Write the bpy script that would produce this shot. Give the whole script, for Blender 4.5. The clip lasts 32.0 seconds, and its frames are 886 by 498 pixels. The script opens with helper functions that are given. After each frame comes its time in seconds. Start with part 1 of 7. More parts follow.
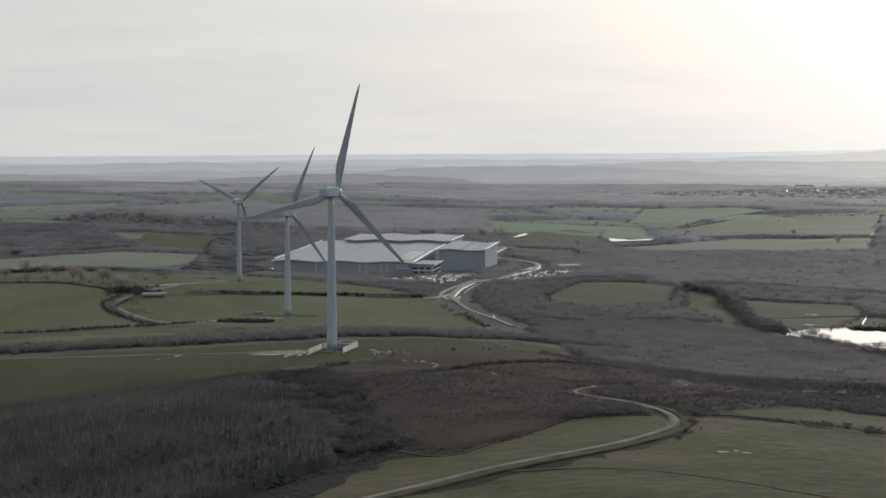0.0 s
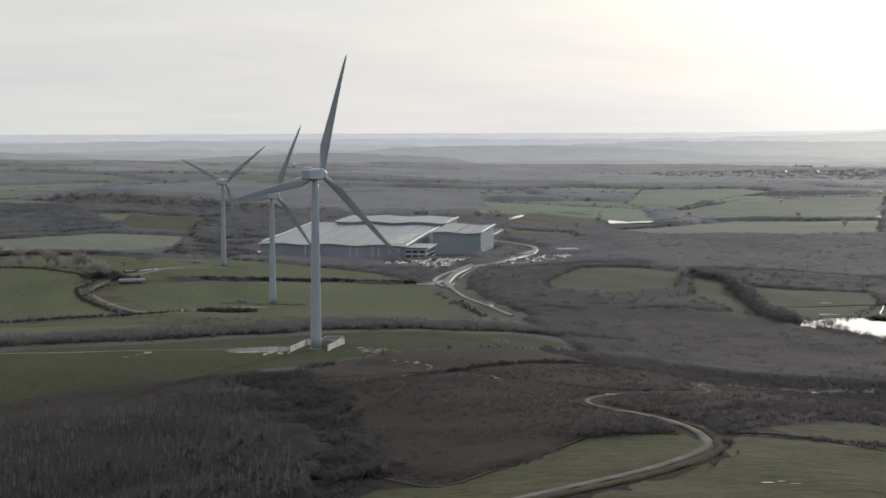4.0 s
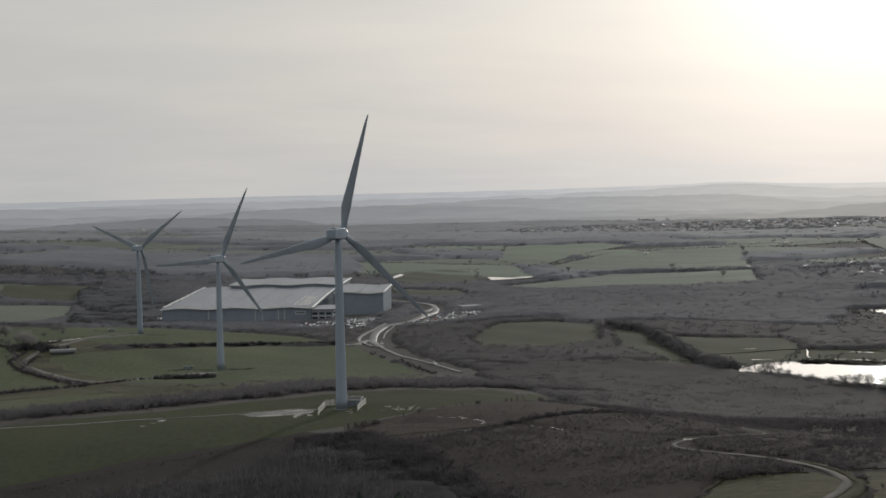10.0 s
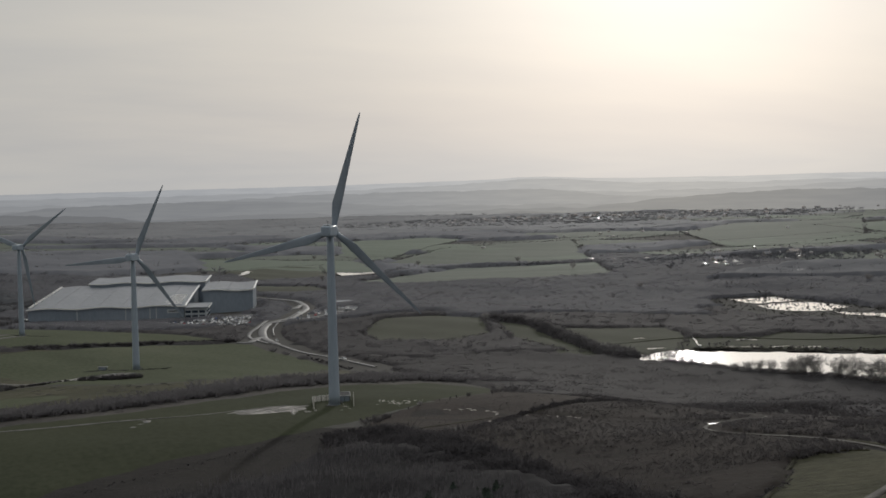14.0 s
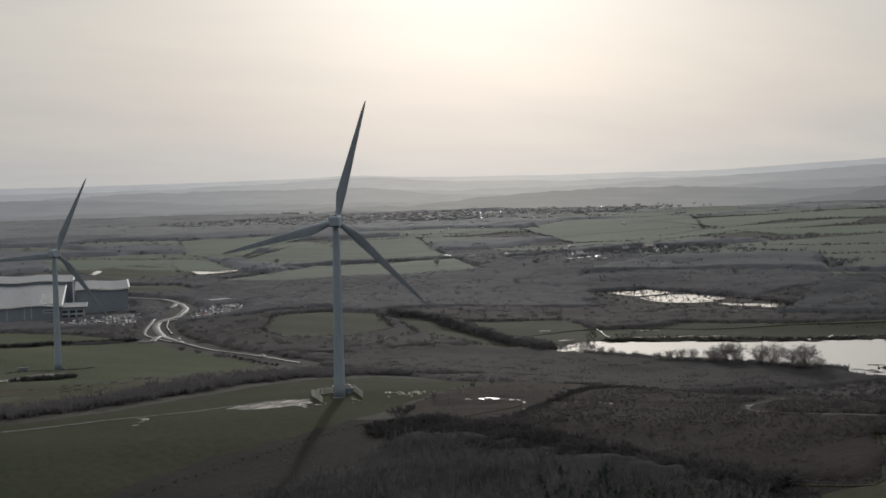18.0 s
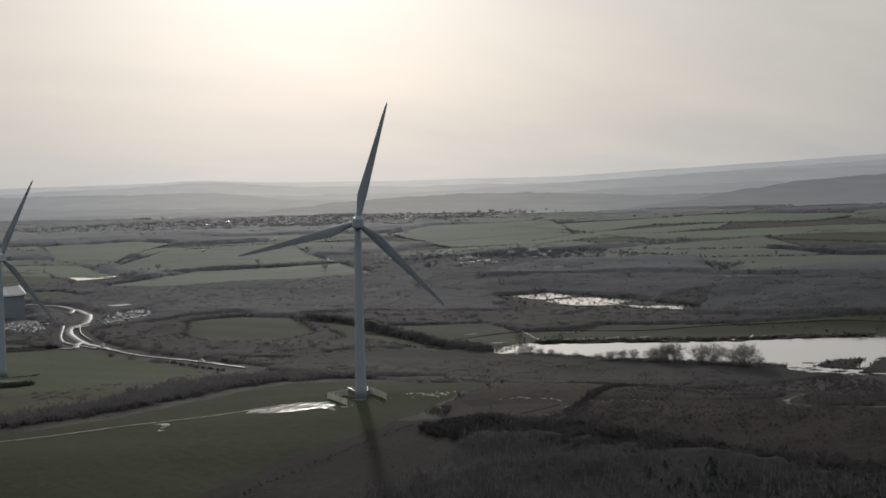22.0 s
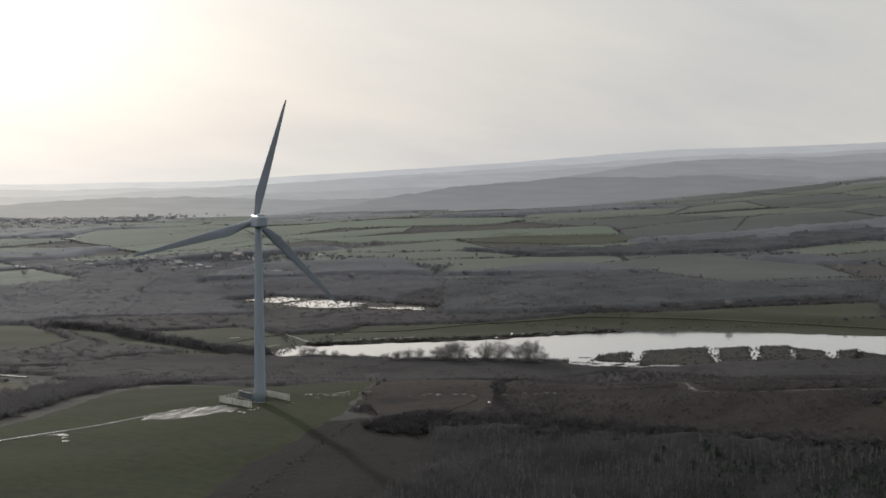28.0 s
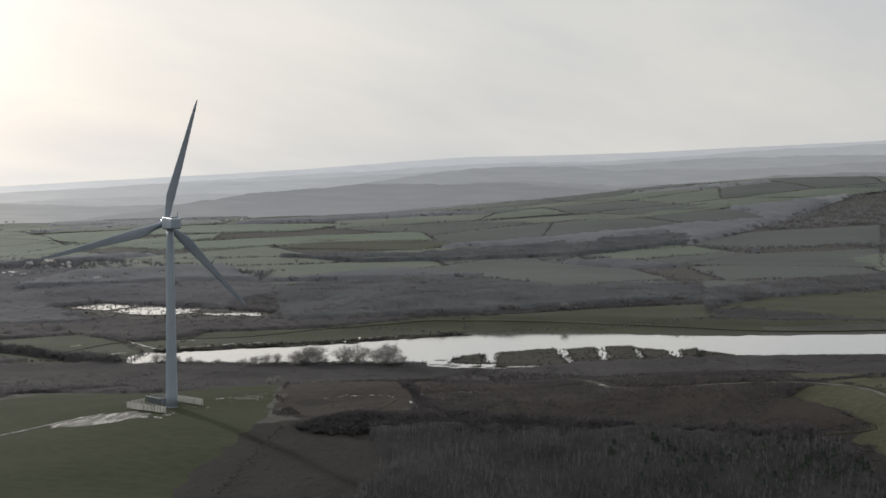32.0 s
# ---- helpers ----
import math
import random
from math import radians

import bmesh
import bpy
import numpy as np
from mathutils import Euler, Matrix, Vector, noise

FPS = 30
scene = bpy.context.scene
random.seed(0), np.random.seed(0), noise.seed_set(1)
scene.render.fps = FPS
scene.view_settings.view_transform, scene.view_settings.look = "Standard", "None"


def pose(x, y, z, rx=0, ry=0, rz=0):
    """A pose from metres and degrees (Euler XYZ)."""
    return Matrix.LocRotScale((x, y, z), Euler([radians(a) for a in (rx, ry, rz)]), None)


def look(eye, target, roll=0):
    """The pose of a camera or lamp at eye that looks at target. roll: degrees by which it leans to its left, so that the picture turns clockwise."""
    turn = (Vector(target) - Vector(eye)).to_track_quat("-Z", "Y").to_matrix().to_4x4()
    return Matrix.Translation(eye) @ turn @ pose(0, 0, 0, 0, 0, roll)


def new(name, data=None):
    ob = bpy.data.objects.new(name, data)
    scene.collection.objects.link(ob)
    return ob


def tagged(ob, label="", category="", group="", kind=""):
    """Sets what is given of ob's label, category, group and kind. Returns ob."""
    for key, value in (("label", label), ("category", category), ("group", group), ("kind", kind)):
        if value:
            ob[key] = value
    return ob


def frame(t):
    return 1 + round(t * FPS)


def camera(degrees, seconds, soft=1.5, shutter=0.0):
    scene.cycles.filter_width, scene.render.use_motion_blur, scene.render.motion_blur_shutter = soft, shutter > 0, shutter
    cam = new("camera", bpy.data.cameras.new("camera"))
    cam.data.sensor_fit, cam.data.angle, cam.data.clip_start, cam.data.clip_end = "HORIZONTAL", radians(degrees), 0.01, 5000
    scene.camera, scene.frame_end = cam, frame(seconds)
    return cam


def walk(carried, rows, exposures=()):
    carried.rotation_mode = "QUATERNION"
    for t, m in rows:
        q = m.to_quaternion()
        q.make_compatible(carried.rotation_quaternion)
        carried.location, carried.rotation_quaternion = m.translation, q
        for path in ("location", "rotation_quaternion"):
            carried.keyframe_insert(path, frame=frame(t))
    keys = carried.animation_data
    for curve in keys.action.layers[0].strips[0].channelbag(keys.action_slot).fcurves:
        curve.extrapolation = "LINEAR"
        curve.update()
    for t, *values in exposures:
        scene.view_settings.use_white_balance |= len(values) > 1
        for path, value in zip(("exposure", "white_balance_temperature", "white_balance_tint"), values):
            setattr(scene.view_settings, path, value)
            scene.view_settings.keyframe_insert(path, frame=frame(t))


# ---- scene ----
cam = camera(34.614, 32.0, soft=1.6)
PATH = [
    (0, look((-0.00, -523.31, 79.17), (15.64, -324.53, 63.57), -0.024)),
    (0.5, look((0.49, -516.09, 78.55), (16.23, -317.59, 59.80), 0.005)),
    (1, look((0.93, -509.14, 78.15), (16.72, -310.65, 59.39), -0.049)),
    (1.5, look((1.39, -502.57, 77.95), (17.37, -304.10, 59.13), -0.030)),
    (2, look((1.97, -496.43, 77.96), (18.01, -297.97, 59.05), 0.193)),
    (2.5, look((2.48, -491.02, 78.06), (18.67, -292.58, 59.09), 0.113)),
    (4.5, look((3.24, -472.72, 78.34), (19.93, -274.24, 60.28), 0.091)),
    (5, look((1.99, -470.31, 78.12), (18.76, -271.79, 60.55), -0.086)),
    (5.5, look((-1.04, -469.66, 77.79), (15.85, -271.11, 60.61), -0.322)),
    (6, look((-5.35, -469.83, 77.57), (12.52, -271.35, 60.68), -0.569)),
    (6.5, look((-10.61, -470.01, 77.10), (9.89, -271.78, 60.25), -0.490)),
    (7, look((-16.71, -469.94, 76.88), (4.38, -271.76, 60.18), -0.655)),
    (7.5, look((-23.65, -470.01, 76.82), (-2.52, -271.82, 60.18), -0.629)),
    (8, look((-31.15, -470.27, 76.84), (-9.30, -272.14, 60.48), -0.799)),
    (8.5, look((-38.85, -470.60, 76.97), (-11.28, -273.20, 60.49), -0.921)),
    (9, look((-46.83, -470.81, 77.29), (-13.18, -274.38, 60.50), -1.049)),
    (9.5, look((-55.06, -470.68, 77.44), (-16.21, -275.05, 62.61), -1.093)),
    (10, look((-63.54, -470.09, 77.47), (-22.29, -274.66, 67.37), -1.070)),
    (10.5, look((-71.49, -469.29, 77.50), (-30.56, -273.78, 67.44), -1.102)),
    (11, look((-79.75, -468.21, 77.57), (-39.26, -272.62, 67.34), -1.048)),
    (11.5, look((-87.77, -467.39, 77.92), (-42.85, -272.78, 67.59), -1.130)),
    (12, look((-96.13, -466.53, 78.21), (-38.48, -275.32, 67.48), -1.096)),
    (12.5, look((-104.69, -465.48, 78.56), (-42.37, -275.76, 67.63), -1.131)),
    (13, look((-113.63, -464.20, 78.83), (-47.54, -275.76, 67.75), -1.046)),
    (13.5, look((-121.96, -462.66, 79.22), (-52.47, -275.46, 67.95), -1.153)),
    (14, look((-130.40, -460.47, 79.54), (-60.99, -273.24, 68.20), -1.197)),
    (14.5, look((-138.47, -457.53, 79.63), (-69.12, -270.29, 68.13), -1.175)),
    (16.5, look((-169.98, -441.03, 77.61), (-90.76, -257.76, 65.96), -1.270)),
    (17, look((-177.50, -437.31, 77.33), (-92.30, -256.74, 65.63), -1.248)),
    (17.5, look((-185.16, -433.67, 77.34), (-95.33, -255.37, 65.60), -1.118)),
    (18, look((-192.96, -430.01, 77.37), (-97.80, -254.50, 65.47), -1.140)),
    (18.5, look((-200.51, -426.79, 77.34), (-101.24, -253.57, 65.51), -1.126)),
    (19, look((-208.07, -423.39, 77.33), (-104.62, -252.63, 65.51), -1.066)),
    (19.5, look((-215.40, -419.67, 77.39), (-108.26, -251.20, 65.60), -1.044)),
    (20, look((-222.30, -415.76, 77.40), (-114.31, -247.84, 65.68), -1.024)),
    (20.5, look((-229.15, -411.45, 77.41), (-116.18, -246.83, 65.70), -0.917)),
    (21, look((-235.83, -407.02, 77.32), (-120.25, -244.22, 65.63), -0.903)),
    (21.5, look((-242.23, -402.75, 77.15), (-126.62, -239.97, 65.56), -0.865)),
    (22, look((-248.76, -398.35, 77.05), (-133.09, -235.59, 65.60), -0.860)),
    (22.5, look((-255.14, -394.14, 76.91), (-138.58, -232.02, 65.52), -0.850)),
    (23, look((-261.40, -389.76, 76.71), (-142.22, -229.54, 65.43), -0.823)),
    (23.5, look((-267.24, -385.30, 76.65), (-143.90, -228.27, 65.37), -0.725)),
    (24, look((-273.25, -380.54, 76.81), (-142.79, -229.40, 65.23), -0.597)),
    (24.5, look((-279.22, -376.18, 76.81), (-141.75, -231.38, 65.15), -0.491)),
    (25, look((-285.25, -371.73, 76.76), (-140.93, -233.77, 64.99), -0.359)),
    (25.5, look((-291.19, -366.70, 76.68), (-140.80, -235.39, 64.93), -0.442)),
    (27.5, look((-312.15, -344.52, 76.24), (-158.27, -217.28, 64.90), -0.181)),
    (28, look((-316.55, -338.27, 75.73), (-162.45, -211.28, 64.56), -0.310)),
    (28.5, look((-319.93, -332.37, 75.25), (-165.91, -205.27, 64.23), -0.171)),
    (29, look((-323.16, -326.51, 74.75), (-169.11, -199.42, 63.92), -0.169)),
    (29.5, look((-327.39, -320.89, 74.58), (-173.40, -193.73, 63.75), -0.106)),
    (30, look((-332.50, -315.56, 74.46), (-178.51, -188.38, 63.76), -0.111)),
    (30.5, look((-337.48, -310.89, 74.52), (-183.28, -183.96, 64.00), 0.001)),
    (31, look((-341.43, -307.40, 74.56), (-182.26, -186.77, 63.98), -0.106)),
    (31.5, look((-343.59, -305.70, 74.50), (-178.56, -193.21, 63.99), -0.150)),
    (32, look((-344.39, -305.29, 74.22), (-172.61, -203.38, 63.98), -0.047)),
]
EXPOSURES = [(0.0, 0.15), (1.5, 0.27), (6.0, 0.18), (8.0, 0.16), (9.0, 0.07), (10.0, -0.30), (11.0, -0.36), (13.0, -0.48), (17.0, -0.56), (21.0, -0.57), (25.0, -0.41), (28.0, -0.12), (30.0, -0.12), (32.0, 0.04)]
walk(cam, PATH, EXPOSURES)
AIR_GLOW = ((0.25, 8.0), (0.55, 50.0))   # wide and narrow brightening of the far air about the sun

# ---- sky and sun ----
SUN_AZ, SUN_EL = 30.0, 12.0          # degrees from +y towards +x, degrees up
SUN_DIR = Vector((math.sin(radians(SUN_AZ)) * math.cos(radians(SUN_EL)), math.cos(radians(SUN_AZ)) * math.cos(radians(SUN_EL)), math.sin(radians(SUN_EL))))


def make_world():
    w = bpy.data.worlds.new("winter_sky")
    scene.world = w
    w.use_nodes = True
    nt = w.node_tree
    nt.nodes.clear()
    N = nt.nodes.new
    L = nt.links.new
    out, bg, sky = N("ShaderNodeOutputWorld"), N("ShaderNodeBackground"), N("ShaderNodeTexSky")
    sky.sky_type = "NISHITA"
    sky.sun_disc = False
    sky.sun_elevation, sky.sun_rotation = radians(SUN_EL), radians(SUN_AZ)
    sky.air_density, sky.dust_density, sky.ozone_density = 1.2, 3.0, 1.0
    tc, sep = N("ShaderNodeTexCoord"), N("ShaderNodeSeparateXYZ")
    L(tc.outputs["Generated"], sep.inputs[0])
    # thin sheet of high cloud seen from below, drawn out into bands near the horizon
    add = N("ShaderNodeMath")
    add.operation = "ADD"
    add.inputs[1].default_value = 0.20
    absn = N("ShaderNodeMath")
    absn.operation = "ABSOLUTE"
    L(sep.outputs["Z"], absn.inputs[0])
    L(absn.outputs[0], add.inputs[0])
    div = N("ShaderNodeVectorMath")
    div.operation = "DIVIDE"
    comb = N("ShaderNodeCombineXYZ")
    for k in range(3):
        L(add.outputs[0], comb.inputs[k])
    L(tc.outputs["Generated"], div.inputs[0])
    L(comb.outputs[0], div.inputs[1])
    mp = N("ShaderNodeMapping")
    mp.inputs["Rotation"].default_value = (0, 0, radians(28))
    mp.inputs["Scale"].default_value = (0.55, 1.1, 0.0)
    L(div.outputs[0], mp.inputs[0])
    nz = N("ShaderNodeTexNoise")
    nz.inputs["Scale"].default_value, nz.inputs["Detail"].default_value, nz.inputs["Roughness"].default_value = 1.1, 6, 0.55
    L(mp.outputs[0], nz.inputs["Vector"])
    ramp = N("ShaderNodeValToRGB")
    ramp.color_ramp.elements[0].position, ramp.color_ramp.elements[0].color = 0.32, (0.80, 0.825, 0.85, 1)
    ramp.color_ramp.elements[1].position, ramp.color_ramp.elements[1].color = 0.72, (1.02, 1.0, 0.95, 1)
    L(nz.outputs["Fac"], ramp.inputs[0])
    # the sun's broad aureole through the cloud
    dot = N("ShaderNodeVectorMath")
    dot.operation = "DOT_PRODUCT"
    nrm = N("ShaderNodeVectorMath")
    nrm.operation = "NORMALIZE"
    L(tc.outputs["Generated"], nrm.inputs[0])
    L(nrm.outputs[0], dot.inputs[0])
    dot.inputs[1].default_value = SUN_DIR
    pos = N("ShaderNodeMath")
    pos.operation = "MAXIMUM"
    pos.inputs[1].default_value = 0.0
    L(dot.outputs["Value"], pos.inputs[0])
    glow = None
    for amount, narrow in GLOW:
        lobe, amp = N("ShaderNodeMath"), N("ShaderNodeMath")
        lobe.operation, amp.operation = "POWER", "MULTIPLY_ADD"
        lobe.inputs[1].default_value, amp.inputs[1].default_value, amp.inputs[2].default_value = narrow, amount, 0.0
        L(pos.outputs[0], lobe.inputs[0])
        L(lobe.outputs[0], amp.inputs[0])
        if glow:
            L(glow, amp.inputs[2])
        glow = amp.outputs[0]
    warm = N("ShaderNodeVectorMath")
    warm.operation = "SCALE"
    warm.inputs[0].default_value = GLOW_TINT
    L(glow, warm.inputs["Scale"])
    # cloud sheet thins into haze low down and is brightest overhead
    high = N("ShaderNodeMapRange")
    high.interpolation_type = "SMOOTHSTEP"
    high.inputs["From Min"].default_value, high.inputs["From Max"].default_value = 0.16, 0.75
    high.inputs["To Min"].default_value, high.inputs["To Max"].default_value = 1.0, ZENITH
    L(sep.outputs["Z"], high.inputs[0])
    aur = N("ShaderNodeMath")
    aur.operation = "MULTIPLY"
    L(high.outputs[0], aur.inputs[0])
    lean = N("ShaderNodeMath")
    lean.operation = "MULTIPLY_ADD"
    lean.inputs[1].default_value, lean.inputs[2].default_value = AUREOLE[1], AUREOLE[0]
    L(dot.outputs["Value"], lean.inputs[0])
    L(lean.outputs[0], aur.inputs[1])
    mul = N("ShaderNodeVectorMath")
    mul.operation = "SCALE"
    L(ramp.outputs[0], mul.inputs[0])
    L(aur.outputs[0], mul.inputs["Scale"])
    sk = N("ShaderNodeVectorMath")
    sk.operation = "SCALE"
    sk.inputs["Scale"].default_value = SKY_STRENGTH
    L(sky.outputs[0], sk.inputs[0])
    tot = N("ShaderNodeVectorMath")
    tot.operation = "ADD"
    L(mul.outputs[0], tot.inputs[0])
    L(sk.outputs[0], tot.inputs[1])
    full = N("ShaderNodeVectorMath")
    full.operation = "ADD"
    L(tot.outputs[0], full.inputs[0])
    L(warm.outputs[0], full.inputs[1])
    L(full.outputs[0], bg.inputs["Color"])
    bg.inputs["Strength"].default_value = 1.0
    L(bg.outputs[0], out.inputs["Surface"])


SKY_STRENGTH = 0.0045
AUREOLE = (0.51, 0.20)               # veil of cloud and its lean to the sun
GLOW = ((0.30, 18.0), (0.58, 80.0))  # wide and narrow glow about the sun
GLOW_TINT = (1.0, 0.985, 0.965)
ZENITH = 2.3                        # overhead against the horizon
make_world()
sun = new("sun", bpy.data.lights.new("sun", "SUN"))
sun.data.energy, sun.data.angle, sun.data.color = 1.4, radians(1.5), (1.0, 0.965, 0.91)
sun.rotation_mode = "QUATERNION"
sun.rotation_quaternion = SUN_DIR.to_track_quat("Z", "Y")


# ---- materials ----
def mat(name, cols, rough=0.8, scale=1.0, detail_scale=None, bump=0.0, metal=0.0, spec=0.5, stretch=(1, 1, 1), island=0.0, per_object=0.0, bump_dist=0.1, thin=0.0):
    """Two-scale noise over up to four colours; optional bump, and variation by piece or by object."""
    m = bpy.data.materials.new(name)
    m.use_nodes = True
    nt = m.node_tree
    N, L = nt.nodes.new, nt.links.new
    b = nt.nodes["Principled BSDF"]
    b.inputs["Roughness"].default_value, b.inputs["Metallic"].default_value = rough, metal
    b.inputs["Specular IOR Level"].default_value = spec
    tc = N("ShaderNodeNewGeometry")
    mp = N("ShaderNodeMapping")
    mp.inputs["Scale"].default_value = stretch
    L(tc.outputs["Position"], mp.inputs[0])
    big, fine = N("ShaderNodeTexNoise"), N("ShaderNodeTexNoise")
    big.inputs["Scale"].default_value, big.inputs["Detail"].default_value = scale, 5
    fine.inputs["Scale"].default_value, fine.inputs["Detail"].default_value = detail_scale or scale * 9, 6
    fine.inputs["Roughness"].default_value = 0.65
    L(mp.outputs[0], big.inputs["Vector"])
    L(mp.outputs[0], fine.inputs["Vector"])
    mix = N("ShaderNodeMath")
    mix.operation = "MULTIPLY_ADD"
    mix.inputs[1].default_value = 0.45
    L(fine.outputs["Fac"], mix.inputs[0])
    half = N("ShaderNodeMath")
    half.operation = "MULTIPLY"
    half.inputs[1].default_value = 0.55
    L(big.outputs["Fac"], half.inputs[0])
    L(half.outputs[0], mix.inputs[2])
    val = mix.outputs[0]
    if island or per_object:
        src = N("ShaderNodeNewGeometry").outputs["Random Per Island"] if island else N("ShaderNodeObjectInfo").outputs["Random"]
        sh = N("ShaderNodeMath")
        sh.operation = "MULTIPLY_ADD"
        sh.inputs[1].default_value = island or per_object
        L(src, sh.inputs[0])
        sub = N("ShaderNodeMath")
        sub.operation = "SUBTRACT"
        sub.inputs[1].default_value = (island or per_object) / 2
        L(val, sub.inputs[0])
        L(sub.outputs[0], sh.inputs[2])
        val = sh.outputs[0]
    ramp = N("ShaderNodeValToRGB")
    els = ramp.color_ramp.elements
    while len(els) < len(cols):
        els.new(0.5)
    for k, c in enumerate(cols):
        els[k].position = 0.39 + 0.22 * k / max(1, len(cols) - 1)
        els[k].color = (*c, 1)
    L(val, ramp.inputs[0])
    L(ramp.outputs[0], b.inputs["Base Color"])
    if thin:
        tr, mx = N("ShaderNodeBsdfTranslucent"), N("ShaderNodeMixShader")
        mx.inputs[0].default_value = thin
        L(ramp.outputs[0], tr.inputs["Color"])
        L(b.outputs[0], mx.inputs[1])
        L(tr.outputs[0], mx.inputs[2])
        L(mx.outputs[0], nt.nodes["Material Output"].inputs["Surface"])
    if bump:
        bp = N("ShaderNodeBump")
        bp.inputs["Strength"].default_value, bp.inputs["Distance"].default_value = bump, bump_dist
        L(fine.outputs["Fac"], bp.inputs["Height"])
        L(bp.outputs[0], b.inputs["Normal"])
    return m


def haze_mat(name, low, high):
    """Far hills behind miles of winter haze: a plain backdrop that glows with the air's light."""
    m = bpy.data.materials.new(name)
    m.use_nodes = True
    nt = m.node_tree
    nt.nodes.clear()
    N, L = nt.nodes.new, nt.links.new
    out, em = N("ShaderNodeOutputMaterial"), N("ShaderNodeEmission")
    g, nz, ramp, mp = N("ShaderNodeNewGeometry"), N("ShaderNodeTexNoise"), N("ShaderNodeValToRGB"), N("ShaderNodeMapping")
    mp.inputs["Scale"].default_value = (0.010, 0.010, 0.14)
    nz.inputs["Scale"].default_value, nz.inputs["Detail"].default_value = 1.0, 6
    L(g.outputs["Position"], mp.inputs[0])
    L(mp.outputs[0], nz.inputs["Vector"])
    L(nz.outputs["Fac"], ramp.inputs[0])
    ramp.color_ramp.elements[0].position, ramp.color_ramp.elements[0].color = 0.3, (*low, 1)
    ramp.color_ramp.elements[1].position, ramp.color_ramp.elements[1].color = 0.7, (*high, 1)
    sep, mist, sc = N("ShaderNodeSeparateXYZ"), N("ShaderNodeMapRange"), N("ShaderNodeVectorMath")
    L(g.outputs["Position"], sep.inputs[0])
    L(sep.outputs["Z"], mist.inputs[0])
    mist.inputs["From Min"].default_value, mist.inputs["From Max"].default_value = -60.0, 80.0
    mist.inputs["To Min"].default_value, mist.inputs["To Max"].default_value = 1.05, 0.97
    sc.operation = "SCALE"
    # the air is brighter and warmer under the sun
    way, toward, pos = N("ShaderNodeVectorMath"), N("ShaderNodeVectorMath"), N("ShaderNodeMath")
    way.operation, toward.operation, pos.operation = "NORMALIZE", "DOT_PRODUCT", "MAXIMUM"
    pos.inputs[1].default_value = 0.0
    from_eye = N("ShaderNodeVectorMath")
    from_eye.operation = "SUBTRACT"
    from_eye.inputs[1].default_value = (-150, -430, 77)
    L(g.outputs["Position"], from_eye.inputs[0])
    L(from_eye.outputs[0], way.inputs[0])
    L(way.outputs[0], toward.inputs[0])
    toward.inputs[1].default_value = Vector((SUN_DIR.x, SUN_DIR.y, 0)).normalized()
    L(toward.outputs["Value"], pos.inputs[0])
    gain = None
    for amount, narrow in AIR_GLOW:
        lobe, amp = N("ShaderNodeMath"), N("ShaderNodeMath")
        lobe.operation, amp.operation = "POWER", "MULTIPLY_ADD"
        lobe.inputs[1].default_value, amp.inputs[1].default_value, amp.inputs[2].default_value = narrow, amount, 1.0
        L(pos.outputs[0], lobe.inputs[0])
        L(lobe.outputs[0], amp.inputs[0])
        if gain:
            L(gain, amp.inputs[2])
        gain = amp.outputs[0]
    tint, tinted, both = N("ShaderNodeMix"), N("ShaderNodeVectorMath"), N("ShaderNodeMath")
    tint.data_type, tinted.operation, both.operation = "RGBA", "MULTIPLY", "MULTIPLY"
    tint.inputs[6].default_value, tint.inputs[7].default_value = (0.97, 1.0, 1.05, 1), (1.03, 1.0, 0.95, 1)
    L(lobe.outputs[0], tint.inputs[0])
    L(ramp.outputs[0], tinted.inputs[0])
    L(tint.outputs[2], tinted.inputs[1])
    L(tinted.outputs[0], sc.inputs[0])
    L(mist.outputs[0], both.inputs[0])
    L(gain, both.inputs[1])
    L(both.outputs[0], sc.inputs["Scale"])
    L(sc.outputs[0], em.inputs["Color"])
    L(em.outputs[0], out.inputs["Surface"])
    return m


M_SCRUB = mat("rough_ground", [(0.0396, 0.0380, 0.0360), (0.0495, 0.0480, 0.0456), (0.0574, 0.0560, 0.0519), (0.0653, 0.0640, 0.0604)], 0.95, 0.012, 0.2, 0.3, bump_dist=0.4, spec=0.04)
# One grass, two colours: lower fields lightened for haze, backlit crest darker.
M_GRASS_MID = mat("lower_haze_pasture", [(0.0484, 0.0555, 0.0350), (0.0583, 0.0664, 0.0427), (0.0668, 0.0745, 0.0487), (0.0753, 0.0813, 0.0548)], 0.95, 0.012, 0.5, 0.3, stretch=(1, 0.35, 1), bump_dist=0.2, spec=0.02)
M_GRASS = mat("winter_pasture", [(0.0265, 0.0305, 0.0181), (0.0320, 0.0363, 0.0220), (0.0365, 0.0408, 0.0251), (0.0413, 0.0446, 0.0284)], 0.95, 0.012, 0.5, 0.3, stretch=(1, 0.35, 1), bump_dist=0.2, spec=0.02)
# Far pastures: haze put into paler, greyer base colours.
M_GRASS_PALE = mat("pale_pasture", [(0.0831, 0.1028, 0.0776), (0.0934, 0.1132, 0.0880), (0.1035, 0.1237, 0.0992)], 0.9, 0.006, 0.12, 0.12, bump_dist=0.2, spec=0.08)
M_GRASS_FAR = mat("haze_grey_pasture", [(0.0714, 0.0840, 0.0678), (0.0830, 0.0955, 0.0778), (0.0945, 0.1058, 0.0892)], 0.9, 0.006, 0.12, 0.12, bump_dist=0.2, spec=0.08)
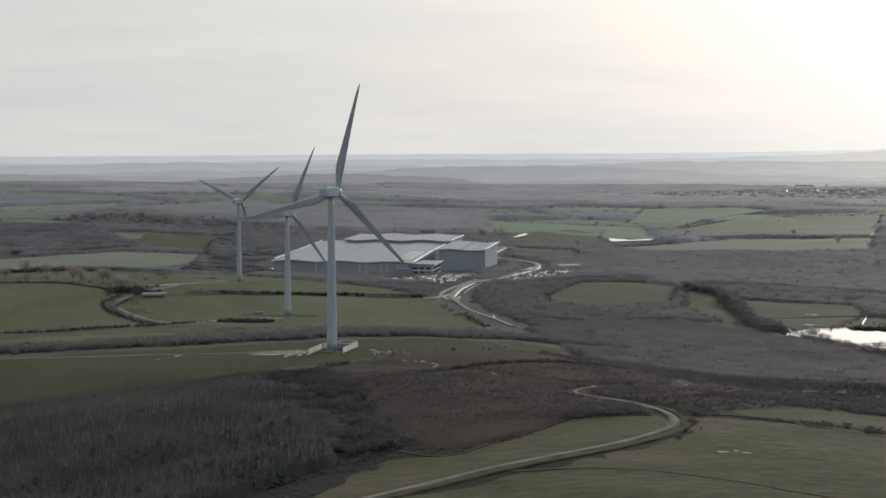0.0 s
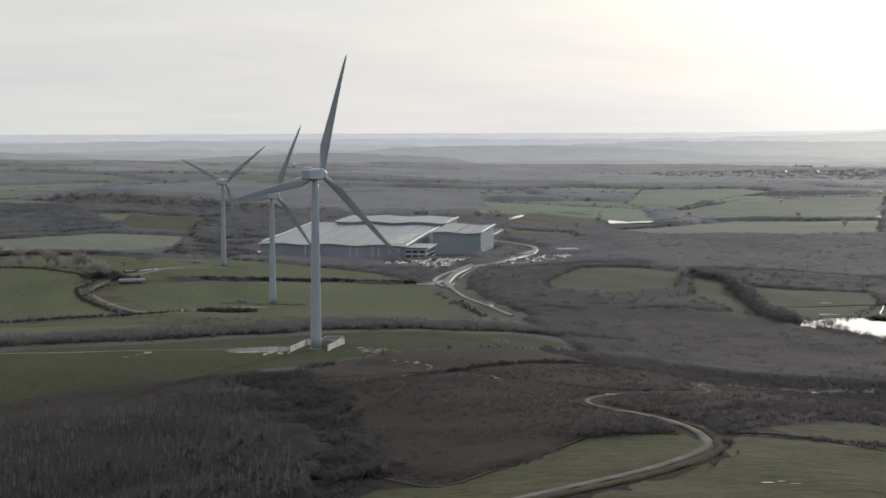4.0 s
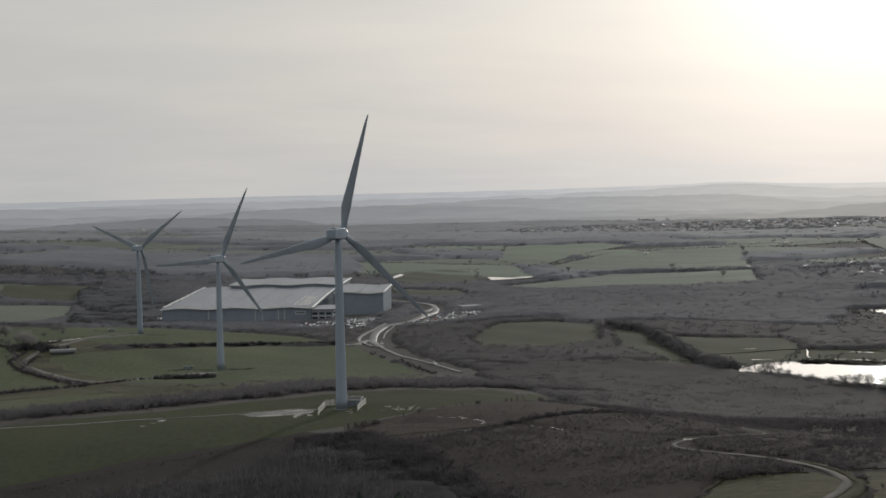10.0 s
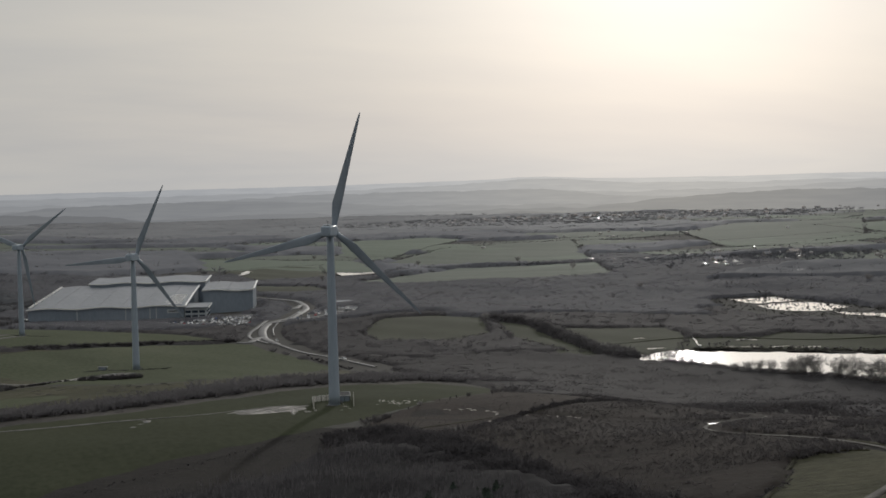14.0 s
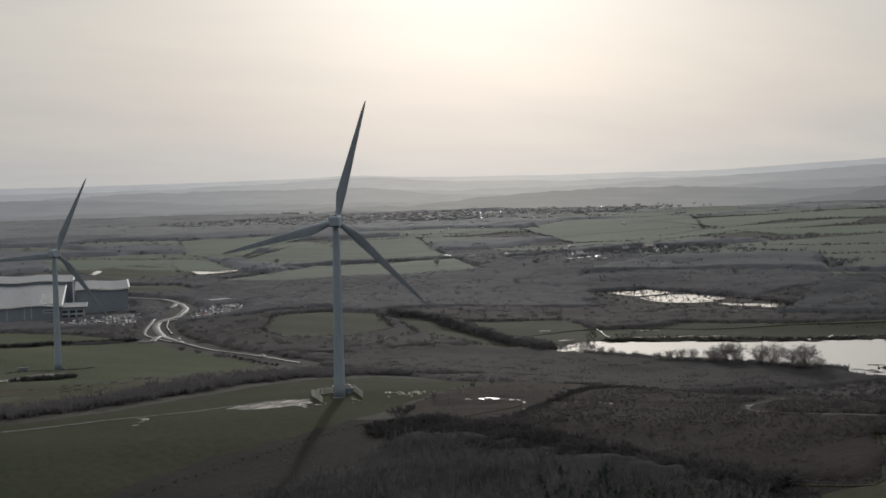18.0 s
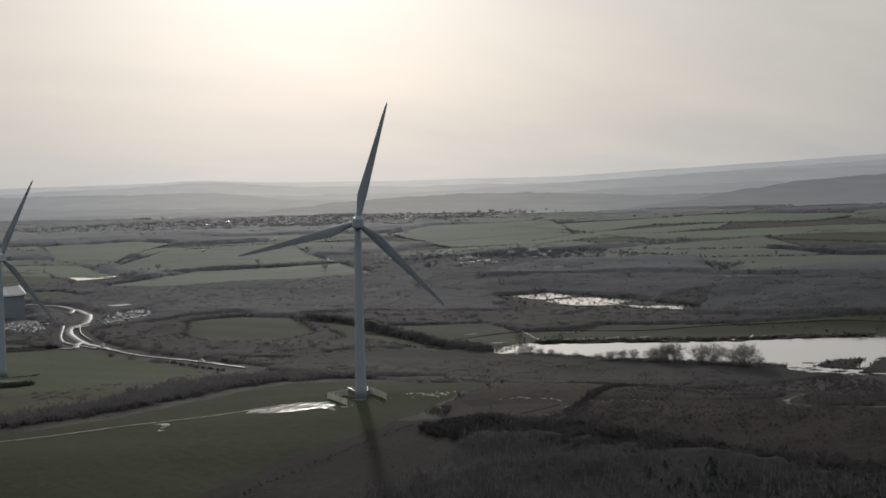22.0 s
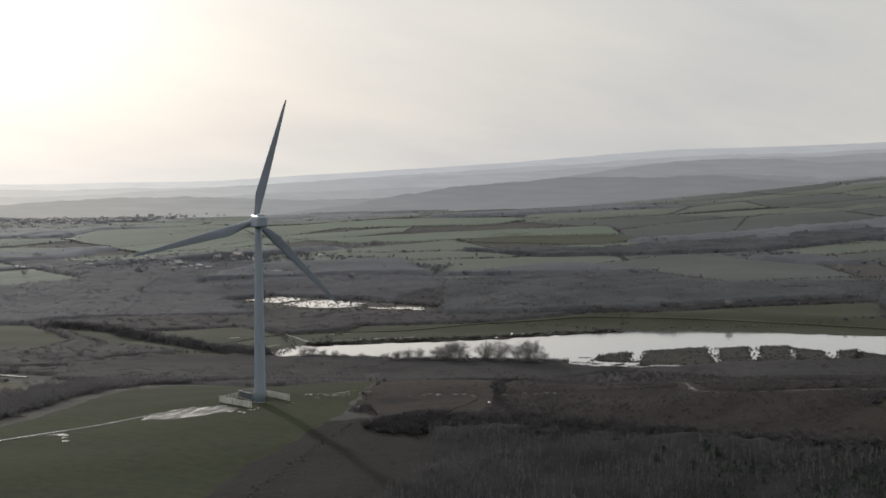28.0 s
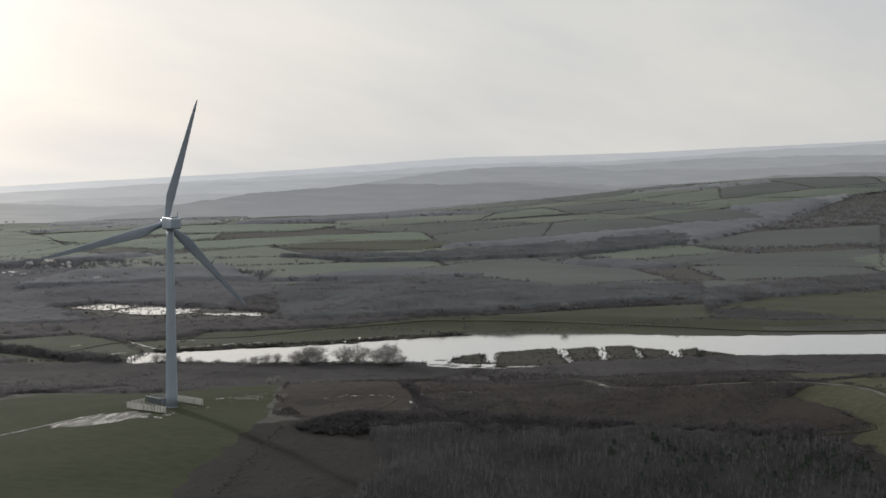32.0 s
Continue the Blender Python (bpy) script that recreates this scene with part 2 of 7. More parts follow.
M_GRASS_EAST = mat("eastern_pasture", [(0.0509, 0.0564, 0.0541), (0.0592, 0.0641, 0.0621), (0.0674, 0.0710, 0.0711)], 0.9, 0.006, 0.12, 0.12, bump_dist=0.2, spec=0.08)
M_THICKET = mat("dark_thicket", [(0.0475, 0.0456, 0.0483), (0.0642, 0.0612, 0.0649), (0.0820, 0.0780, 0.0814)], 0.95, 0.02, 0.3, island=0.12, spec=0.03, thin=0.45)
M_BIRCH = mat("grey_birch_twigs", [(0.0760, 0.0721, 0.0765), (0.0951, 0.0913, 0.0968), (0.1166, 0.1117, 0.1172)], 0.95, 0.05, 0.3, island=0.15, spec=0.03, thin=0.5)
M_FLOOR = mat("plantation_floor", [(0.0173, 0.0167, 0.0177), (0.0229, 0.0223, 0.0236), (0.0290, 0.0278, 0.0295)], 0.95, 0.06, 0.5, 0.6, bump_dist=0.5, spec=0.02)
M_GRASS_ROUGH = mat("rough_pasture", [(0.0285, 0.0288, 0.0189), (0.0402, 0.0406, 0.0251), (0.0520, 0.0508, 0.0323), (0.0644, 0.0609, 0.0422)], 0.95, 0.035, 0.45, 0.8, stretch=(0.5, 1.3, 1), bump_dist=0.5, spec=0.06)
M_GRASS_OLIVE = mat("olive_pasture", [(0.0290, 0.0319, 0.0197), (0.0345, 0.0377, 0.0239), (0.0404, 0.0425, 0.0281)], 0.95, 0.03, 0.5, 0.3, bump_dist=0.3, spec=0.12)
M_HEATH = mat("heath_ground", [(0.0374, 0.0356, 0.0332), (0.0492, 0.0464, 0.0446), (0.0631, 0.0583, 0.0538), (0.0577, 0.0562, 0.0492)], 0.95, 0.03, 0.45, 0.8, stretch=(0.6, 1.2, 1), bump_dist=0.5, spec=0.06)
M_BRACKEN = mat("bracken_slope", [(0.0158, 0.0149, 0.0140), (0.0202, 0.0188, 0.0181), (0.0256, 0.0236, 0.0222), (0.0234, 0.0226, 0.0199)], 0.95, 0.03, 0.45, 0.8, stretch=(0.6, 1.2, 1), bump_dist=0.5, spec=0.04)
M_HEATHER = mat("heather_flank", [(0.0175, 0.0152, 0.0139), (0.0222, 0.0192, 0.0180), (0.0282, 0.0241, 0.0220), (0.0258, 0.0231, 0.0198)], 0.95, 0.03, 0.45, 0.8, stretch=(0.6, 1.2, 1), bump_dist=0.5, spec=0.04)
M_CREST = mat("crest_heath", [(0.0227, 0.0195, 0.0173), (0.0289, 0.0245, 0.0225), (0.0367, 0.0309, 0.0276), (0.0336, 0.0295, 0.0247)], 0.95, 0.03, 0.45, 0.8, stretch=(0.6, 1.2, 1), bump_dist=0.5, spec=0.04)
M_GRAVEL = mat("pale_gravel", [(0.0638, 0.0612, 0.0561), (0.0892, 0.0850, 0.0782), (0.1190, 0.1139, 0.1054)], 0.95, 0.15, 3.0, 0.5, spec=0.1)
M_ASPHALT = mat("wet_asphalt", [(0.045, 0.046, 0.048), (0.065, 0.065, 0.066), (0.085, 0.085, 0.085)], 0.58, 0.05, 0.8, 0.3, spec=0.28, bump_dist=0.05)
M_LOT = mat("dull_asphalt", [(0.030, 0.031, 0.033), (0.040, 0.041, 0.043), (0.052, 0.052, 0.054)], 0.85, 0.05, 0.8, 0.3, spec=0.12, bump_dist=0.02)
# Dark olive with the bank's shade in the colour; its strips lie flat.
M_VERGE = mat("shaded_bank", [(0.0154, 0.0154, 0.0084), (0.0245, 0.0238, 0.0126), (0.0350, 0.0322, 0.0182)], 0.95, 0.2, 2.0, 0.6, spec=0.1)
M_TURBINE = mat("turbine_paint", [(0.235, 0.282, 0.335), (0.27, 0.32, 0.375), (0.29, 0.342, 0.40)], 0.45, 0.08, 1.6, 0.02, stretch=(1, 1, 0.15), spec=0.3)
M_BLADE = mat("blade_gelcoat", [(0.20, 0.238, 0.28), (0.236, 0.276, 0.32), (0.256, 0.298, 0.345)], 0.45, 0.12, 1.5, 0.0, spec=0.3)
M_DARK = mat("dark_metal", [(0.05, 0.055, 0.06), (0.08, 0.085, 0.09)], 0.5, 1.0)
M_FELT = mat("roofing_felt", [(0.045, 0.045, 0.047), (0.06, 0.06, 0.062)], 0.95, 0.6, 4.0, 0.2, spec=0.05)
M_CONCRETE = mat("concrete", [(0.22, 0.21, 0.19), (0.30, 0.29, 0.27), (0.36, 0.35, 0.32)], 0.85, 0.3, 4.0, 0.3)
M_FENCE = mat("weathered_pale_timber", [(0.42, 0.41, 0.38), (0.54, 0.53, 0.49), (0.64, 0.62, 0.58)], 0.75, 0.6, 6.0, 0.2, per_object=0.35)
M_KIOSK = mat("green_grey_kiosk", [(0.0600, 0.0780, 0.0840), (0.0840, 0.1020, 0.1080)], 0.5, 0.5)
M_KIOSK_ROOF = mat("kiosk_roof_sheet", [(0.36, 0.37, 0.37), (0.44, 0.45, 0.45)], 0.4, 0.5)
M_CLAD = mat("blue_grey_cladding", [(0.165, 0.20, 0.24), (0.195, 0.232, 0.275), (0.225, 0.265, 0.31)], 0.5, 0.02, 0.6, 0.05, stretch=(1, 1, 0.3), spec=0.3)
M_CLAD_PALE = mat("pale_cladding", [(0.32, 0.35, 0.37), (0.40, 0.43, 0.45)], 0.5, 0.05, spec=0.3)
M_ROOF = mat("grey_roof_sheet", [(0.1276, 0.1376, 0.1533), (0.1549, 0.1655, 0.1820), (0.1823, 0.1934, 0.2107)], 0.6, 0.015, 0.4, 0.08, stretch=(1, 0.2, 1), spec=0.3)
M_FASCIA = mat("white_fascia", [(0.66, 0.66, 0.64), (0.76, 0.76, 0.74)], 0.4, 0.2)
M_GLAZE = mat("office_glazing", [(0.02, 0.03, 0.045), (0.04, 0.055, 0.075)], 0.08, 0.3)
M_TWIG = mat("bare_twigs", [(0.1122, 0.1076, 0.1118), (0.1281, 0.1233, 0.1278), (0.1452, 0.1392, 0.1442)], 0.95, 0.015, 0.1, island=0.05, spec=0.03, thin=0.5)
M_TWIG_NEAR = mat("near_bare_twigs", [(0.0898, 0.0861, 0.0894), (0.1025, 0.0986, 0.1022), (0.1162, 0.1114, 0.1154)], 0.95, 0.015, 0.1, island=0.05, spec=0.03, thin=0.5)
# Same twigs behind the road bend, lighter and greyer to carry haze.
M_TWIG_GREY = mat("haze_grey_twigs", [(0.1516, 0.1516, 0.1668), (0.1712, 0.1715, 0.1878), (0.1909, 0.1914, 0.2073)], 0.95, 0.015, 0.1, island=0.05, spec=0.03, thin=0.5)
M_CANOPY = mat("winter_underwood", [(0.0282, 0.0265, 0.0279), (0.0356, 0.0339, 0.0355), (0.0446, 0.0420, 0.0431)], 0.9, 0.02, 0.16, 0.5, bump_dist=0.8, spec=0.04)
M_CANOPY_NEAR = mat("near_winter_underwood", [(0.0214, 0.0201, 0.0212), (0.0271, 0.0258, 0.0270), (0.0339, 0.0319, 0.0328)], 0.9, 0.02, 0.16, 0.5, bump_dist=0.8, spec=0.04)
# Valley underwood again, its base colour lifted towards haze grey.
M_CANOPY_GREY = mat("grey_underwood", [(0.0495, 0.0500, 0.0563), (0.0599, 0.0604, 0.0674), (0.0722, 0.0730, 0.0794)], 0.9, 0.02, 0.16, 0.4, bump_dist=0.8, spec=0.03)
M_CANOPY_DARK = mat("dark_underwood", [(0.0441, 0.0475, 0.0520), (0.0559, 0.0594, 0.0646), (0.0706, 0.0728, 0.0772)], 0.95, 0.02, 0.16, 0.5, bump_dist=0.8, spec=0.02)
# Haze put into base colour: far woods paler, farthest palest, vale woods between.
M_CANOPY_FAR = mat("far_haze_underwood", [(0.0864, 0.0896, 0.1013), (0.1016, 0.1050, 0.1176), (0.1180, 0.1215, 0.1338)], 0.9, 0.008, 0.07, 0.4, bump_dist=1.0, spec=0.04)
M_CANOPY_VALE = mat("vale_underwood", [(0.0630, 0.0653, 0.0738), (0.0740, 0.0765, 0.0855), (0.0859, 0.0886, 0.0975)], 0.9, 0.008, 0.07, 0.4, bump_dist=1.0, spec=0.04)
M_CANOPY_MIST = mat("pale_haze_underwood", [(0.1297, 0.1332, 0.1414), (0.1461, 0.1497, 0.1580), (0.1650, 0.1685, 0.1756)], 0.9, 0.006, 0.05, 0.3, bump_dist=1.0, spec=0.04)
M_TWIG_FAR = mat("far_haze_twigs", [(0.1685, 0.1718, 0.1808), (0.1865, 0.1898, 0.1988), (0.2056, 0.2089, 0.2167)], 0.95, 0.01, 0.1, island=0.05, spec=0.05, thin=0.5)
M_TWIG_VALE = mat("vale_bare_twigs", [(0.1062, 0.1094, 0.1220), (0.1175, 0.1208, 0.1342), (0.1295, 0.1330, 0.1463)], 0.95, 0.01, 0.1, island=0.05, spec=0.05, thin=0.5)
M_TWIG_RED = mat("russet_saplings", [(0.0661, 0.0619, 0.0640), (0.0839, 0.0789, 0.0816), (0.1033, 0.0976, 0.1010)], 0.95, 0.05, 0.3, island=0.2, spec=0.05, thin=0.5)
M_EVERGREEN = mat("evergreen_needles", [(0.026, 0.036, 0.030), (0.037, 0.048, 0.038), (0.048, 0.060, 0.046)], 0.9, 0.1, 1.0, island=0.3, spec=0.05, thin=0.2)
M_BARK = mat("grey_bark", [(0.10, 0.092, 0.085), (0.15, 0.14, 0.13)], 0.95, 0.5, 4.0, spec=0.1)
M_REED = mat("dead_reeds", [(0.0445, 0.0438, 0.0411), (0.0619, 0.0600, 0.0556), (0.0520, 0.0525, 0.0464)], 0.95, 0.08, 0.8, 0.6, spec=0.0)
M_TYRE = mat("tyre_rubber", [(0.02, 0.02, 0.02), (0.03, 0.03, 0.03)], 0.8, 2.0)
# Town brick and slate lightened: the distant haze sits in their base colours.
M_BRICK = mat("hazed_house_brick", [(0.3480, 0.3229, 0.3153), (0.4408, 0.4115, 0.4016), (0.4640, 0.4473, 0.4434)], 0.85, 0.2, 2.0, per_object=0.3)
M_SLATE = mat("hazed_wet_slate", [(0.1190, 0.1190, 0.1309), (0.1785, 0.1714, 0.1714), (0.2142, 0.1785, 0.1571)], 0.16, 0.3, 2.0, per_object=0.4)
CAR_PAINTS = [mat(n, [a, b], 0.22, 0.5, metal=me) for n, a, b, me in (
    ("white_car_paint", (0.70, 0.70, 0.70), (0.78, 0.78, 0.77), 0.0), ("silver_car_paint", (0.45, 0.46, 0.47), (0.52, 0.53, 0.54), 0.6),
    ("black_car_paint", (0.015, 0.015, 0.017), (0.025, 0.025, 0.027), 0.0), ("red_car_paint", (0.26, 0.02, 0.02), (0.32, 0.03, 0.03), 0.0),
    ("blue_car_paint", (0.03, 0.06, 0.18), (0.04, 0.08, 0.22), 0.2))]


def water_mat():
    m = bpy.data.materials.new("flood_water")
    m.use_nodes = True
    nt = m.node_tree
    N, L = nt.nodes.new, nt.links.new
    b = nt.nodes["Principled BSDF"]
    b.inputs["Base Color"].default_value = (0.030, 0.032, 0.030, 1)
    b.inputs["Roughness"].default_value = 0.07
    b.inputs["IOR"].default_value = 2.6
    b.inputs["Specular IOR Level"].default_value = 1.0
    b.inputs["Coat Weight"].default_value, b.inputs["Coat IOR"].default_value, b.inputs["Coat Roughness"].default_value = 1.0, 2.0, 0.07
    g, mp, nz, bp = N("ShaderNodeNewGeometry"), N("ShaderNodeMapping"), N("ShaderNodeTexNoise"), N("ShaderNodeBump")
    mp.inputs["Scale"].default_value = (0.5, 0.9, 1)
    nz.inputs["Scale"].default_value, nz.inputs["Detail"].default_value = 0.8, 4
    bp.inputs["Strength"].default_value, bp.inputs["Distance"].default_value = 0.05, 0.1
    L(g.outputs["Position"], mp.inputs[0])
    L(mp.outputs[0], nz.inputs["Vector"])
    L(nz.outputs["Fac"], bp.inputs["Height"])
    L(bp.outputs[0], b.inputs["Normal"])
    return m


M_WATER = water_mat()


# ---- geometry helpers ----
class Geo:
    """Gathers vertices and faces for one mesh."""

    def __init__(self):
        self.v, self.f = [], []

    def add(self, verts, faces, m=None):
        n = len(self.v)
        self.v += [tuple(m @ Vector(p)) for p in verts] if m is not None else [tuple(p) for p in verts]
        self.f += [tuple(i + n for i in f) for f in faces]
        return self

    def box(self, c, s, m=None, bev=0.0):
        x, y, z = (k / 2 for k in s)
        if bev <= 0:
            vs = [(c[0] + a * x, c[1] + b * y, c[2] + d * z) for d in (-1, 1) for a, b in ((-1, -1), (1, -1), (1, 1), (-1, 1))]
            fs = [(3, 2, 1, 0), (4, 5, 6, 7)] + [(k, (k + 1) % 4, 4 + (k + 1) % 4, 4 + k) for k in range(4)]
            return self.add(vs, fs, m)
        ring = [(-x + bev, -y), (x - bev, -y), (x, -y + bev), (x, y - bev), (x - bev, y), (-x + bev, y), (-x, y - bev), (-x, -y + bev)]
        lev = [(-z, 1 - bev / max(x, y)), (-z + bev, 1), (z - bev, 1), (z, 1 - bev / max(x, y))]
        vs = [(c[0] + p * k, c[1] + q * k, c[2] + h) for h, k in lev for p, q in ring]
        fs = [tuple(range(7, -1, -1)), tuple(range(24, 32))]
        fs += [(r * 8 + k, r * 8 + (k + 1) % 8, (r + 1) * 8 + (k + 1) % 8, (r + 1) * 8 + k) for r in range(3) for k in range(8)]
        return self.add(vs, fs, m)

    def lathe(self, prof, n=24, m=None):
        """Profile rows of (radius, z) turned about z."""
        vs = [(r * math.cos(2 * math.pi * k / n), r * math.sin(2 * math.pi * k / n), z) for r, z in prof for k in range(n)]
        fs = [(a * n + k, a * n + (k + 1) % n, (a + 1) * n + (k + 1) % n, (a + 1) * n + k) for a in range(len(prof) - 1) for k in range(n)]
        fs += [tuple(range(n - 1, -1, -1)), tuple(range((len(prof) - 1) * n, len(prof) * n))]
        return self.add(vs, fs, m)

    def mesh(self, name, material, smooth=False):
        me = bpy.data.meshes.new(name)
        me.from_pydata(self.v, [], self.f)
        me.materials.append(material)
        if smooth:
            me.shade_smooth()
        me.update()
        return me


def part(name, data, parent, label="", m=None, material=None, smooth=False):
    """Links a mesh (or a Geo) as one object under a thing."""
    if isinstance(data, Geo):
        data = data.mesh(name, material, smooth)
    ob = new(name, data)
    ob.parent = parent
    if m is not None:
        ob.matrix_local = m
    if label:
        ob["label"] = label
    return ob


def raw_mesh(name, verts, tris, material):
    """A mesh from arrays of vertices and triangles."""
    me = bpy.data.meshes.new(name)
    verts, tris = np.asarray(verts, np.float32), np.asarray(tris, np.int32)
    me.vertices.add(len(verts))
    me.vertices.foreach_set("co", verts.ravel())
    me.loops.add(tris.size)
    me.loops.foreach_set("vertex_index", tris.ravel())
    me.polygons.add(len(tris))
    me.polygons.foreach_set("loop_start", np.arange(0, tris.size, 3, dtype=np.int32))
    me.polygons.foreach_set("loop_total", np.full(len(tris), 3, np.int32))
    me.materials.append(material)
    me.update(calc_edges=True)
    me.validate()
    return me


# ---- lie of the land ----
NEAR_HILLS = ((0, -60, 130, 150, 17.9), (60, -240, 150, 130, 29.0), (-120, 0, 130, 160, 16.3), (0, 150, 140, 110, 13.4), (-40, 300, 150, 120, 6.2), (-90, 520, 170, 150, -1.1), (-200, 480, 170, 170, 20.4), (120, 60, 110, 120, 5.0), (150, -120, 130, 120, 17.8), (-150, -160, 130, 120, 12.8), (60, 800, 250, 250, -6.4), (350, 1150, 300, 250, -8.2), (200, 560, 140, 140, 6.8), (250, -260, 160, 160, 11.8), (0, -420, 160, 120, 45.9), (-280, -280, 160, 140, 11.6), (-250, 200, 150, 160, 7.9), (720, 220, 300, 260, 12.2), (700, 780, 250, 220, 11.5), (60, 0, 80, 80, 9.3))
FAR_HILLS = ((2700, 500, 900, 800, 105), (1500, 1000, 500, 600, 25), (2600, 2600, 900, 900, 8), (-600, 2200, 700, 500, 25), (-300, 1300, 350, 250, 20))
WATER_Z = -31.8


def land(x, y):
    x, y = np.asarray(x, float), np.asarray(y, float)
    z = np.full(np.broadcast(x, y).shape, -34.0)
    for a, b, sx, sy, k in NEAR_HILLS + FAR_HILLS:
        z = z + k * np.exp(-((x - a) / sx) ** 2 - ((y - b) / sy) ** 2)
    z = z + 0.35 * np.sin(x * 0.043 + 1.3) * np.sin(y * 0.051 + 0.4) + 0.2 * np.sin(x * 0.11 + y * 0.07)
    # the valley floor by the water is flat and a little under the water
    d = inside_soft(x, y)
    return z * (1 - d) + (WATER_Z - 0.32) * d


def in_poly(x, y, poly):
    x, y = np.asarray(x, float), np.asarray(y, float)
    hit = np.zeros(x.shape, bool)
    n = len(poly)
    for k in range(n):
        (x1, y1), (x2, y2) = poly[k], poly[(k + 1) % n]
        if y1 == y2:
            continue
        c = ((y1 > y) != (y2 > y)) & (x < (x2 - x1) * (y - y1) / (y2 - y1) + x1)
        hit ^= c
    return hit


def seg_dist(x, y, line, closed=False):
    """Distance from points to a polyline."""
    best = np.full(np.shape(x), 1e9)
    pts = list(line) + ([line[0]] if closed else [])
    for (x1, y1), (x2, y2) in zip(pts, pts[1:]):
        dx, dy = x2 - x1, y2 - y1
        t = np.clip(((x - x1) * dx + (y - y1) * dy) / (dx * dx + dy * dy + 1e-9), 0, 1)
        best = np.minimum(best, np.hypot(x - x1 - t * dx, y - y1 - t * dy))
    return best


LAKE = [(250, 258), (265, 279), (283, 280), (303, 280), (319, 271), (347, 251), (373, 229), (404, 210), (438, 195), (470, 177), (489, 166), (532, 84), (552, 23), (574, -8), (640, -100), (540, -140), (463, -30), (415, 22), (386, 42), (362, 52), (342, 63), (325, 84), (331, 112), (322, 140), (300, 172), (276, 212), (258, 240)]
POND_FAR = [(482, 556), (535, 552), (548, 455), (540, 368), (512, 340), (470, 378), (442, 418), (446, 480), (464, 535)]
POND_SMALL = [(205, 1130), (224, 1172), (236, 1200), (240, 1190), (226, 1160)]
WOOD_EAST = [(661, 467), (834, 435), (793, 334), (722, 211), (862, 145), (718, 86), (610, 152), (541, 204), (455, 298)]
POND_STRIP = [(327, 1136), (378, 1121), (361, 1087), (321, 1088)]


def inside_soft(x, y):
    d = np.zeros(np.shape(x))
    for poly in (LAKE, POND_FAR):
        e = seg_dist(x, y, poly, True)
        e = np.where(in_poly(x, y, poly), e, -e)
        t = np.clip((e + 60) / 55, 0, 1)
        d = np.maximum(d, t * t * (3 - 2 * t))
    return d


def axis(lo, hi, step, first, last, grow):
    a = list(np.arange(lo, hi + 0.1, step))
    s = step
    while a[-1] < last:
        s *= grow
        a.append(a[-1] + s)
    s = step
    while a[0] > first:
        s *= grow
        a.insert(0, a[0] - s)
    return np.array(a)


gx, gy = axis(-330, 700, 7, -4700, 4700, 1.04), axis(-330, 900, 7, -1500, 4700, 1.04)
X, Y = np.meshgrid(gx, gy)
Z = land(X, Y) - np.clip((np.hypot(X, Y) - 1200) * 0.0015, 0, 3) - np.clip((np.hypot(X + 150, Y + 430) - 3260) * 0.2, 0, 60)
nx, ny = len(gx), len(gy)
idx = np.arange(nx * ny).reshape(ny, nx)
q = np.stack([idx[:-1, :-1], idx[:-1, 1:], idx[1:, 1:], idx[1:, :-1]], -1).reshape(-1, 4)
ground_mesh = raw_mesh("ground", np.stack([X, Y, Z], -1).reshape(-1, 3), np.concatenate([q[:, [0, 1, 2]], q[:, [0, 2, 3]]]), M_SCRUB)
ground_mesh.shade_smooth()
tagged(new("ground", ground_mesh), "rolling winter scrub and rough grass on a low hill", "ground", kind="structure")


def lift(x, y):
    return 0.05 + 0.0006 * np.hypot(np.asarray(x) - 0, np.asarray(y) + 100)


def drape(name, poly, material, step=9.0, up=0.0, label="", category="field", kind="structure", group="", edge=0.6, seed=0, flat=None):
    """A patch of ground cover laid over the land, with a slightly wandering edge."""
    from mathutils.geometry import delaunay_2d_cdt
    rnd = random.Random(seed + len(poly) * 7)
    edge_pts = []
    n = len(poly)
    for k in range(n):
        a, b = Vector(poly[k]), Vector(poly[(k + 1) % n])
        m = max(1, int((b - a).length / step))
        for t in range(m):
            p = a.lerp(b, t / m)
            edge_pts.append((p.x + rnd.uniform(-edge, edge), p.y + rnd.uniform(-edge, edge)))
    xs, ys = [p[0] for p in edge_pts], [p[1] for p in edge_pts]
    PX, PY = np.meshgrid(np.arange(min(xs), max(xs), step), np.arange(min(ys), max(ys), step))
    ok = in_poly(PX, PY, edge_pts) & (seg_dist(PX, PY, edge_pts, True) > step * 0.4)
    pts = [Vector(p) for p in edge_pts] + [Vector((a, b)) for a, b in zip(PX[ok], PY[ok])]
    m = len(edge_pts)
    res = delaunay_2d_cdt(pts, [(k, (k + 1) % m) for k in range(m)], [], 1, 1e-4)
    co = np.array([(p.x, p.y) for p in res[0]])
    z = (land(co[:, 0], co[:, 1]) + lift(co[:, 0], co[:, 1]) + up) if flat is None else np.full(len(co), flat)
    if flat is None:
        rim = seg_dist(co[:, 0], co[:, 1], edge_pts, True) < 0.02
        z[rim] = z[rim] - 0.12 if up > 0.12 else land(co[rim, 0], co[rim, 1]) - 0.05
    me = raw_mesh(name, np.column_stack([co, z]), np.array([f for f in res[2] if len(f) == 3]), material)
    me.shade_smooth()
    return tagged(new(name, me), label, category, group, kind)


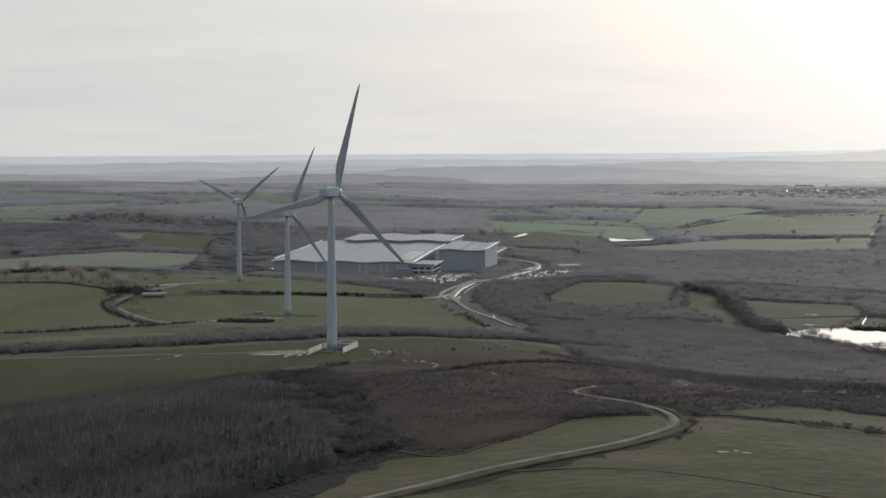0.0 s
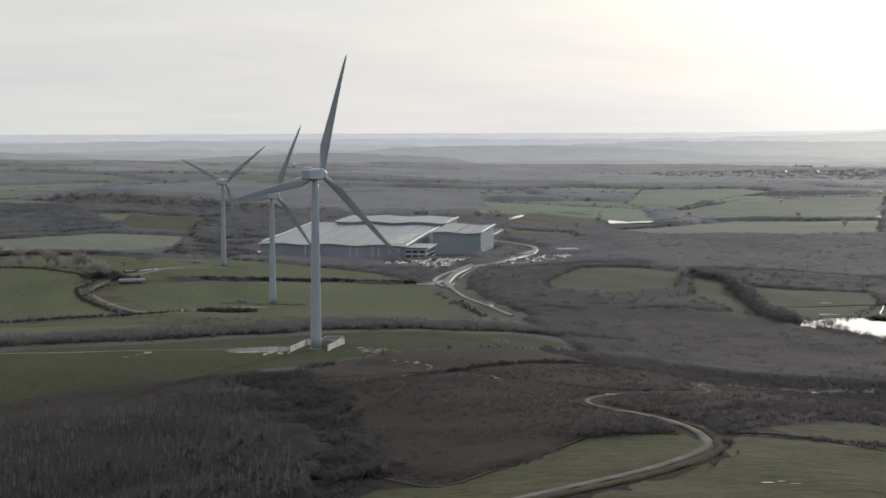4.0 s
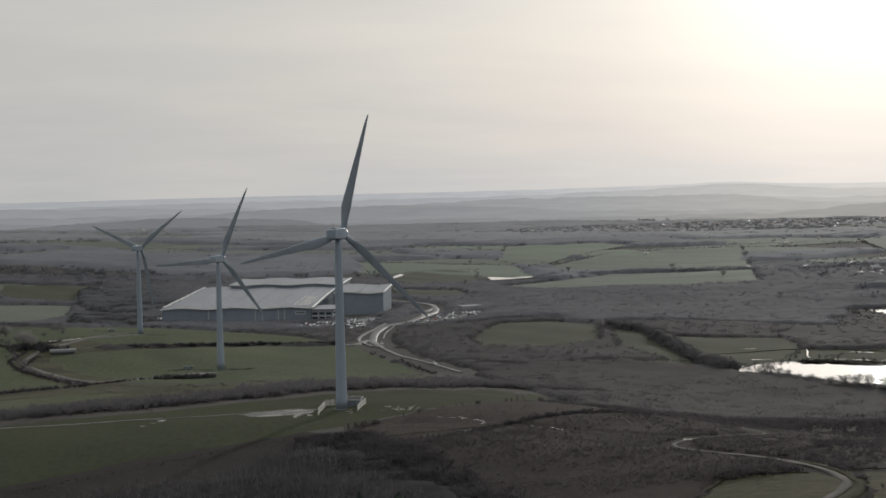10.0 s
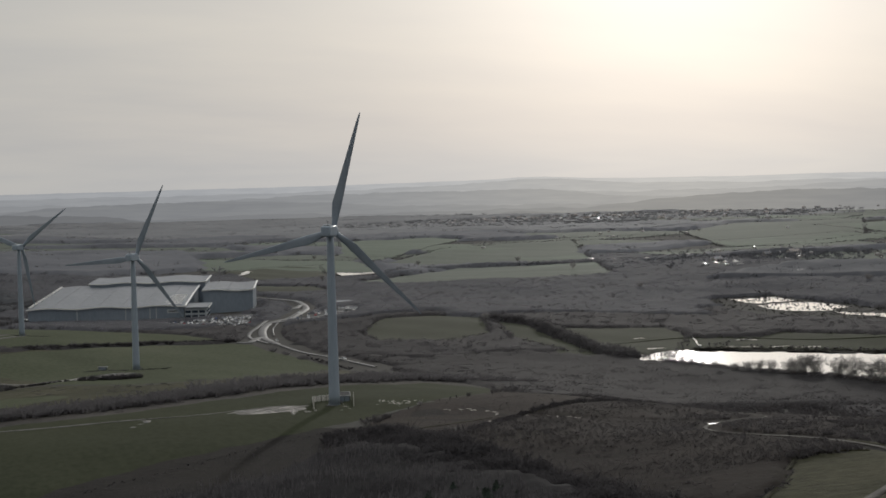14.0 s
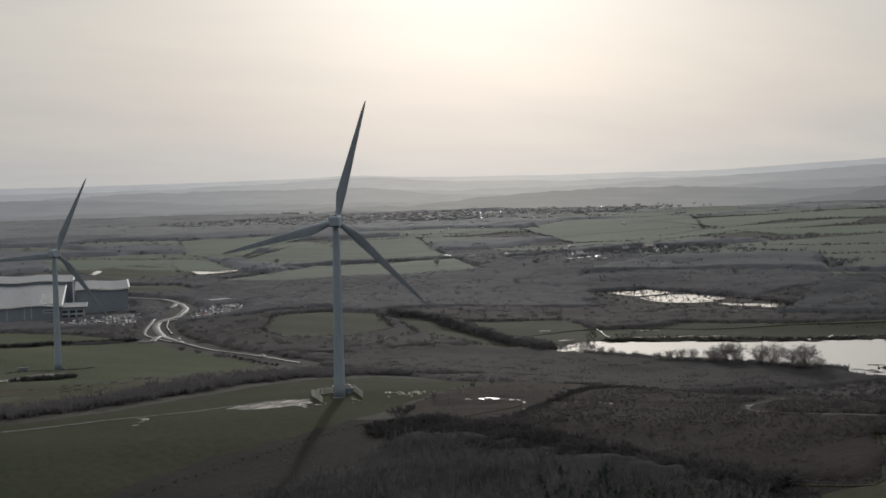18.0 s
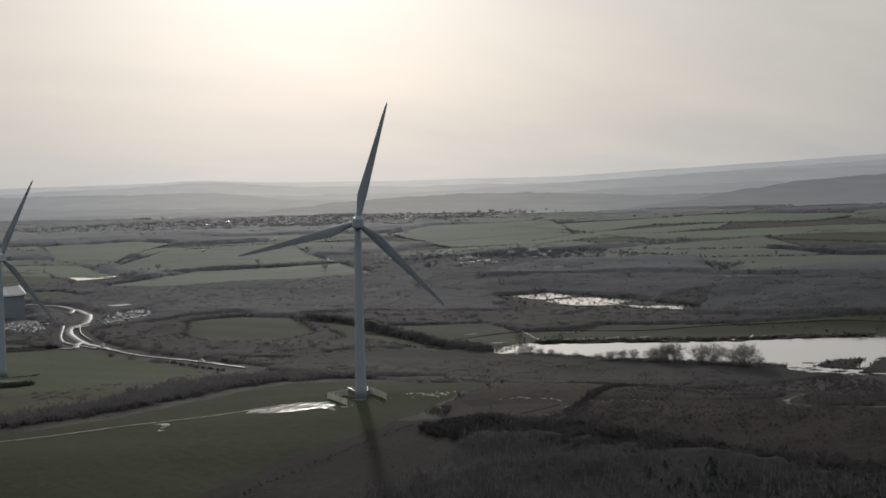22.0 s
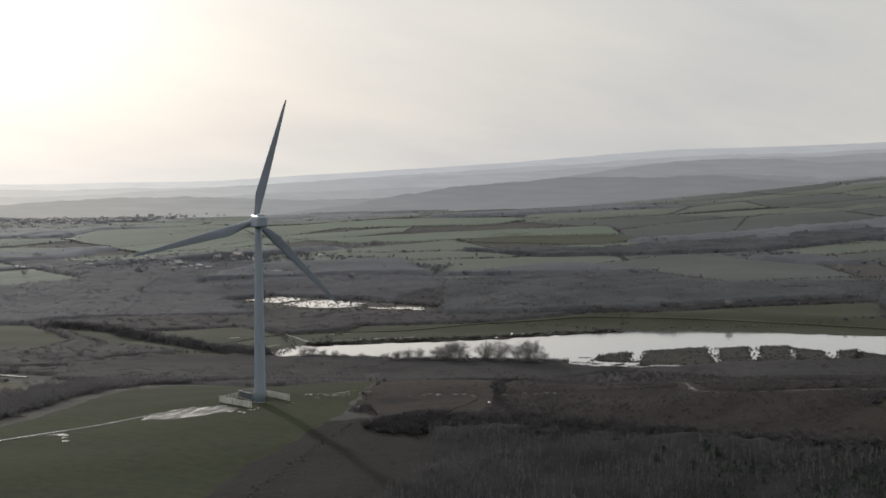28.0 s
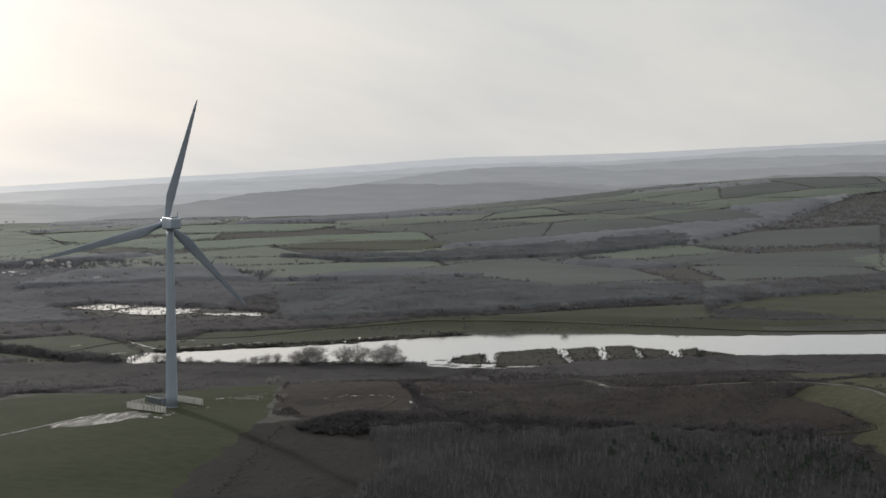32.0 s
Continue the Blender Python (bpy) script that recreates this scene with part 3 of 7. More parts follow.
def grow(poly, d):
    """The same outline pushed outwards by d."""
    n = len(poly)
    area = sum(poly[k][0] * poly[(k + 1) % n][1] - poly[(k + 1) % n][0] * poly[k][1] for k in range(n))
    s = d if area > 0 else -d
    out = []
    for k in range(n):
        a, b, c = Vector(poly[k - 1]), Vector(poly[k]), Vector(poly[(k + 1) % n])
        t = ((b - a).normalized() + (c - b).normalized()).normalized()
        out.append((b.x + s * t.y, b.y - s * t.x))
    return out


def smooth_line(pts, step=4.0):
    """Points along a smooth curve through the given ones."""
    p = [Vector((*a, 0)) for a in pts]
    p = [2 * p[0] - p[1]] + p + [2 * p[-1] - p[-2]]
    out = []
    for k in range(1, len(p) - 2):
        m = max(2, int((p[k + 1] - p[k]).length / step))
        for j in range(m):
            t = j / m
            a, b, c, d = p[k - 1], p[k], p[k + 1], p[k + 2]
            v = 0.5 * (2 * b + (c - a) * t + (2 * a - 5 * b + 4 * c - d) * t * t + (3 * b - a - 3 * c + d) * t ** 3)
            out.append((v.x, v.y))
    return out + [(p[-2].x, p[-2].y)]


def ribbon(name, pts, width, material, up=0.12, label="", category="road", kind="structure", wob=0.15, shift=0.0, seed=1):
    """A strip of road or bank along a line, with crumbled edges."""
    rnd = random.Random(seed)
    line = smooth_line(pts)
    rows = []
    for k, (x, y) in enumerate(line):
        a, b = line[max(0, k - 1)], line[min(len(line) - 1, k + 1)]
        t = Vector((b[0] - a[0], b[1] - a[1])).normalized()
        nrm = Vector((-t.y, t.x))
        for j in range(5):
            o = shift + width * (-0.5, -0.42, 0.0, 0.42, 0.5)[j] + (rnd.uniform(-wob, wob) * width if j in (0, 4) else 0)
            rows.append((x + nrm.x * o, y + nrm.y * o))
    co = np.array(rows)
    z = land(co[:, 0], co[:, 1]) + lift(co[:, 0], co[:, 1]) + up
    for j in (0, 4):
        z[j::5] = land(co[j::5, 0], co[j::5, 1]) - 0.05
    n = len(line)
    fs = []
    for k in range(n - 1):
        for j in range(4):
            a = k * 5 + j
            fs += [(a, a + 5, a + 6), (a, a + 6, a + 1)]
    me = raw_mesh(name, np.column_stack([co, z]), np.array(fs), material)
    me.polygons.foreach_set("use_smooth", [k % 8 in (2, 3, 4, 5) for k in range(len(fs))])
    return tagged(new(name, me), label, category, "", kind)


# ---- fields ----
FIELD_TURBINE = [(-250, 150), (-160, 96), (-121, 72), (-78, 60), (-39, 70), (3, 99), (62, 140), (92, 158), (110, 126), (80, 55), (58, -1), (30, -20), (8, -35), (-6, -45), (-20, -52), (-36, -61), (-58, -69), (-84, -80), (-100, -92), (-140, -105), (-250, -80)]
FIELD_MIDDLE = [(-124, 352), (-113, 300), (-78, 224), (-40, 172), (5, 190), (83, 280), (69, 434), (56, 447), (7, 452), (-80, 398)]
FIELD_THIRD = [(-112, 440), (-80, 404), (7, 458), (62, 458), (40, 520), (-12, 587), (-70, 640), (-122, 560)]
FIELDS = []


def field_at(kind, poly):
    FIELDS.append((poly, kind))


field_at("r", [(-251, 1078), (-106, 1064), (-130, 918), (-181, 940)])
field_at("g", [(-328, 818), (-210, 915), (-127, 893), (-128, 783), (-237, 496)])
field_at("g", [(-240, 422), (-147, 418), (-124, 295), (-93, 223), (-186, 213)])
field_at("g", [(-172, 159), (-143, 184), (-73, 162), (-68, 137), (-157, 101)])
field_at("p", [(-529, 1630), (-324, 1760), (-316, 1647), (-450, 1313)])
field_at("p", [(-310, 1663), (-173, 1822), (-175, 1731), (-276, 1594)])
field_at("p", [(399, 1380), (492, 1683), (643, 1712), (683, 1625), (520, 1405), (426, 1273)])
field_at("g", [(410, 1237), (575, 1430), (791, 1470), (620, 1052), (480, 1142)])
field_at("g", [(301, 986), (472, 1115), (598, 998), (509, 783), (395, 859), (323, 902)])
field_at("r", [(207, 1204), (272, 1251), (345, 1265), (303, 1086), (217, 1066)])
field_at("r", [(192, 1012), (254, 958), (255, 875), (183, 906)])
field_at("r", [(150, 455), (157, 472), (183, 521), (225, 528), (254, 498), (228, 415), (188, 392), (148, 412)])
field_at("r", [(254, 480), (268, 446), (248, 300), (236, 312), (232, 390)])
field_at("r", [(278, 428), (302, 408), (346, 388), (336, 345), (302, 290), (262, 262), (258, 320)])
field_at("g", [(997, 1506), (1216, 1716), (1395, 1575), (1061, 1124), (881, 1062), (847, 1138)])
field_at("g", [(920, 492), (1103, 484), (1081, 381), (1050, 288), (915, 188), (746, 224), (858, 373)])
field_at("g", [(1286, 448), (1432, 472), (1534, 422), (1353, 347), (1292, 378)])
field_at("p", [(1195, 1445), (1438, 1209), (1441, 915), (1320, 919), (1232, 1140), (1095, 1120)])
field_at("p", [(881, 1238), (1085, 1204), (1062, 1053), (929, 1032), (838, 1112)])
field_at("p", [(1060, 1062), (1219, 911), (1363, 743), (1274, 668), (1121, 831), (1033, 910)])
field_at("p", [(1427, 814), (1745, 655), (1738, 559), (1554, 652)])
field_at("r", [(526, 194), (594, 143), (697, 77), (616, 44), (560, 83), (495, 175)])
field_at("r", [(391, 317), (474, 206), (481, 167), (412, 208), (322, 292)])
field_at("g", [(1371, 363), (1600, 343), (1789, 208), (1552, 151), (1410, 264)])
field_at("p", [(1569, 637), (2041, 531), (1920, 488), (1660, 567)])
field_at("r", [(1214, 817), (1265, 610), (1146, 615), (1098, 804)])
field_at("g", [(1316, 255), (1479, 133), (1228, 72), (1133, 270)])
drape("litter", grow([(-290, 215), (-250, 150), (-160, 96), (-121, 72), (-78, 60), (-39, 70), (3, 99), (62, 140), (92, 158), (110, 126), (150, 150), (84, 205), (0, 140), (-60, 112), (-110, 122), (-160, 155)], 6), M_HEATH, 8, -0.03, "dark leaf litter under the tree belt", "leaf litter", seed=37)
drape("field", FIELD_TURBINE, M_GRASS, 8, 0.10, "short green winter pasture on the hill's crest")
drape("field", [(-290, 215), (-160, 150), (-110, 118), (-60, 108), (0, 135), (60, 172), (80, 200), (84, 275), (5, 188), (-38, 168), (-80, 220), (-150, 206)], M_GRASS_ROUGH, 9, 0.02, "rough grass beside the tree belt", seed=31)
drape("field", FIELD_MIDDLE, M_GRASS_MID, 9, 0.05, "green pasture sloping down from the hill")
drape("field", [(-228, 459), (-194, 465), (-135, 520), (-124, 560), (-112, 470), (-100, 450), (-121, 422), (-133, 402), (-172, 418), (-221, 426)], M_GRASS_MID, 9, 0.04, "green pasture behind a row of hedge trees", seed=33)
drape("field", [(-290, 408), (-216, 404), (-170, 406), (-135, 377), (-130, 310), (-131, 277), (-165, 212), (-290, 206)], M_GRASS_MID, 9, 0.03, "green pasture outside the farm track", seed=34)
drape("field", [(-150, 215), (-60, 222), (-20, 300), (-50, 405), (-100, 455), (-118, 445), (-142, 400), (-140, 320)], M_GRASS_ROUGH, 9, -0.02, "rough grass round the farm track", seed=35)
drape("field", [(671, 72), (830, 51), (1037, -5), (692, -81), (621, -12), (583, 39)], M_GRASS_OLIVE, 12, 0.1, "flat olive meadow behind the lake", seed=36)
drape("field", FIELD_THIRD, M_GRASS_MID, 9, 0.05, "narrow green pasture below a long hedge")
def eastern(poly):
    """Fields on the eastern hillside, darker than those across the valley."""
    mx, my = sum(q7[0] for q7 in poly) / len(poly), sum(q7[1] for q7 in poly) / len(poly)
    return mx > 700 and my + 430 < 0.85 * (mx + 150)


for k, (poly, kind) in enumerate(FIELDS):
    m, lab = {"g": (M_GRASS_FAR if max(abs(c) for q0 in poly for c in q0) > 900 else M_GRASS_MID, "green winter pasture between dark hedges"), "p": (M_GRASS_PALE, "green pasture beyond the valley, haze paling its colour"), "r": (M_GRASS_OLIVE, "rough olive grass with worn patches")}[kind]
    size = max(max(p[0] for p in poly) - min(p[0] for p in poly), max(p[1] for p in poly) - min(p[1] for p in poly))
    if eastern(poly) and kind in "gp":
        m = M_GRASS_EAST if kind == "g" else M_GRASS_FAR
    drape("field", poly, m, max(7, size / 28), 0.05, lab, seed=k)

# ---- heath, tracks and water ----
HEATH_EAST = [(-12, -66), (0, -92), (20, -84), (44, -66), (78, -42), (120, -40), (160, -10), (190, -40), (160, -110), (110, -120), (90, -160), (80, -178), (58, -180), (42, -202), (24, -212), (12, -196), (2, -150)]
HEATH_CREST = [(10, -38), (28, -24), (56, -6), (76, 30), (100, 60), (110, 20), (84, -34), (44, -62), (20, -80), (0, -86), (-10, -62)]
HEATH_WEST = [(-250, -84), (-140, -108), (-97, -98), (-74, -85), (-51, -75), (-22, -60), (-8, -70), (-4, -110), (6, -170), (12, -200), (18, -210), (4, -228), (-10, -246), (-28, -262), (-120, -275), (-260, -230)]
GREEN_SOUTH = [(16, -206), (24, -215), (42, -205), (58, -184), (80, -183), (82, -196), (64, -216), (40, -227), (20, -238), (2, -247), (-12, -247), (2, -229)]
GREEN_SOUTH_EAST = [(88, -182), (130, -196), (180, -215), (170, -320), (60, -330), (-30, -300), (0, -254), (26, -244), (52, -232), (72, -216), (86, -204)]
GREEN_EAST = [(92, -178), (130, -192), (190, -212), (230, -180), (190, -150), (120, -160)]
drape("heath", grow(HEATH_EAST, 6), M_HEATHER, 8, -0.02, "brown winter heath with thin birch scrub", "heath")
HEATH_FAR = [(92, -158), (112, -119), (160, -108), (192, -40), (250, 40), (330, -30), (310, -140), (235, -182), (190, -148), (120, -158)]
drape("heath", [(-300, -85), (-20, -50), (60, 0), (120, 60), (330, -20), (330, -335), (-300, -335)], M_BRACKEN, 12, -0.045, "rough brown ground round the hill", "heath", seed=9)
drape("heath", grow(HEATH_FAR, 6), M_HEATHER, 9, -0.03, "brown scrubby heath falling to the valley", "heath", seed=2)
drape("heath", grow(HEATH_CREST, 6), M_CREST, 8, -0.035, "flat dry brown heath beside the pasture", "heath", seed=3)
drape("heath", grow(HEATH_WEST, 18), M_BRACKEN, 8, -0.01, "brown bracken slope below the pasture", "heath", seed=5)
drape("field", grow(GREEN_SOUTH, 4), M_GRASS_ROUGH, 7, 0.09, "rough olive pasture inside the track's bend", seed=6)
drape("field", grow(GREEN_SOUTH_EAST, 5), M_GRASS_ROUGH, 8, 0.09, "rough olive pasture crossed by dark ditches", seed=7)
drape("field", GREEN_EAST, M_GRASS_ROUGH, 8, 0.09, "strip of rough olive pasture", seed=8)

TRACK = [(201, 47), (158, 4), (116, -62), (110, -92), (94, -104), (82, -112), (73, -119), (69, -126), (68.2, -137.5), (72, -149.5), (76.5, -158.5), (80.5, -169.5), (82.6, -180.5), (82.2, -190.5), (79, -199), (71.5, -206.5), (58, -216.5), (44, -225.3), (31, -231), (19, -237), (8, -242.5), (-4, -248), (-30, -259)]
ribbon("track", TRACK[5:10], 1.3, M_GRAVEL, 0.19, "narrow gravel track turning on the heath", "track", seed=6)
ribbon("track", TRACK[9:], 2.4, M_GRAVEL, 0.19, "pale gravel track winding over the heath", "track")
ribbon("track", TRACK[:6], 0.9, M_GRAVEL, 0.06, "faint worn continuation of the gravel track", "track", wob=0.25)
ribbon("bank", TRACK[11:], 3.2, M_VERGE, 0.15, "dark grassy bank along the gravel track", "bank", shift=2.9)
FARM_TRACK = [(-32, 262), (-69, 241), (-86, 232), (-108, 272), (-124, 310), (-129, 332), (-124, 371), (-106, 427), (-92, 470), (-74, 520)]
ribbon("track", FARM_TRACK, 4.2, M_GRAVEL, 0.16, "pale farm track between the turbines", "track", seed=3)
ROAD = [(104, 284), (94, 338), (88, 380), (83.5, 425), (85, 469), (104, 543), (136, 592), (170, 680), (190, 779), (181, 833), (160, 900), (190, 1010)]
ribbon("lane", ROAD[:4], 3.0, M_ASPHALT, 0.24, "narrow wet lane leading down the hill", "road", wob=0.03)
ribbon("road", ROAD[3:], 5.8, M_ASPHALT, 0.25, "wet grey access road curving round the hill", "road", wob=0.02)
ribbon("road", [(112, 575), (84, 505), (76, 471), (76, 451), (79, 430)], 2.6, M_ASPHALT, 0.28, "wet slip road beside the bend", "road", wob=0.03, seed=9)
ribbon("path", [(123, 573), (104, 520), (93, 474)], 1.2, M_ASPHALT, 0.30, "narrow wet footway inside the bend", "path", wob=0.05, seed=10)
ribbon("road", [(150, 700), (166, 708), (184, 745)], 5.0, M_ASPHALT, 0.28, "wet spur at the road junction", "road", wob=0.03, seed=12)
ribbon("road", [(84, 470), (77, 458), (69, 441), (62, 444)], 5.0, M_ASPHALT, 0.27, "short wet side road to the fields", "road", wob=0.02, seed=4)
ribbon("road", [(110, 552), (128, 560), (190, 600), (215, 660)], 7.0, M_ASPHALT, 0.27, "wet lane beside the overflow car park", "road", wob=0.02, seed=5)
ribbon("track", [(-36, -214), (-14, -206), (0, -200), (14, -196)], 1.5, M_HEATH, 0.05, "rutted path at the wood's edge", "track", seed=7)
ribbon("flood_bank", [(250, 330), (330, 330), (392, 275), (470, 232), (520, 190), (565, 90), (585, 20), (620, -40), (680, -110)], 4.5, M_GRASS_OLIVE, 0.3, "low grassy flood bank behind the lake", "bank", wob=0.05, seed=8)

drape("marsh", [(205, 268), (240, 290), (262, 284), (303, 284), (322, 274), (350, 254), (376, 232), (407, 213), (441, 198), (473, 180), (492, 169), (536, 86), (556, 25), (578, -6), (640, 10), (606, 100), (545, 205), (432, 290), (345, 345), (235, 335)], M_GRASS_OLIVE, 10, -0.1, "flat olive marsh behind the lake", "marsh", edge=2.0, seed=38)
tagged(drape("lake", LAKE, M_WATER, 8, 0, edge=3.2, seed=11, flat=WATER_Z), "shallow flooded lake mirroring the pale sky", "lake", kind="structure")
for k, poly in enumerate(([(484, 486), (474, 470), (473, 440), (490, 428), (507, 427), (528, 442), (540, 458), (531, 484), (512, 492)], [(488, 543), (484, 522), (486, 500), (498, 498), (526, 504), (531, 530), (522, 544)], [(498, 416), (497, 400), (512, 366), (526, 372), (529, 382), (516, 398)])):
    drape("pond", poly, M_WATER, 5, 0, "flooded reedy pond with ragged edges", "pond", edge=3.6, seed=12 + k, group="flooded ponds", flat=WATER_Z + 0.1)
drape("pond", POND_STRIP, M_WATER, 8, 1.3, "long pale pond among distant fields", "pond", edge=1.5, seed=13)
ribbon("stream", [(314, 290), (316, 298), (324, 314), (329, 326), (334, 337)], 1.1, M_WATER, 0.5, "narrow flooded inlet above the lake", "stream", wob=0.25, seed=14)
drape("pond", POND_SMALL, M_WATER, 6, 0.8, "small bright pond in the far pasture", "pond", edge=1.5, seed=15)
pud = [(154, 169, 4, 0.8, 0), (211, 140, 4, 0.7, -20), (230, 106, 4, 0.7, -20), (46, -86, 4, 0.7, 20), (40, -82, 2.5, 0.5, 35), (26, -74, 2.0, 0.4, 40), (73, -112, 1.6, 0.4, -20), (77, -115, 1.8, 0.45, -20), (68, -110, 0.9, 0.25, -20), (85, -223, 1.6, 0.22, -8), (88, -222.4, 1.0, 0.2, 0), (90, -224, 1.2, 0.16, -12), (150, -60, 4, 1, 10), (205, -20, 5, 1, 20), (180, 20, 5, 1, 0), (118, 108, 7, 1.2, 45), (112, 96, 5, 1.0, 40), (300, 345, 5, 0.6, -20), (352, 300, 8, 1.2, -30)]
rp = random.Random(17)
TRICKLE = [(26, -43), (31.6, -49.5), (37.4, -65.4), (49.9, -77.6), (52.3, -82.9), (74, -104), (86, -110)]
pud += [(x + rp.gauss(0, 0.8), y + rp.gauss(0, 0.8), rp.uniform(0.4, 1.3), rp.uniform(0.15, 0.35), -45) for x, y in smooth_line(TRICKLE[:5], 2.6)]
pud += [(19 + rp.gauss(0, 3.4), -18 + rp.gauss(0, 3.0), rp.uniform(0.2, 0.6), rp.uniform(0.1, 0.22), -40) for _ in range(44)]
pud += [(1 + rp.gauss(0, 3.0), -11 + rp.gauss(0, 3.0), rp.uniform(0.2, 0.6), rp.uniform(0.12, 0.25), -30) for _ in range(9)]
pud += [(15 + rp.gauss(0, 1.5), -8 + rp.gauss(0, 1.2), rp.uniform(0.3, 0.7), rp.uniform(0.15, 0.3), -40) for _ in range(7)]
pud += [(-73 + 2.5 * k + rp.gauss(0, 1.0), 234 + 1.35 * k + rp.gauss(0, 2.2), rp.uniform(2.0, 5.0), rp.uniform(0.5, 1.3), 30) for k in range(15)]
pud += [(-121 + 1.9 * k + rp.gauss(0, 1.0), 420 + 2.4 * k, rp.uniform(1.5, 3.5), rp.uniform(0.5, 1.2), 45) for k in range(10)]
pud += [(-24 + 2.2 * k + rp.gauss(0, 0.8), 3 - 0.6 * k + rp.gauss(0, 1.0), rp.uniform(0.5, 1.6), rp.uniform(0.2, 0.4), -20) for k in range(8)]
for k, (x, y, a, b, r) in enumerate(pud):
    c, s_ = math.cos(radians(r)), math.sin(radians(r))
    rr = random.Random(k)
    poly = []
    for j in range(14):
        t = 2 * math.pi * j / 14
        f = rr.uniform(0.6, 1.15)
        u, v = a * f * math.cos(t), b * f * math.sin(t)
        poly.append((x + u * c - v * s_, y + u * s_ + v * c))
    drape("puddle", poly, M_WATER, 1.2, 0, "shallow puddle shining in the grass", "puddle", edge=0.15, seed=k, group="puddles on the hill", flat=float(land(x, y) + lift(x, y)) + 0.22)
M_WETGRAVEL = mat("wet_gravel", [(0.040, 0.039, 0.036), (0.065, 0.063, 0.059), (0.095, 0.092, 0.087)], 0.75, 0.25, 1.2, 0.8, stretch=(0.4, 1.4, 1), bump_dist=0.06, spec=0.12)


def wet_mat(name, dry, wet, cover, stretch):
    """Rutted gravel half under a skin of standing water: matt stones between mirror-smooth films."""
    m = bpy.data.materials.new(name)
    m.use_nodes = True
    nt = m.node_tree
    N, L = nt.nodes.new, nt.links.new
    b = nt.nodes["Principled BSDF"]
    g, mp, nz, fine = N("ShaderNodeNewGeometry"), N("ShaderNodeMapping"), N("ShaderNodeTexNoise"), N("ShaderNodeTexNoise")
    mp.inputs["Rotation"].default_value, mp.inputs["Scale"].default_value = (0, 0, radians(28)), stretch
    L(g.outputs["Position"], mp.inputs[0])
    nz.inputs["Scale"].default_value, nz.inputs["Detail"].default_value, nz.inputs["Roughness"].default_value = 0.5, 5, 0.62
    fine.inputs["Scale"].default_value, fine.inputs["Detail"].default_value = 5.0, 4
    L(mp.outputs[0], nz.inputs["Vector"])
    L(g.outputs["Position"], fine.inputs["Vector"])
    film, rough, mixc, bp = N("ShaderNodeMapRange"), N("ShaderNodeMapRange"), N("ShaderNodeMix"), N("ShaderNodeBump")
    film.inputs["From Min"].default_value, film.inputs["From Max"].default_value = 0.5 - cover, 0.53 - cover
    L(nz.outputs["Fac"], film.inputs[0])
    rough.inputs["To Min"].default_value, rough.inputs["To Max"].default_value = 0.75, 0.09
    L(film.outputs[0], rough.inputs[0])
    L(rough.outputs[0], b.inputs["Roughness"])
    shine = N("ShaderNodeMapRange")
    shine.inputs["To Min"].default_value, shine.inputs["To Max"].default_value = 0.06, 0.6
    L(film.outputs[0], shine.inputs[0])
    L(shine.outputs[0], b.inputs["Specular IOR Level"])
    mixc.data_type = "RGBA"
    mixc.inputs[6].default_value, mixc.inputs[7].default_value = (*dry, 1), (*wet, 1)
    L(film.outputs[0], mixc.inputs[0])
    L(mixc.outputs[2], b.inputs["Base Color"])
    still = N("ShaderNodeMapRange")
    still.inputs["To Min"].default_value, still.inputs["To Max"].default_value = 0.6, 0.06
    L(film.outputs[0], still.inputs[0])
    L(still.outputs[0], bp.inputs["Strength"])
    bp.inputs["Distance"].default_value = 0.05
    L(fine.outputs["Fac"], bp.inputs["Height"])
    L(bp.outputs[0], b.inputs["Normal"])
    return m


M_WETTRACK = wet_mat("flooded_gravel", (0.085, 0.082, 0.077), (0.035, 0.035, 0.034), -0.04, (0.3, 1.5, 1))
ribbon("track", [(-12, 18), (-28, 25), (-49, 29), (-66, 35), (-83, 40), (-100, 48), (-140, 72), (-200, 110)], 2.6, M_WETTRACK, 0.22, "wet rutted access track across the pasture", "track", seed=2)
drape("hardstanding", [(-35, 19), (-30, 27), (-20, 26), (-11, 19), (-5.5, 9), (-9, -2), (-17, -3.5), (-27, 4), (-32, 13)], M_WETTRACK, 3, 0.17, "flooded pale gravel crane pad by the turbine", "hardstanding", edge=1.6, seed=21)
drape("hardstanding", [(-62, 31), (-57, 29), (-57, 24), (-60, 17), (-66, 8), (-67, 15), (-63, 22)], M_WETTRACK, 3, 0.16, "small patch of flooded worn gravel", "hardstanding", edge=1.2, seed=22)
drape("hardstanding", [(-66, 236), (-60, 256), (-30, 272), (-26, 262), (-46, 246)], M_WETTRACK, 5, 0.17, "wet gravel pad beside the middle turbine", "hardstanding", edge=1.5, seed=23)
ribbon("hardstanding", [(-121, 419), (-102, 442), (-80, 478), (-68, 506)], 4.0, M_WETTRACK, 0.2, "wet gravel strip leading to the far turbine", "hardstanding", seed=24)
LOT_A = [(40, 626), (50, 575), (90, 545), (112, 600), (128, 680), (108, 700), (100, 660)]
LOT_B = [(124, 560), (135, 540), (182, 572), (206, 650), (180, 640)]
drape("car_park", LOT_A, M_LOT, 9, 0.12, "wet staff car park before the warehouse", "car park", edge=0.2, seed=25)
drape("car_park", LOT_B, M_LOT, 9, 0.12, "wet overflow car park beside the road", "car park", edge=0.2, seed=26)


# ---- wind turbines ----
TURBINE_AZ = 30.0
HUB_Z, BLADE_R = 59.0, 41.0


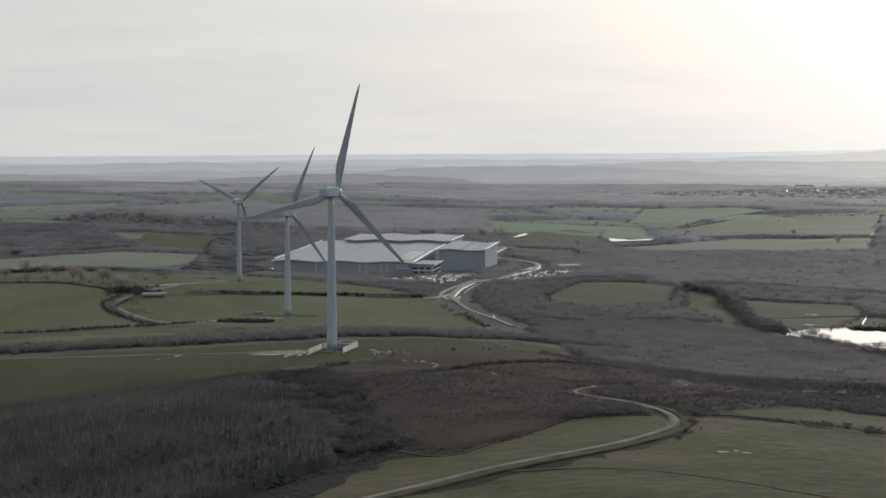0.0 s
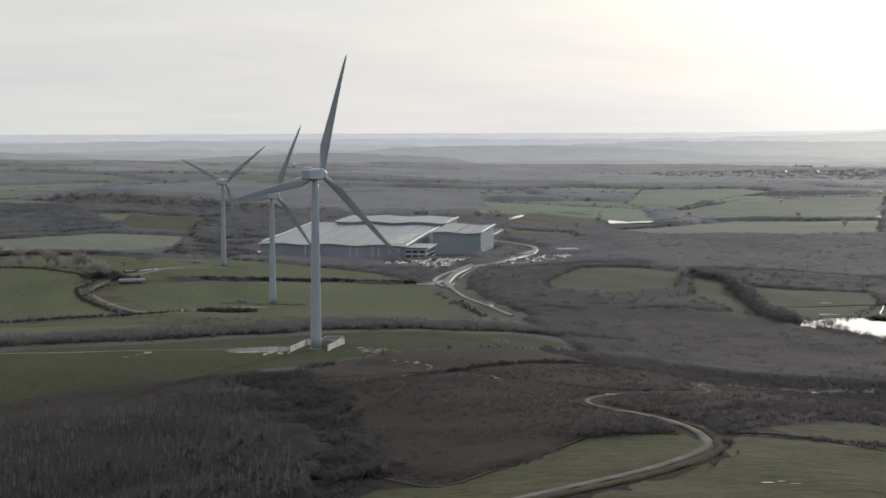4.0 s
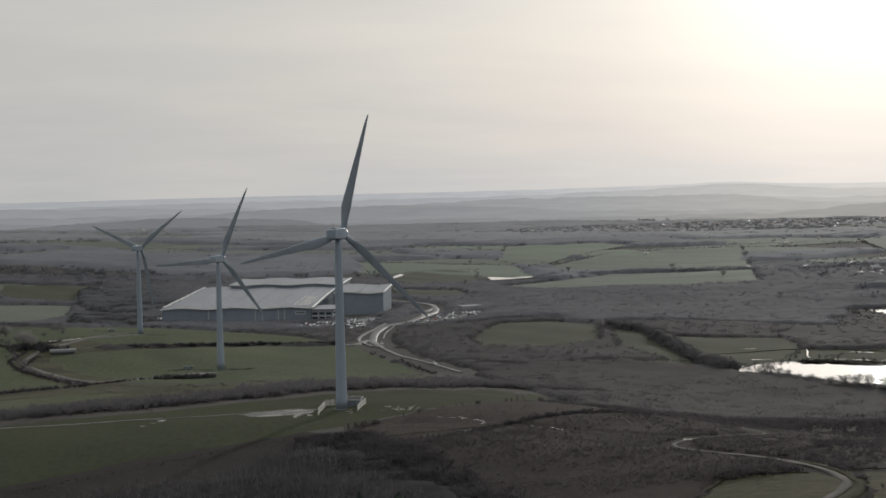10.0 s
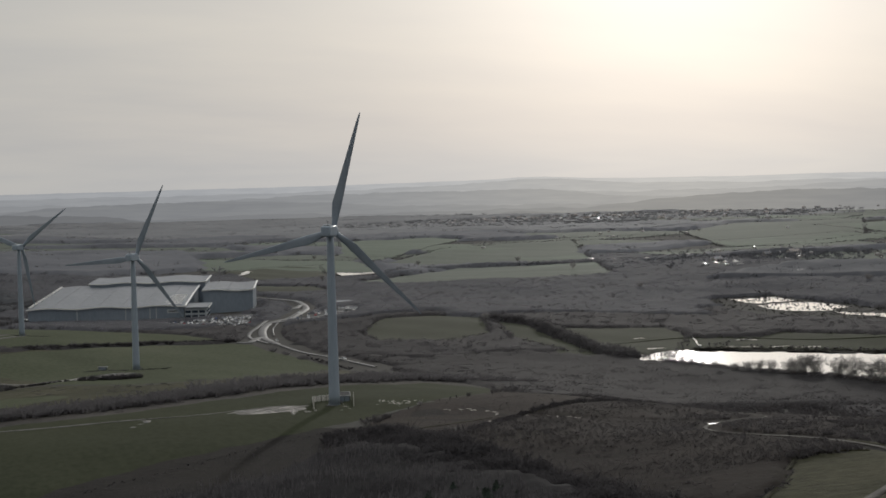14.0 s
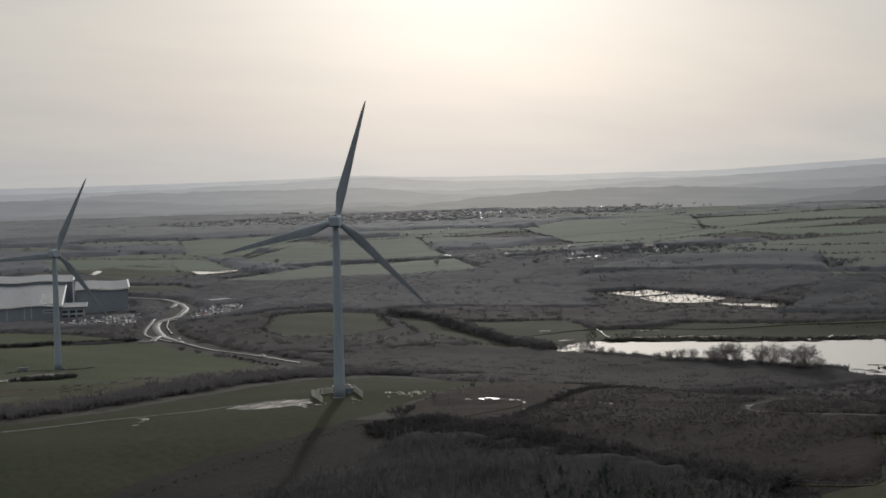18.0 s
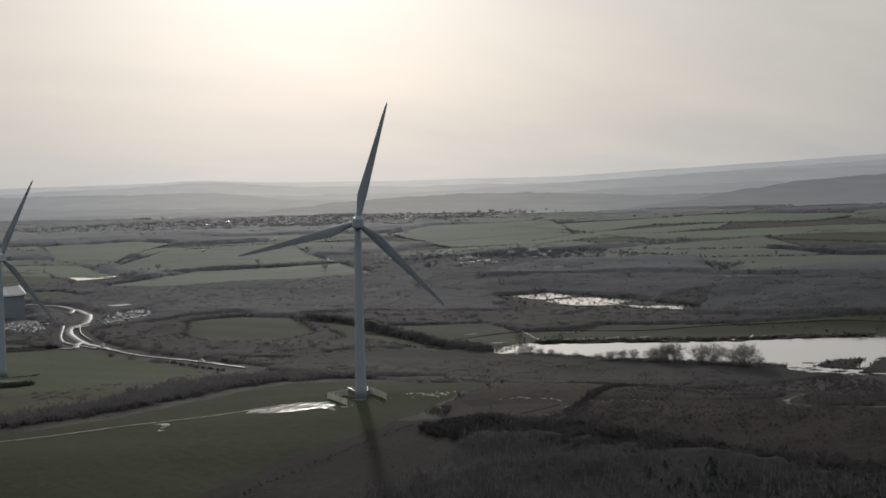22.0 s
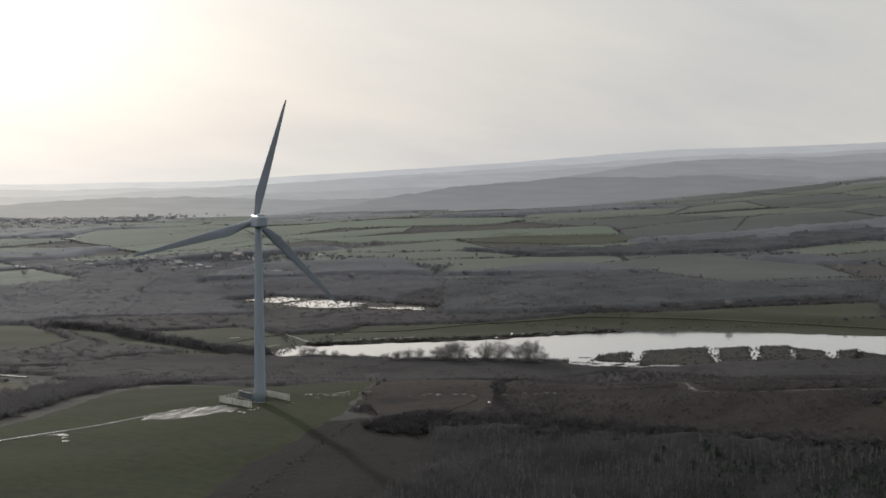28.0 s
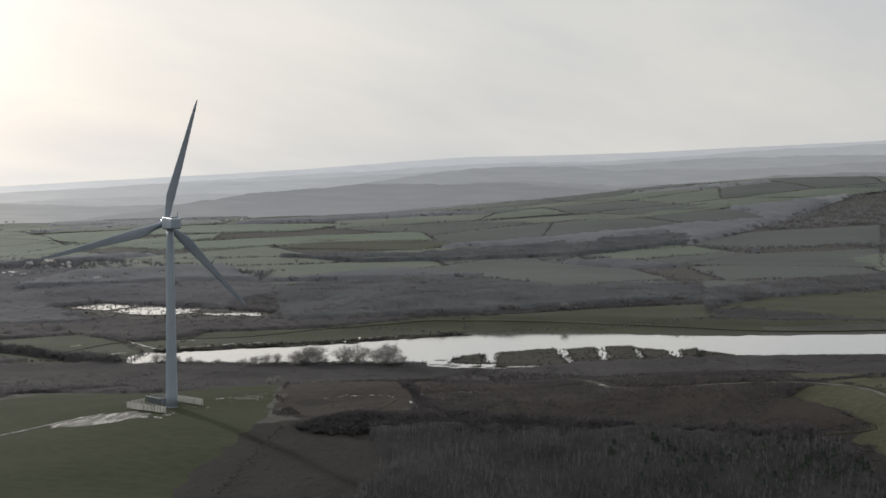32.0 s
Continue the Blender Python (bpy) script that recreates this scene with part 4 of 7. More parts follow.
def blade_mesh():
    g = Geo()
    n, rows = 14, []
    spans = (0.0, 0.03, 0.07, 0.13, 0.2, 0.3, 0.42, 0.55, 0.68, 0.8, 0.9, 0.96, 0.99, 1.0)
    for s in spans:
        z = 1.2 + s * (BLADE_R - 1.2)
        round_ = max(0.0, 1 - s / 0.15)
        chord = np.interp(s, (0, 0.04, 0.2, 0.55, 0.9, 0.98, 1.0), (1.9, 1.9, 3.3, 2.1, 1.0, 0.55, 0.15))
        thick = np.interp(s, (0, 0.04, 0.2, 0.55, 1.0), (1.9, 1.85, 0.95, 0.42, 0.05))
        twist = radians(np.interp(s, (0, 0.2, 0.5, 1), (14, 12, 5, 0)))
        for k in range(n):
            t = 2 * math.pi * k / n
            x = 0.5 * chord * math.cos(t)
            y = 0.5 * thick * math.sin(t) * (1 if round_ > 0.5 else (0.55 + 0.45 * math.cos(t - 0.5)) * 0.9 + 0.1)
            x -= (1 - round_) * 0.22 * chord
            pre = -1.4 * s * s
            rows.append((x * math.cos(twist) - y * math.sin(twist), x * math.sin(twist) + y * math.cos(twist) - pre, z))
    m = len(spans)
    fs = [(a * n + k, a * n + (k + 1) % n, (a + 1) * n + (k + 1) % n, (a + 1) * n + k) for a in range(m - 1) for k in range(n)]
    fs += [tuple(range(n - 1, -1, -1)), tuple(range((m - 1) * n, m * n))]
    return g.add(rows, fs).mesh("blade", M_BLADE, True)


def turbine_meshes():
    d = {}
    d["foundation"] = Geo().lathe([(2.9, -1.5), (2.9, 0.2), (2.75, 0.3), (2.0, 0.34)], 32).mesh("foundation", M_WETGRAVEL)
    g = Geo().lathe([(1.92 - 0.78 * k / 16, 0.3 + 57.0 * k / 16) for k in range(17)], 48)
    d["tower"] = g.mesh("tower", M_TURBINE, False)
    for p in d["tower"].polygons:
        p.use_smooth = len(p.vertices) == 4
    for k, z in enumerate((0.3, 19.0, 38.5)):
        rr_ = 1.92 - 0.78 * (z - 0.3) / 57.0
        d["flange%d" % k] = Geo().lathe([(rr_ + 0.03, z), (rr_ + 0.06, z + 0.02), (rr_ + 0.06, z + 0.2), (rr_ + 0.02, z + 0.22)], 48).mesh("flange", M_TURBINE)
    d["door"] = Geo().box((0, 0, 1.1), (0.95, 0.16, 2.1), bev=0.06).mesh("door", M_DARK)
    st = Geo()
    for k in range(8):
        st.box((0, -0.15 - 0.26 * k, 1.55 - 0.19 * k), (1.1, 0.28, 0.05))
    for sx in (-0.58, 0.58):
        st.add([(sx, 0, 1.5), (sx + 0.05, 0, 1.5), (sx + 0.05, -2.1, 0.05), (sx, -2.1, 0.05), (sx, 0, 1.7), (sx + 0.05, 0, 1.7), (sx + 0.05, -2.1, 0.25), (sx, -2.1, 0.25)], [(0, 1, 2, 3), (7, 6, 5, 4), (0, 4, 5, 1), (2, 6, 7, 3), (1, 5, 6, 2), (0, 3, 7, 4)])
    d["steps"] = st.mesh("steps", M_DARK)
    # nacelle: rounded housing, flatter at the tail, rotor end at +y
    g = Geo()
    rows = []
    stations = [(-6.6, 0.80, -1.25, 1.45), (-6.3, 1.0, -1.55, 1.75), (-3.0, 1.0, -1.75, 2.0), (1.0, 1.0, -1.85, 2.0), (2.8, 0.98, -1.75, 1.9), (3.3, 0.78, -1.45, 1.5)]
    for y, w, lo, hi in stations:
        hw = 1.72 * w
        b = 0.35
        rows += [(-hw + b, y, lo), (hw - b, y, lo), (hw, y, lo + b), (hw, y, hi - b), (hw - b, y, hi), (-hw + b, y, hi), (-hw, y, hi - b), (-hw, y, lo + b)]
    m = len(stations)
    fs = [(a * 8 + k, (a + 1) * 8 + k, (a + 1) * 8 + (k + 1) % 8, a * 8 + (k + 1) % 8) for a in range(m - 1) for k in range(8)]
    fs += [tuple(range(8)), tuple(range((m - 1) * 8 + 7, (m - 1) * 8 - 1, -1))]
    d["nacelle"] = g.add(rows, fs).mesh("nacelle", M_TURBINE)
    c = Geo().box((0, -4.6, 2.15), (2.2, 1.5, 0.5), bev=0.1)
    d["cooler"] = c.mesh("cooler", M_CLAD_PALE)
    an = Geo().lathe([(0.05, 1.9), (0.05, 3.6), (0.02, 3.7)], 8, Matrix.Translation((0.6, -6.0, 0)))
    an.box((0.6, -6.0, 3.5), (0.9, 0.06, 0.06))
    d["wind_vane"] = an.mesh("wind_vane", M_DARK)
    hub = Geo().lathe([(1.45, -0.9), (1.62, -0.4), (1.62, 0.7), (1.45, 1.3), (1.05, 1.8), (0.5, 2.1), (0.05, 2.2)], 24, Matrix.Rotation(radians(-90), 4, "X"))
    d["hub"] = hub.mesh("hub", M_TURBINE, True)
    d["blade"] = blade_mesh()
    d["band"] = Geo().lathe([(1.12, 57.3), (1.5, 57.45), (1.5, 57.7)], 32).mesh("yaw_ring", M_DARK)
    return d


TM = turbine_meshes()


def wind_turbine(x, y, spin, label):
    root = tagged(new("wind_turbine"), label, "wind turbine", "three wind turbines")
    z = float(land(x, y))
    root.matrix_world = pose(x, y, z, 0, 0, -TURBINE_AZ)
    part("foundation", TM["foundation"], root, "round gravelled base")
    part("tower", TM["tower"], root)
    for k in range(3):
        part("flange", TM["flange%d" % k], root, "bolted joint ring")
    part("yaw_ring", TM["band"], root, "dark bearing ring")
    turn = Matrix.Rotation(radians(150), 4, "Z")
    part("door", TM["door"], root, "dark steel tower door", turn @ Matrix.Translation((0, -1.86, 1.3)))
    part("steps", TM["steps"], root, "steel entry steps", turn @ Matrix.Translation((0, -1.95, 0)))
    nac = part("nacelle", TM["nacelle"], root, "boxy pale machine housing", Matrix.Translation((0, 0.4, HUB_Z)))
    part("cooler", TM["cooler"], nac, "pale roof cooler")
    part("wind_vane", TM["wind_vane"], nac, "thin dark mast")
    hub = part("hub", TM["hub"], root, "rounded white spinner", Matrix.Translation((0, 4.4, HUB_Z)) @ Matrix.Rotation(radians(4), 4, "X"))
    for k in range(3):
        part("blade", TM["blade"], hub, "long tapered grey blade", Matrix.Rotation(radians(spin + 120 * k), 4, "Y"))
    return root


BASE_1, BASE_2, BASE_3 = (0, 0), (-25, 289), (-67, 517)
wind_turbine(*BASE_1, 15, "tall pale grey three-bladed turbine in a fenced compound")
wind_turbine(*BASE_2, 24, "pale grey three-bladed turbine standing on green pasture")
wind_turbine(*BASE_3, 52, "pale grey three-bladed turbine beyond a long hedge")

# ---- compound: fence panels of upright slats and the transformer kiosk ----
slat_mesh = Geo().box((0, 0, 1.05), (0.17, 0.035, 2.1)).mesh("slat", M_FENCE)
rail_mesh = Geo().box((0, 0.05, 0), (2.5, 0.05, 0.1)).mesh("rail", M_FENCE)
post_mesh = Geo().box((0, 0.1, 1.1), (0.12, 0.12, 2.3)).mesh("post", M_FENCE)
rf = random.Random(4)


def fence(a, b, label, gaps=()):
    a, b = Vector(a), Vector(b)
    n = max(1, round((b - a).length / 2.5))
    ang = math.degrees(math.atan2(b.y - a.y, b.x - a.x))
    root = tagged(new("fence"), label, "fence", "compound fences")
    z0 = float(land(*a)) + 0.15
    root.matrix_world = pose(a.x, a.y, z0, 0, 0, ang)
    for k in range(n + 1):
        p = a.lerp(b, k / n)
        part("post", post_mesh, root, "", Matrix.Translation((2.5 * k, 0, float(land(*p)) + 0.15 - z0)))
        if k == n or k in gaps:
            continue
        zz = float(land(*a.lerp(b, (k + 0.5) / n))) + 0.15 - z0
        for h in (0.4, 1.7):
            part("rail", rail_mesh, root, "", Matrix.Translation((2.5 * k + 1.25, 0, zz + h)))
        for j in range(11):
            if rf.random() < 0.06:
                continue
            part("slat", slat_mesh, root, "", Matrix.Translation((2.5 * k + 0.12 + 0.227 * j, rf.uniform(-0.01, 0.01), zz + rf.uniform(-0.04, 0.05))) @ Matrix.Rotation(radians(rf.uniform(-1.2, 1.2)), 4, "Y"))
    return root


fence((-8.4, -5.0), (-3.4, 15.5), "weathered pale slatted fence along the crane pad")
fence((-3.2, 16.2), (3.4, 15.6), "weathered pale slatted fence behind the turbine")
fence((4.0, -9.5), (9.5, 9.0), "weathered pale slatted fence beside the kiosk")


def kiosk(x, y, rz, label, deep=2.8):
    root = tagged(new("transformer_kiosk"), label, "kiosk", "transformer kiosks")
    root.matrix_world = pose(x, y, float(land(x, y)) + 0.1, 0, 0, rz) @ Matrix.Scale(0.7 if y > 100 else 0.9, 4)
    part("plinth", Geo().box((0, 0, 0.1), (6.4, deep + 0.4, 0.3), bev=0.05), root, "concrete plinth", material=M_CONCRETE)
    part("body", Geo().box((0, 0, 1.35), (6.0, deep, 2.3), bev=0.06), root, material=M_KIOSK)
    part("roof", Geo().box((0, 0, 2.56), (6.3, deep + 0.3, 0.2), bev=0.06), root, "dark felted flat roof", material=M_FELT)
    for sx, sy, lx, ly in ((0, -1, 6.5, 0.1), (0, 1, 6.5, 0.1), (-1, 0, 0.1, deep + 0.3), (1, 0, 0.1, deep + 0.3)):
        part("fascia", Geo().box((sx * 3.2, sy * (deep / 2 + 0.2), 2.6), (lx, ly, 0.3)), root, "pale roof edge", material=M_KIOSK_ROOF)
    for k in range(3):
        d = part("door", Geo().box((-1.9 + 1.9 * k, -deep / 2 - 0.03, 1.3), (1.6, 0.08, 2.0), bev=0.03), root, "grey louvred door", material=M_CLAD)
        part("handle", Geo().box((-1.4 + 1.9 * k, -deep / 2 - 0.1, 1.3), (0.08, 0.08, 0.3)), d, material=M_DARK)
    return root


kiosk(5.4, 9.6, -15, "dark grey transformer kiosk with a pale roof edge", 9.2)
kiosk(-42, 291, -30, "dark grey kiosk beside the middle turbine")
kiosk(-86, 522, -20, "dark grey kiosk beside the far turbine")
rk = random.Random(8)
for k in range(9):
    x, y = -13 + rk.uniform(-4, 5), -9 + rk.uniform(-3, 3)
    g = Geo().box((0, 0, 0.25), (rk.uniform(0.6, 1.6), rk.uniform(0.4, 0.9), rk.uniform(0.3, 0.6)), bev=0.08)
    st = new("stone", g.mesh("stone", M_CONCRETE))
    st.matrix_world = pose(x, y, float(land(x, y)) + 0.1, rk.uniform(-8, 8), rk.uniform(-8, 8), rk.uniform(0, 180))
    tagged(st, "pale stone block lying in the wet grass", "stone", "stones by the crane pad")

# ---- warehouse ----
WU, WV = Vector((0.966, -0.259, 0)), Vector((0.259, 0.966, 0))
W0 = Vector((68, 672, -40.0))
W_ANG = math.degrees(math.atan2(WU.y, WU.x))
WM = Matrix.Translation(W0) @ Matrix.Rotation(radians(W_ANG), 4, "Z")
warehouse = tagged(new("warehouse"), "huge blue-grey warehouse with a gently waved roof", "warehouse")
warehouse.matrix_world = WM


def wave(u, amp=0.9, period=43.0):
    return amp * math.cos(2 * math.pi * (u + 20) / period)


def hall(name, u0, u1, v0, v1, top, amp=0.9, period=43.0, label="", thick=0.9, rise=1.0):
    """A hall with waved eaves: walls as one part, roof as another with a proud fascia."""
    n = 32
    us = [u0 + (u1 - u0) * k / n for k in range(n + 1)]
    g = Geo()
    vs, fs = [], []
    for v in (v0, v1):
        for u in us:
            vs += [(u, v, -2.0), (u, v, top + wave(u, amp, period) + (rise if v == v1 else 0))]
    m = 2 * (n + 1)
    for k in range(n):
        fs += [(2 * k, 2 * k + 2, 2 * k + 3, 2 * k + 1), (m + 2 * k + 2, m + 2 * k, m + 2 * k + 1, m + 2 * k + 3)]
    fs += [(m, 0, 1, m + 1), (2 * n, m + 2 * n, m + 2 * n + 1, 2 * n + 1)]
    w = part(name, g.add(vs, fs), warehouse, label, material=M_CLAD)
    r = Geo()
    vs, fs = [], []
    o = 1.2
    us2 = [u0 - o + (u1 - u0 + 2 * o) * k / n for k in range(n + 1)]
    for dz in (0.0, thick):
        for v in (v0 - o, (v0 + v1) / 2, v1 + o):
            for u in us2:
                vs.append((u, v, top + wave(u, amp, period) + dz + (0 if v < v0 else rise if v > v1 else 0.62 * rise)))
    L_ = n + 1
    for k in range(n):
        fs += [(3 * L_ + k, 3 * L_ + k + 1, 4 * L_ + k + 1, 4 * L_ + k), (4 * L_ + k, 4 * L_ + k + 1, 5 * L_ + k + 1, 5 * L_ + k)]
        fs += [(L_ + k, L_ + k + 1, k + 1, k), (2 * L_ + k, 2 * L_ + k + 1, L_ + k + 1, L_ + k)]
        fs += [(k, k + 1, 3 * L_ + k + 1, 3 * L_ + k), (2 * L_ + k + 1, 2 * L_ + k, 5 * L_ + k, 5 * L_ + k + 1)]
    fs += [(0, 3 * L_, 4 * L_, L_), (L_, 4 * L_, 5 * L_, 2 * L_), (n, L_ + n, 4 * L_ + n, 3 * L_ + n), (L_ + n, 2 * L_ + n, 5 * L_ + n, 4 * L_ + n)]
    rf_ = part("roof", r.add(vs, fs), warehouse, "grey sheet roof", material=M_ROOF)
    fa = Geo()
    vs, fs = [], []
    for u in us2:
        z = top + wave(u, amp, period)
        vs += [(u, v0 - o - 0.12, z + 0.05), (u, v0 - o - 0.12, z + thick + 0.1)]
    for k in range(n):
        fs.append((2 * k, 2 * k + 2, 2 * k + 3, 2 * k + 1))
    fa.add(vs, fs)
    zt = top + wave(u1, amp, period)
    x_ = u1 + o + 0.1
    fa.add([(x_, v0 - o, zt), (x_, (v0 + v1) / 2, zt + 0.62 * rise), (x_, v1 + o, zt + rise), (x_ + 0.5, v0 - o, zt + thick + 0.35), (x_ + 0.5, (v0 + v1) / 2, zt + 0.62 * rise + thick + 0.35), (x_ + 0.5, v1 + o, zt + rise + thick + 0.35), (x_ - 0.9, v0 - o, zt + thick + 0.45), (x_ - 0.9, (v0 + v1) / 2, zt + 0.62 * rise + thick + 0.45), (x_ - 0.9, v1 + o, zt + rise + thick + 0.45)], [(0, 1, 4, 3), (1, 2, 5, 4), (3, 4, 7, 6), (4, 5, 8, 7)])
    part("fascia", fa, rf_, "white eaves fascia", material=M_FASCIA)
    return w


hall("main_hall", -122, 0, 0, 160, 14.0, 0.6, label="long main hall wall", rise=4.6)
hall("rear_hall", -96, 6, 150, 215, 21.8, 0.6, 44, "taller rear hall", rise=0.5)
hall("side_hall", 10.5, 52, 66, 142, 20.0, 0.6, 40, "tall side hall", rise=0.8)
for k in range(14):
    part("rooflight", Geo().box((-9 - 1.0 * (k % 2), 8 + 4.6 * k, 15.3 + wave(-9, 0.6) + 0.035 * (8 + 4.6 * k)), (13, 1.2, 0.3)), warehouse, "white rooflight strip", material=M_FASCIA)
def roof_strip(u, v0, v1, top, rise, width, label, parent):
    """A raised pale strip running up a hall's roof slope."""
    z = top + wave(u, 0.6) + 0.98
    pts = [(v0, z), ((v0 + v1) / 2, z + 0.62 * rise), (v1, z + rise)]
    vs = [(u + s * width / 2, v, h_ + d) for v, h_ in pts for s in (-1, 1) for d in (-0.1, 0.22)]
    fs = [(4 * k + 1, 4 * k + 3, 4 * k + 7, 4 * k + 5) for k in range(2)] + [(4 * k, 4 * k + 1, 4 * k + 5, 4 * k + 4) for k in range(2)] + [(4 * k + 2, 4 * k + 6, 4 * k + 7, 4 * k + 3) for k in range(2)] + [(0, 2, 3, 1), (8, 9, 11, 10)]
    part("roof_seam", Geo().add(vs, fs), parent, label, material=M_ROOF)


for u in (-104, -86, -68, -50, -32, -14):
    roof_strip(u, 2, 148, 14.0, 4.3, 0.7, "pale raised roof seam", warehouse)
for u in (20, 31, 42):
    roof_strip(u, 67, 141, 20.0, 0.8, 0.7, "pale raised roof seam", warehouse)
for u in (-84, -46, -40, -27, -22):
    part("downpipe_strip", Geo().box((u, -0.15, 6.0), (0.9, 0.25, 15 + wave(u))), warehouse, "pale vertical cladding strip", material=M_CLAD_PALE)
sg = part("sign_panel", Geo().box((-9, -0.2, 10.2), (9, 0.2, 3.0)), warehouse, "pale sign board", material=M_CLAD_PALE)
part("sign_bar", Geo().box((-9, -0.34, 10.3), (6.6, 0.06, 0.9)), sg, "dark lettering bar", material=M_DARK)
off = part("office_block", Geo().box((9.2, 17, 5.3), (17.5, 36, 14.0), bev=0.1), warehouse, "three-storey corner office", material=M_CLAD_PALE)
part("office_roof", Geo().box((9.4, 17, 12.7), (20.5, 39, 0.8), bev=0.15), warehouse, "flat pale office roof", material=M_ROOF)
part("fascia", Geo().box((19.7, 17, 12.7), (0.3, 39.2, 1.0)), warehouse, "white roof edge", material=M_FASCIA)
for lv in range(3):
    for k in range(3):
        part("window", Geo().box((3.0 + 5.6 * k, -1.1, 2.4 + 3.5 * lv), (4.4, 0.2, 1.9)), off, "dark office window", material=M_GLAZE)
    for k in range(7):
        part("window", Geo().box((18.0, 2.2 + 5.0 * k, 2.4 + 3.5 * lv), (0.2, 3.9, 1.9)), off, "dark office window", material=M_GLAZE)
can = part("dock_canopy", Geo().box((-132, 6, 6.2), (17, 10, 0.8), bev=0.15), warehouse, "flat pale loading canopy", material=M_FASCIA)
for sx in (-139, -125.5):
    for sy in (2, 10):
        part("post", Geo().box((sx, sy, 2.2), (0.5, 0.5, 7.4)), can, "canopy post", material=M_DARK)
part("trailer", Geo().box((-131, 14, 2.0), (3, 12, 3.6), bev=0.1), warehouse, "white parked trailer", material=M_FASCIA)
for k in range(22):
    part("roof_vent", Geo().box((-121.5 + 0.2 * (k % 3), 6 + 7 * k, 15.6 + 0.029 * (6 + 7 * k)), (2.2, 2.4, 0.9), bev=0.1), warehouse, "white roof-edge vent", material=M_FASCIA)
for k in range(9):
    part("dock_door", Geo().box((52.2, 72 + 7.4 * k, 2.4), (0.25, 4.2, 4.4)), warehouse, "pale loading door", material=M_CLAD_PALE)

# ---- cars ----


def car_meshes(paint):
    b = Geo()
    prof = [(-2.15, 0.35), (-2.2, 0.75), (-1.9, 0.95), (1.05, 0.98), (2.05, 0.78), (2.2, 0.55), (2.15, 0.32)]
    vs = [(x, s * 0.88, z) for s in (-1, 1) for x, z in prof]
    n = len(prof)
    fs = [tuple(range(n)), tuple(range(2 * n - 1, n - 1, -1))] + [(k, n + k, n + (k + 1) % n, (k + 1) % n) for k in range(n)]
    b.add(vs, fs)
    r = Geo().add([(x, s * w, z) for s in (-1, 1) for x, z, w in ((-1.85, 0.95, 0.82), (-1.35, 1.45, 0.66), (0.25, 1.48, 0.66), (1.1, 0.97, 0.82))], [(0, 1, 2, 3), (7, 6, 5, 4), (1, 5, 6, 2), (0, 4, 5, 1), (2, 6, 7, 3)])
    top = Geo().box((-0.55, 0, 1.49), (1.5, 1.28, 0.05))
    return b.mesh("body", paint), r.mesh("glasshouse", M_GLAZE), top.mesh("roof", paint)


wheel_mesh = Geo().lathe([(0.2, -0.1), (0.32, -0.1), (0.32, 0.1), (0.2, 0.1)], 12, Matrix.Rotation(radians(90), 4, "X")).mesh("wheel", M_TYRE)
CAR_NAMES = ("white", "silver", "black", "red", "blue")
protos = []
for cname, paint in zip(CAR_NAMES, CAR_PAINTS):
    bm_, gm_, tm_ = car_meshes(paint)
    protos.append((cname, bm_, gm_, tm_))


def car(kind, x, y, rz, group, where):
    cname, bm_, gm_, tm_ = protos[kind]
    root = tagged(new("car"), f"{cname} car parked {where}", "car", group)
    root.matrix_world = pose(x, y, float(land(x, y)) + float(lift(x, y)) + 0.16, 0, 0, rz)
    part("body", bm_, root)
    part("glasshouse", gm_, root, "dark windows")
    part("roof", tm_, root)
    for sx, sy in ((-1.35, -0.82), (-1.35, 0.82), (1.35, -0.82), (1.35, 0.82)):
        part("wheel", wheel_mesh, root, "", Matrix.Translation((sx, sy, 0.32)))


rc = random.Random(12)
for lot, group, where, a0, a1, b0, b1, dv in ((LOT_A, "cars by the warehouse", "in wet rows by the warehouse", -60, 60, -120, 20, 13.0), (LOT_B, "cars in the overflow car park", "beside the access road", -20, 150, -150, 20, 14.0)):
    count = 0
    v = b0
    while v < b1:
        u = a0
        while u < a1:
            p = W0 + WU * u + WV * v
            u += 2.7
            if in_poly(np.array([p.x]), np.array([p.y]), lot)[0] and rc.random() < 0.62 and count < 95 and seg_dist(np.array([p.x]), np.array([p.y]), ROAD)[0] > 8 and not (-1 < (p - W0).dot(WU) < 20 and (p - W0).dot(WV) > -3):
                car(rc.choices(range(5), (36, 30, 26, 4, 4))[0], p.x, p.y, W_ANG + 90 + rc.uniform(-3, 3) + rc.choice((0, 180)), group, where)
                count += 1
        v += dv
for x, y, rz in ((87, 440, 80), (150, 625, 65), (97, 322, 105)):
    car(0, x, y, rz, "cars on the road", "on the wet road")

# ---- plants ----
rng = np.random.default_rng(5)


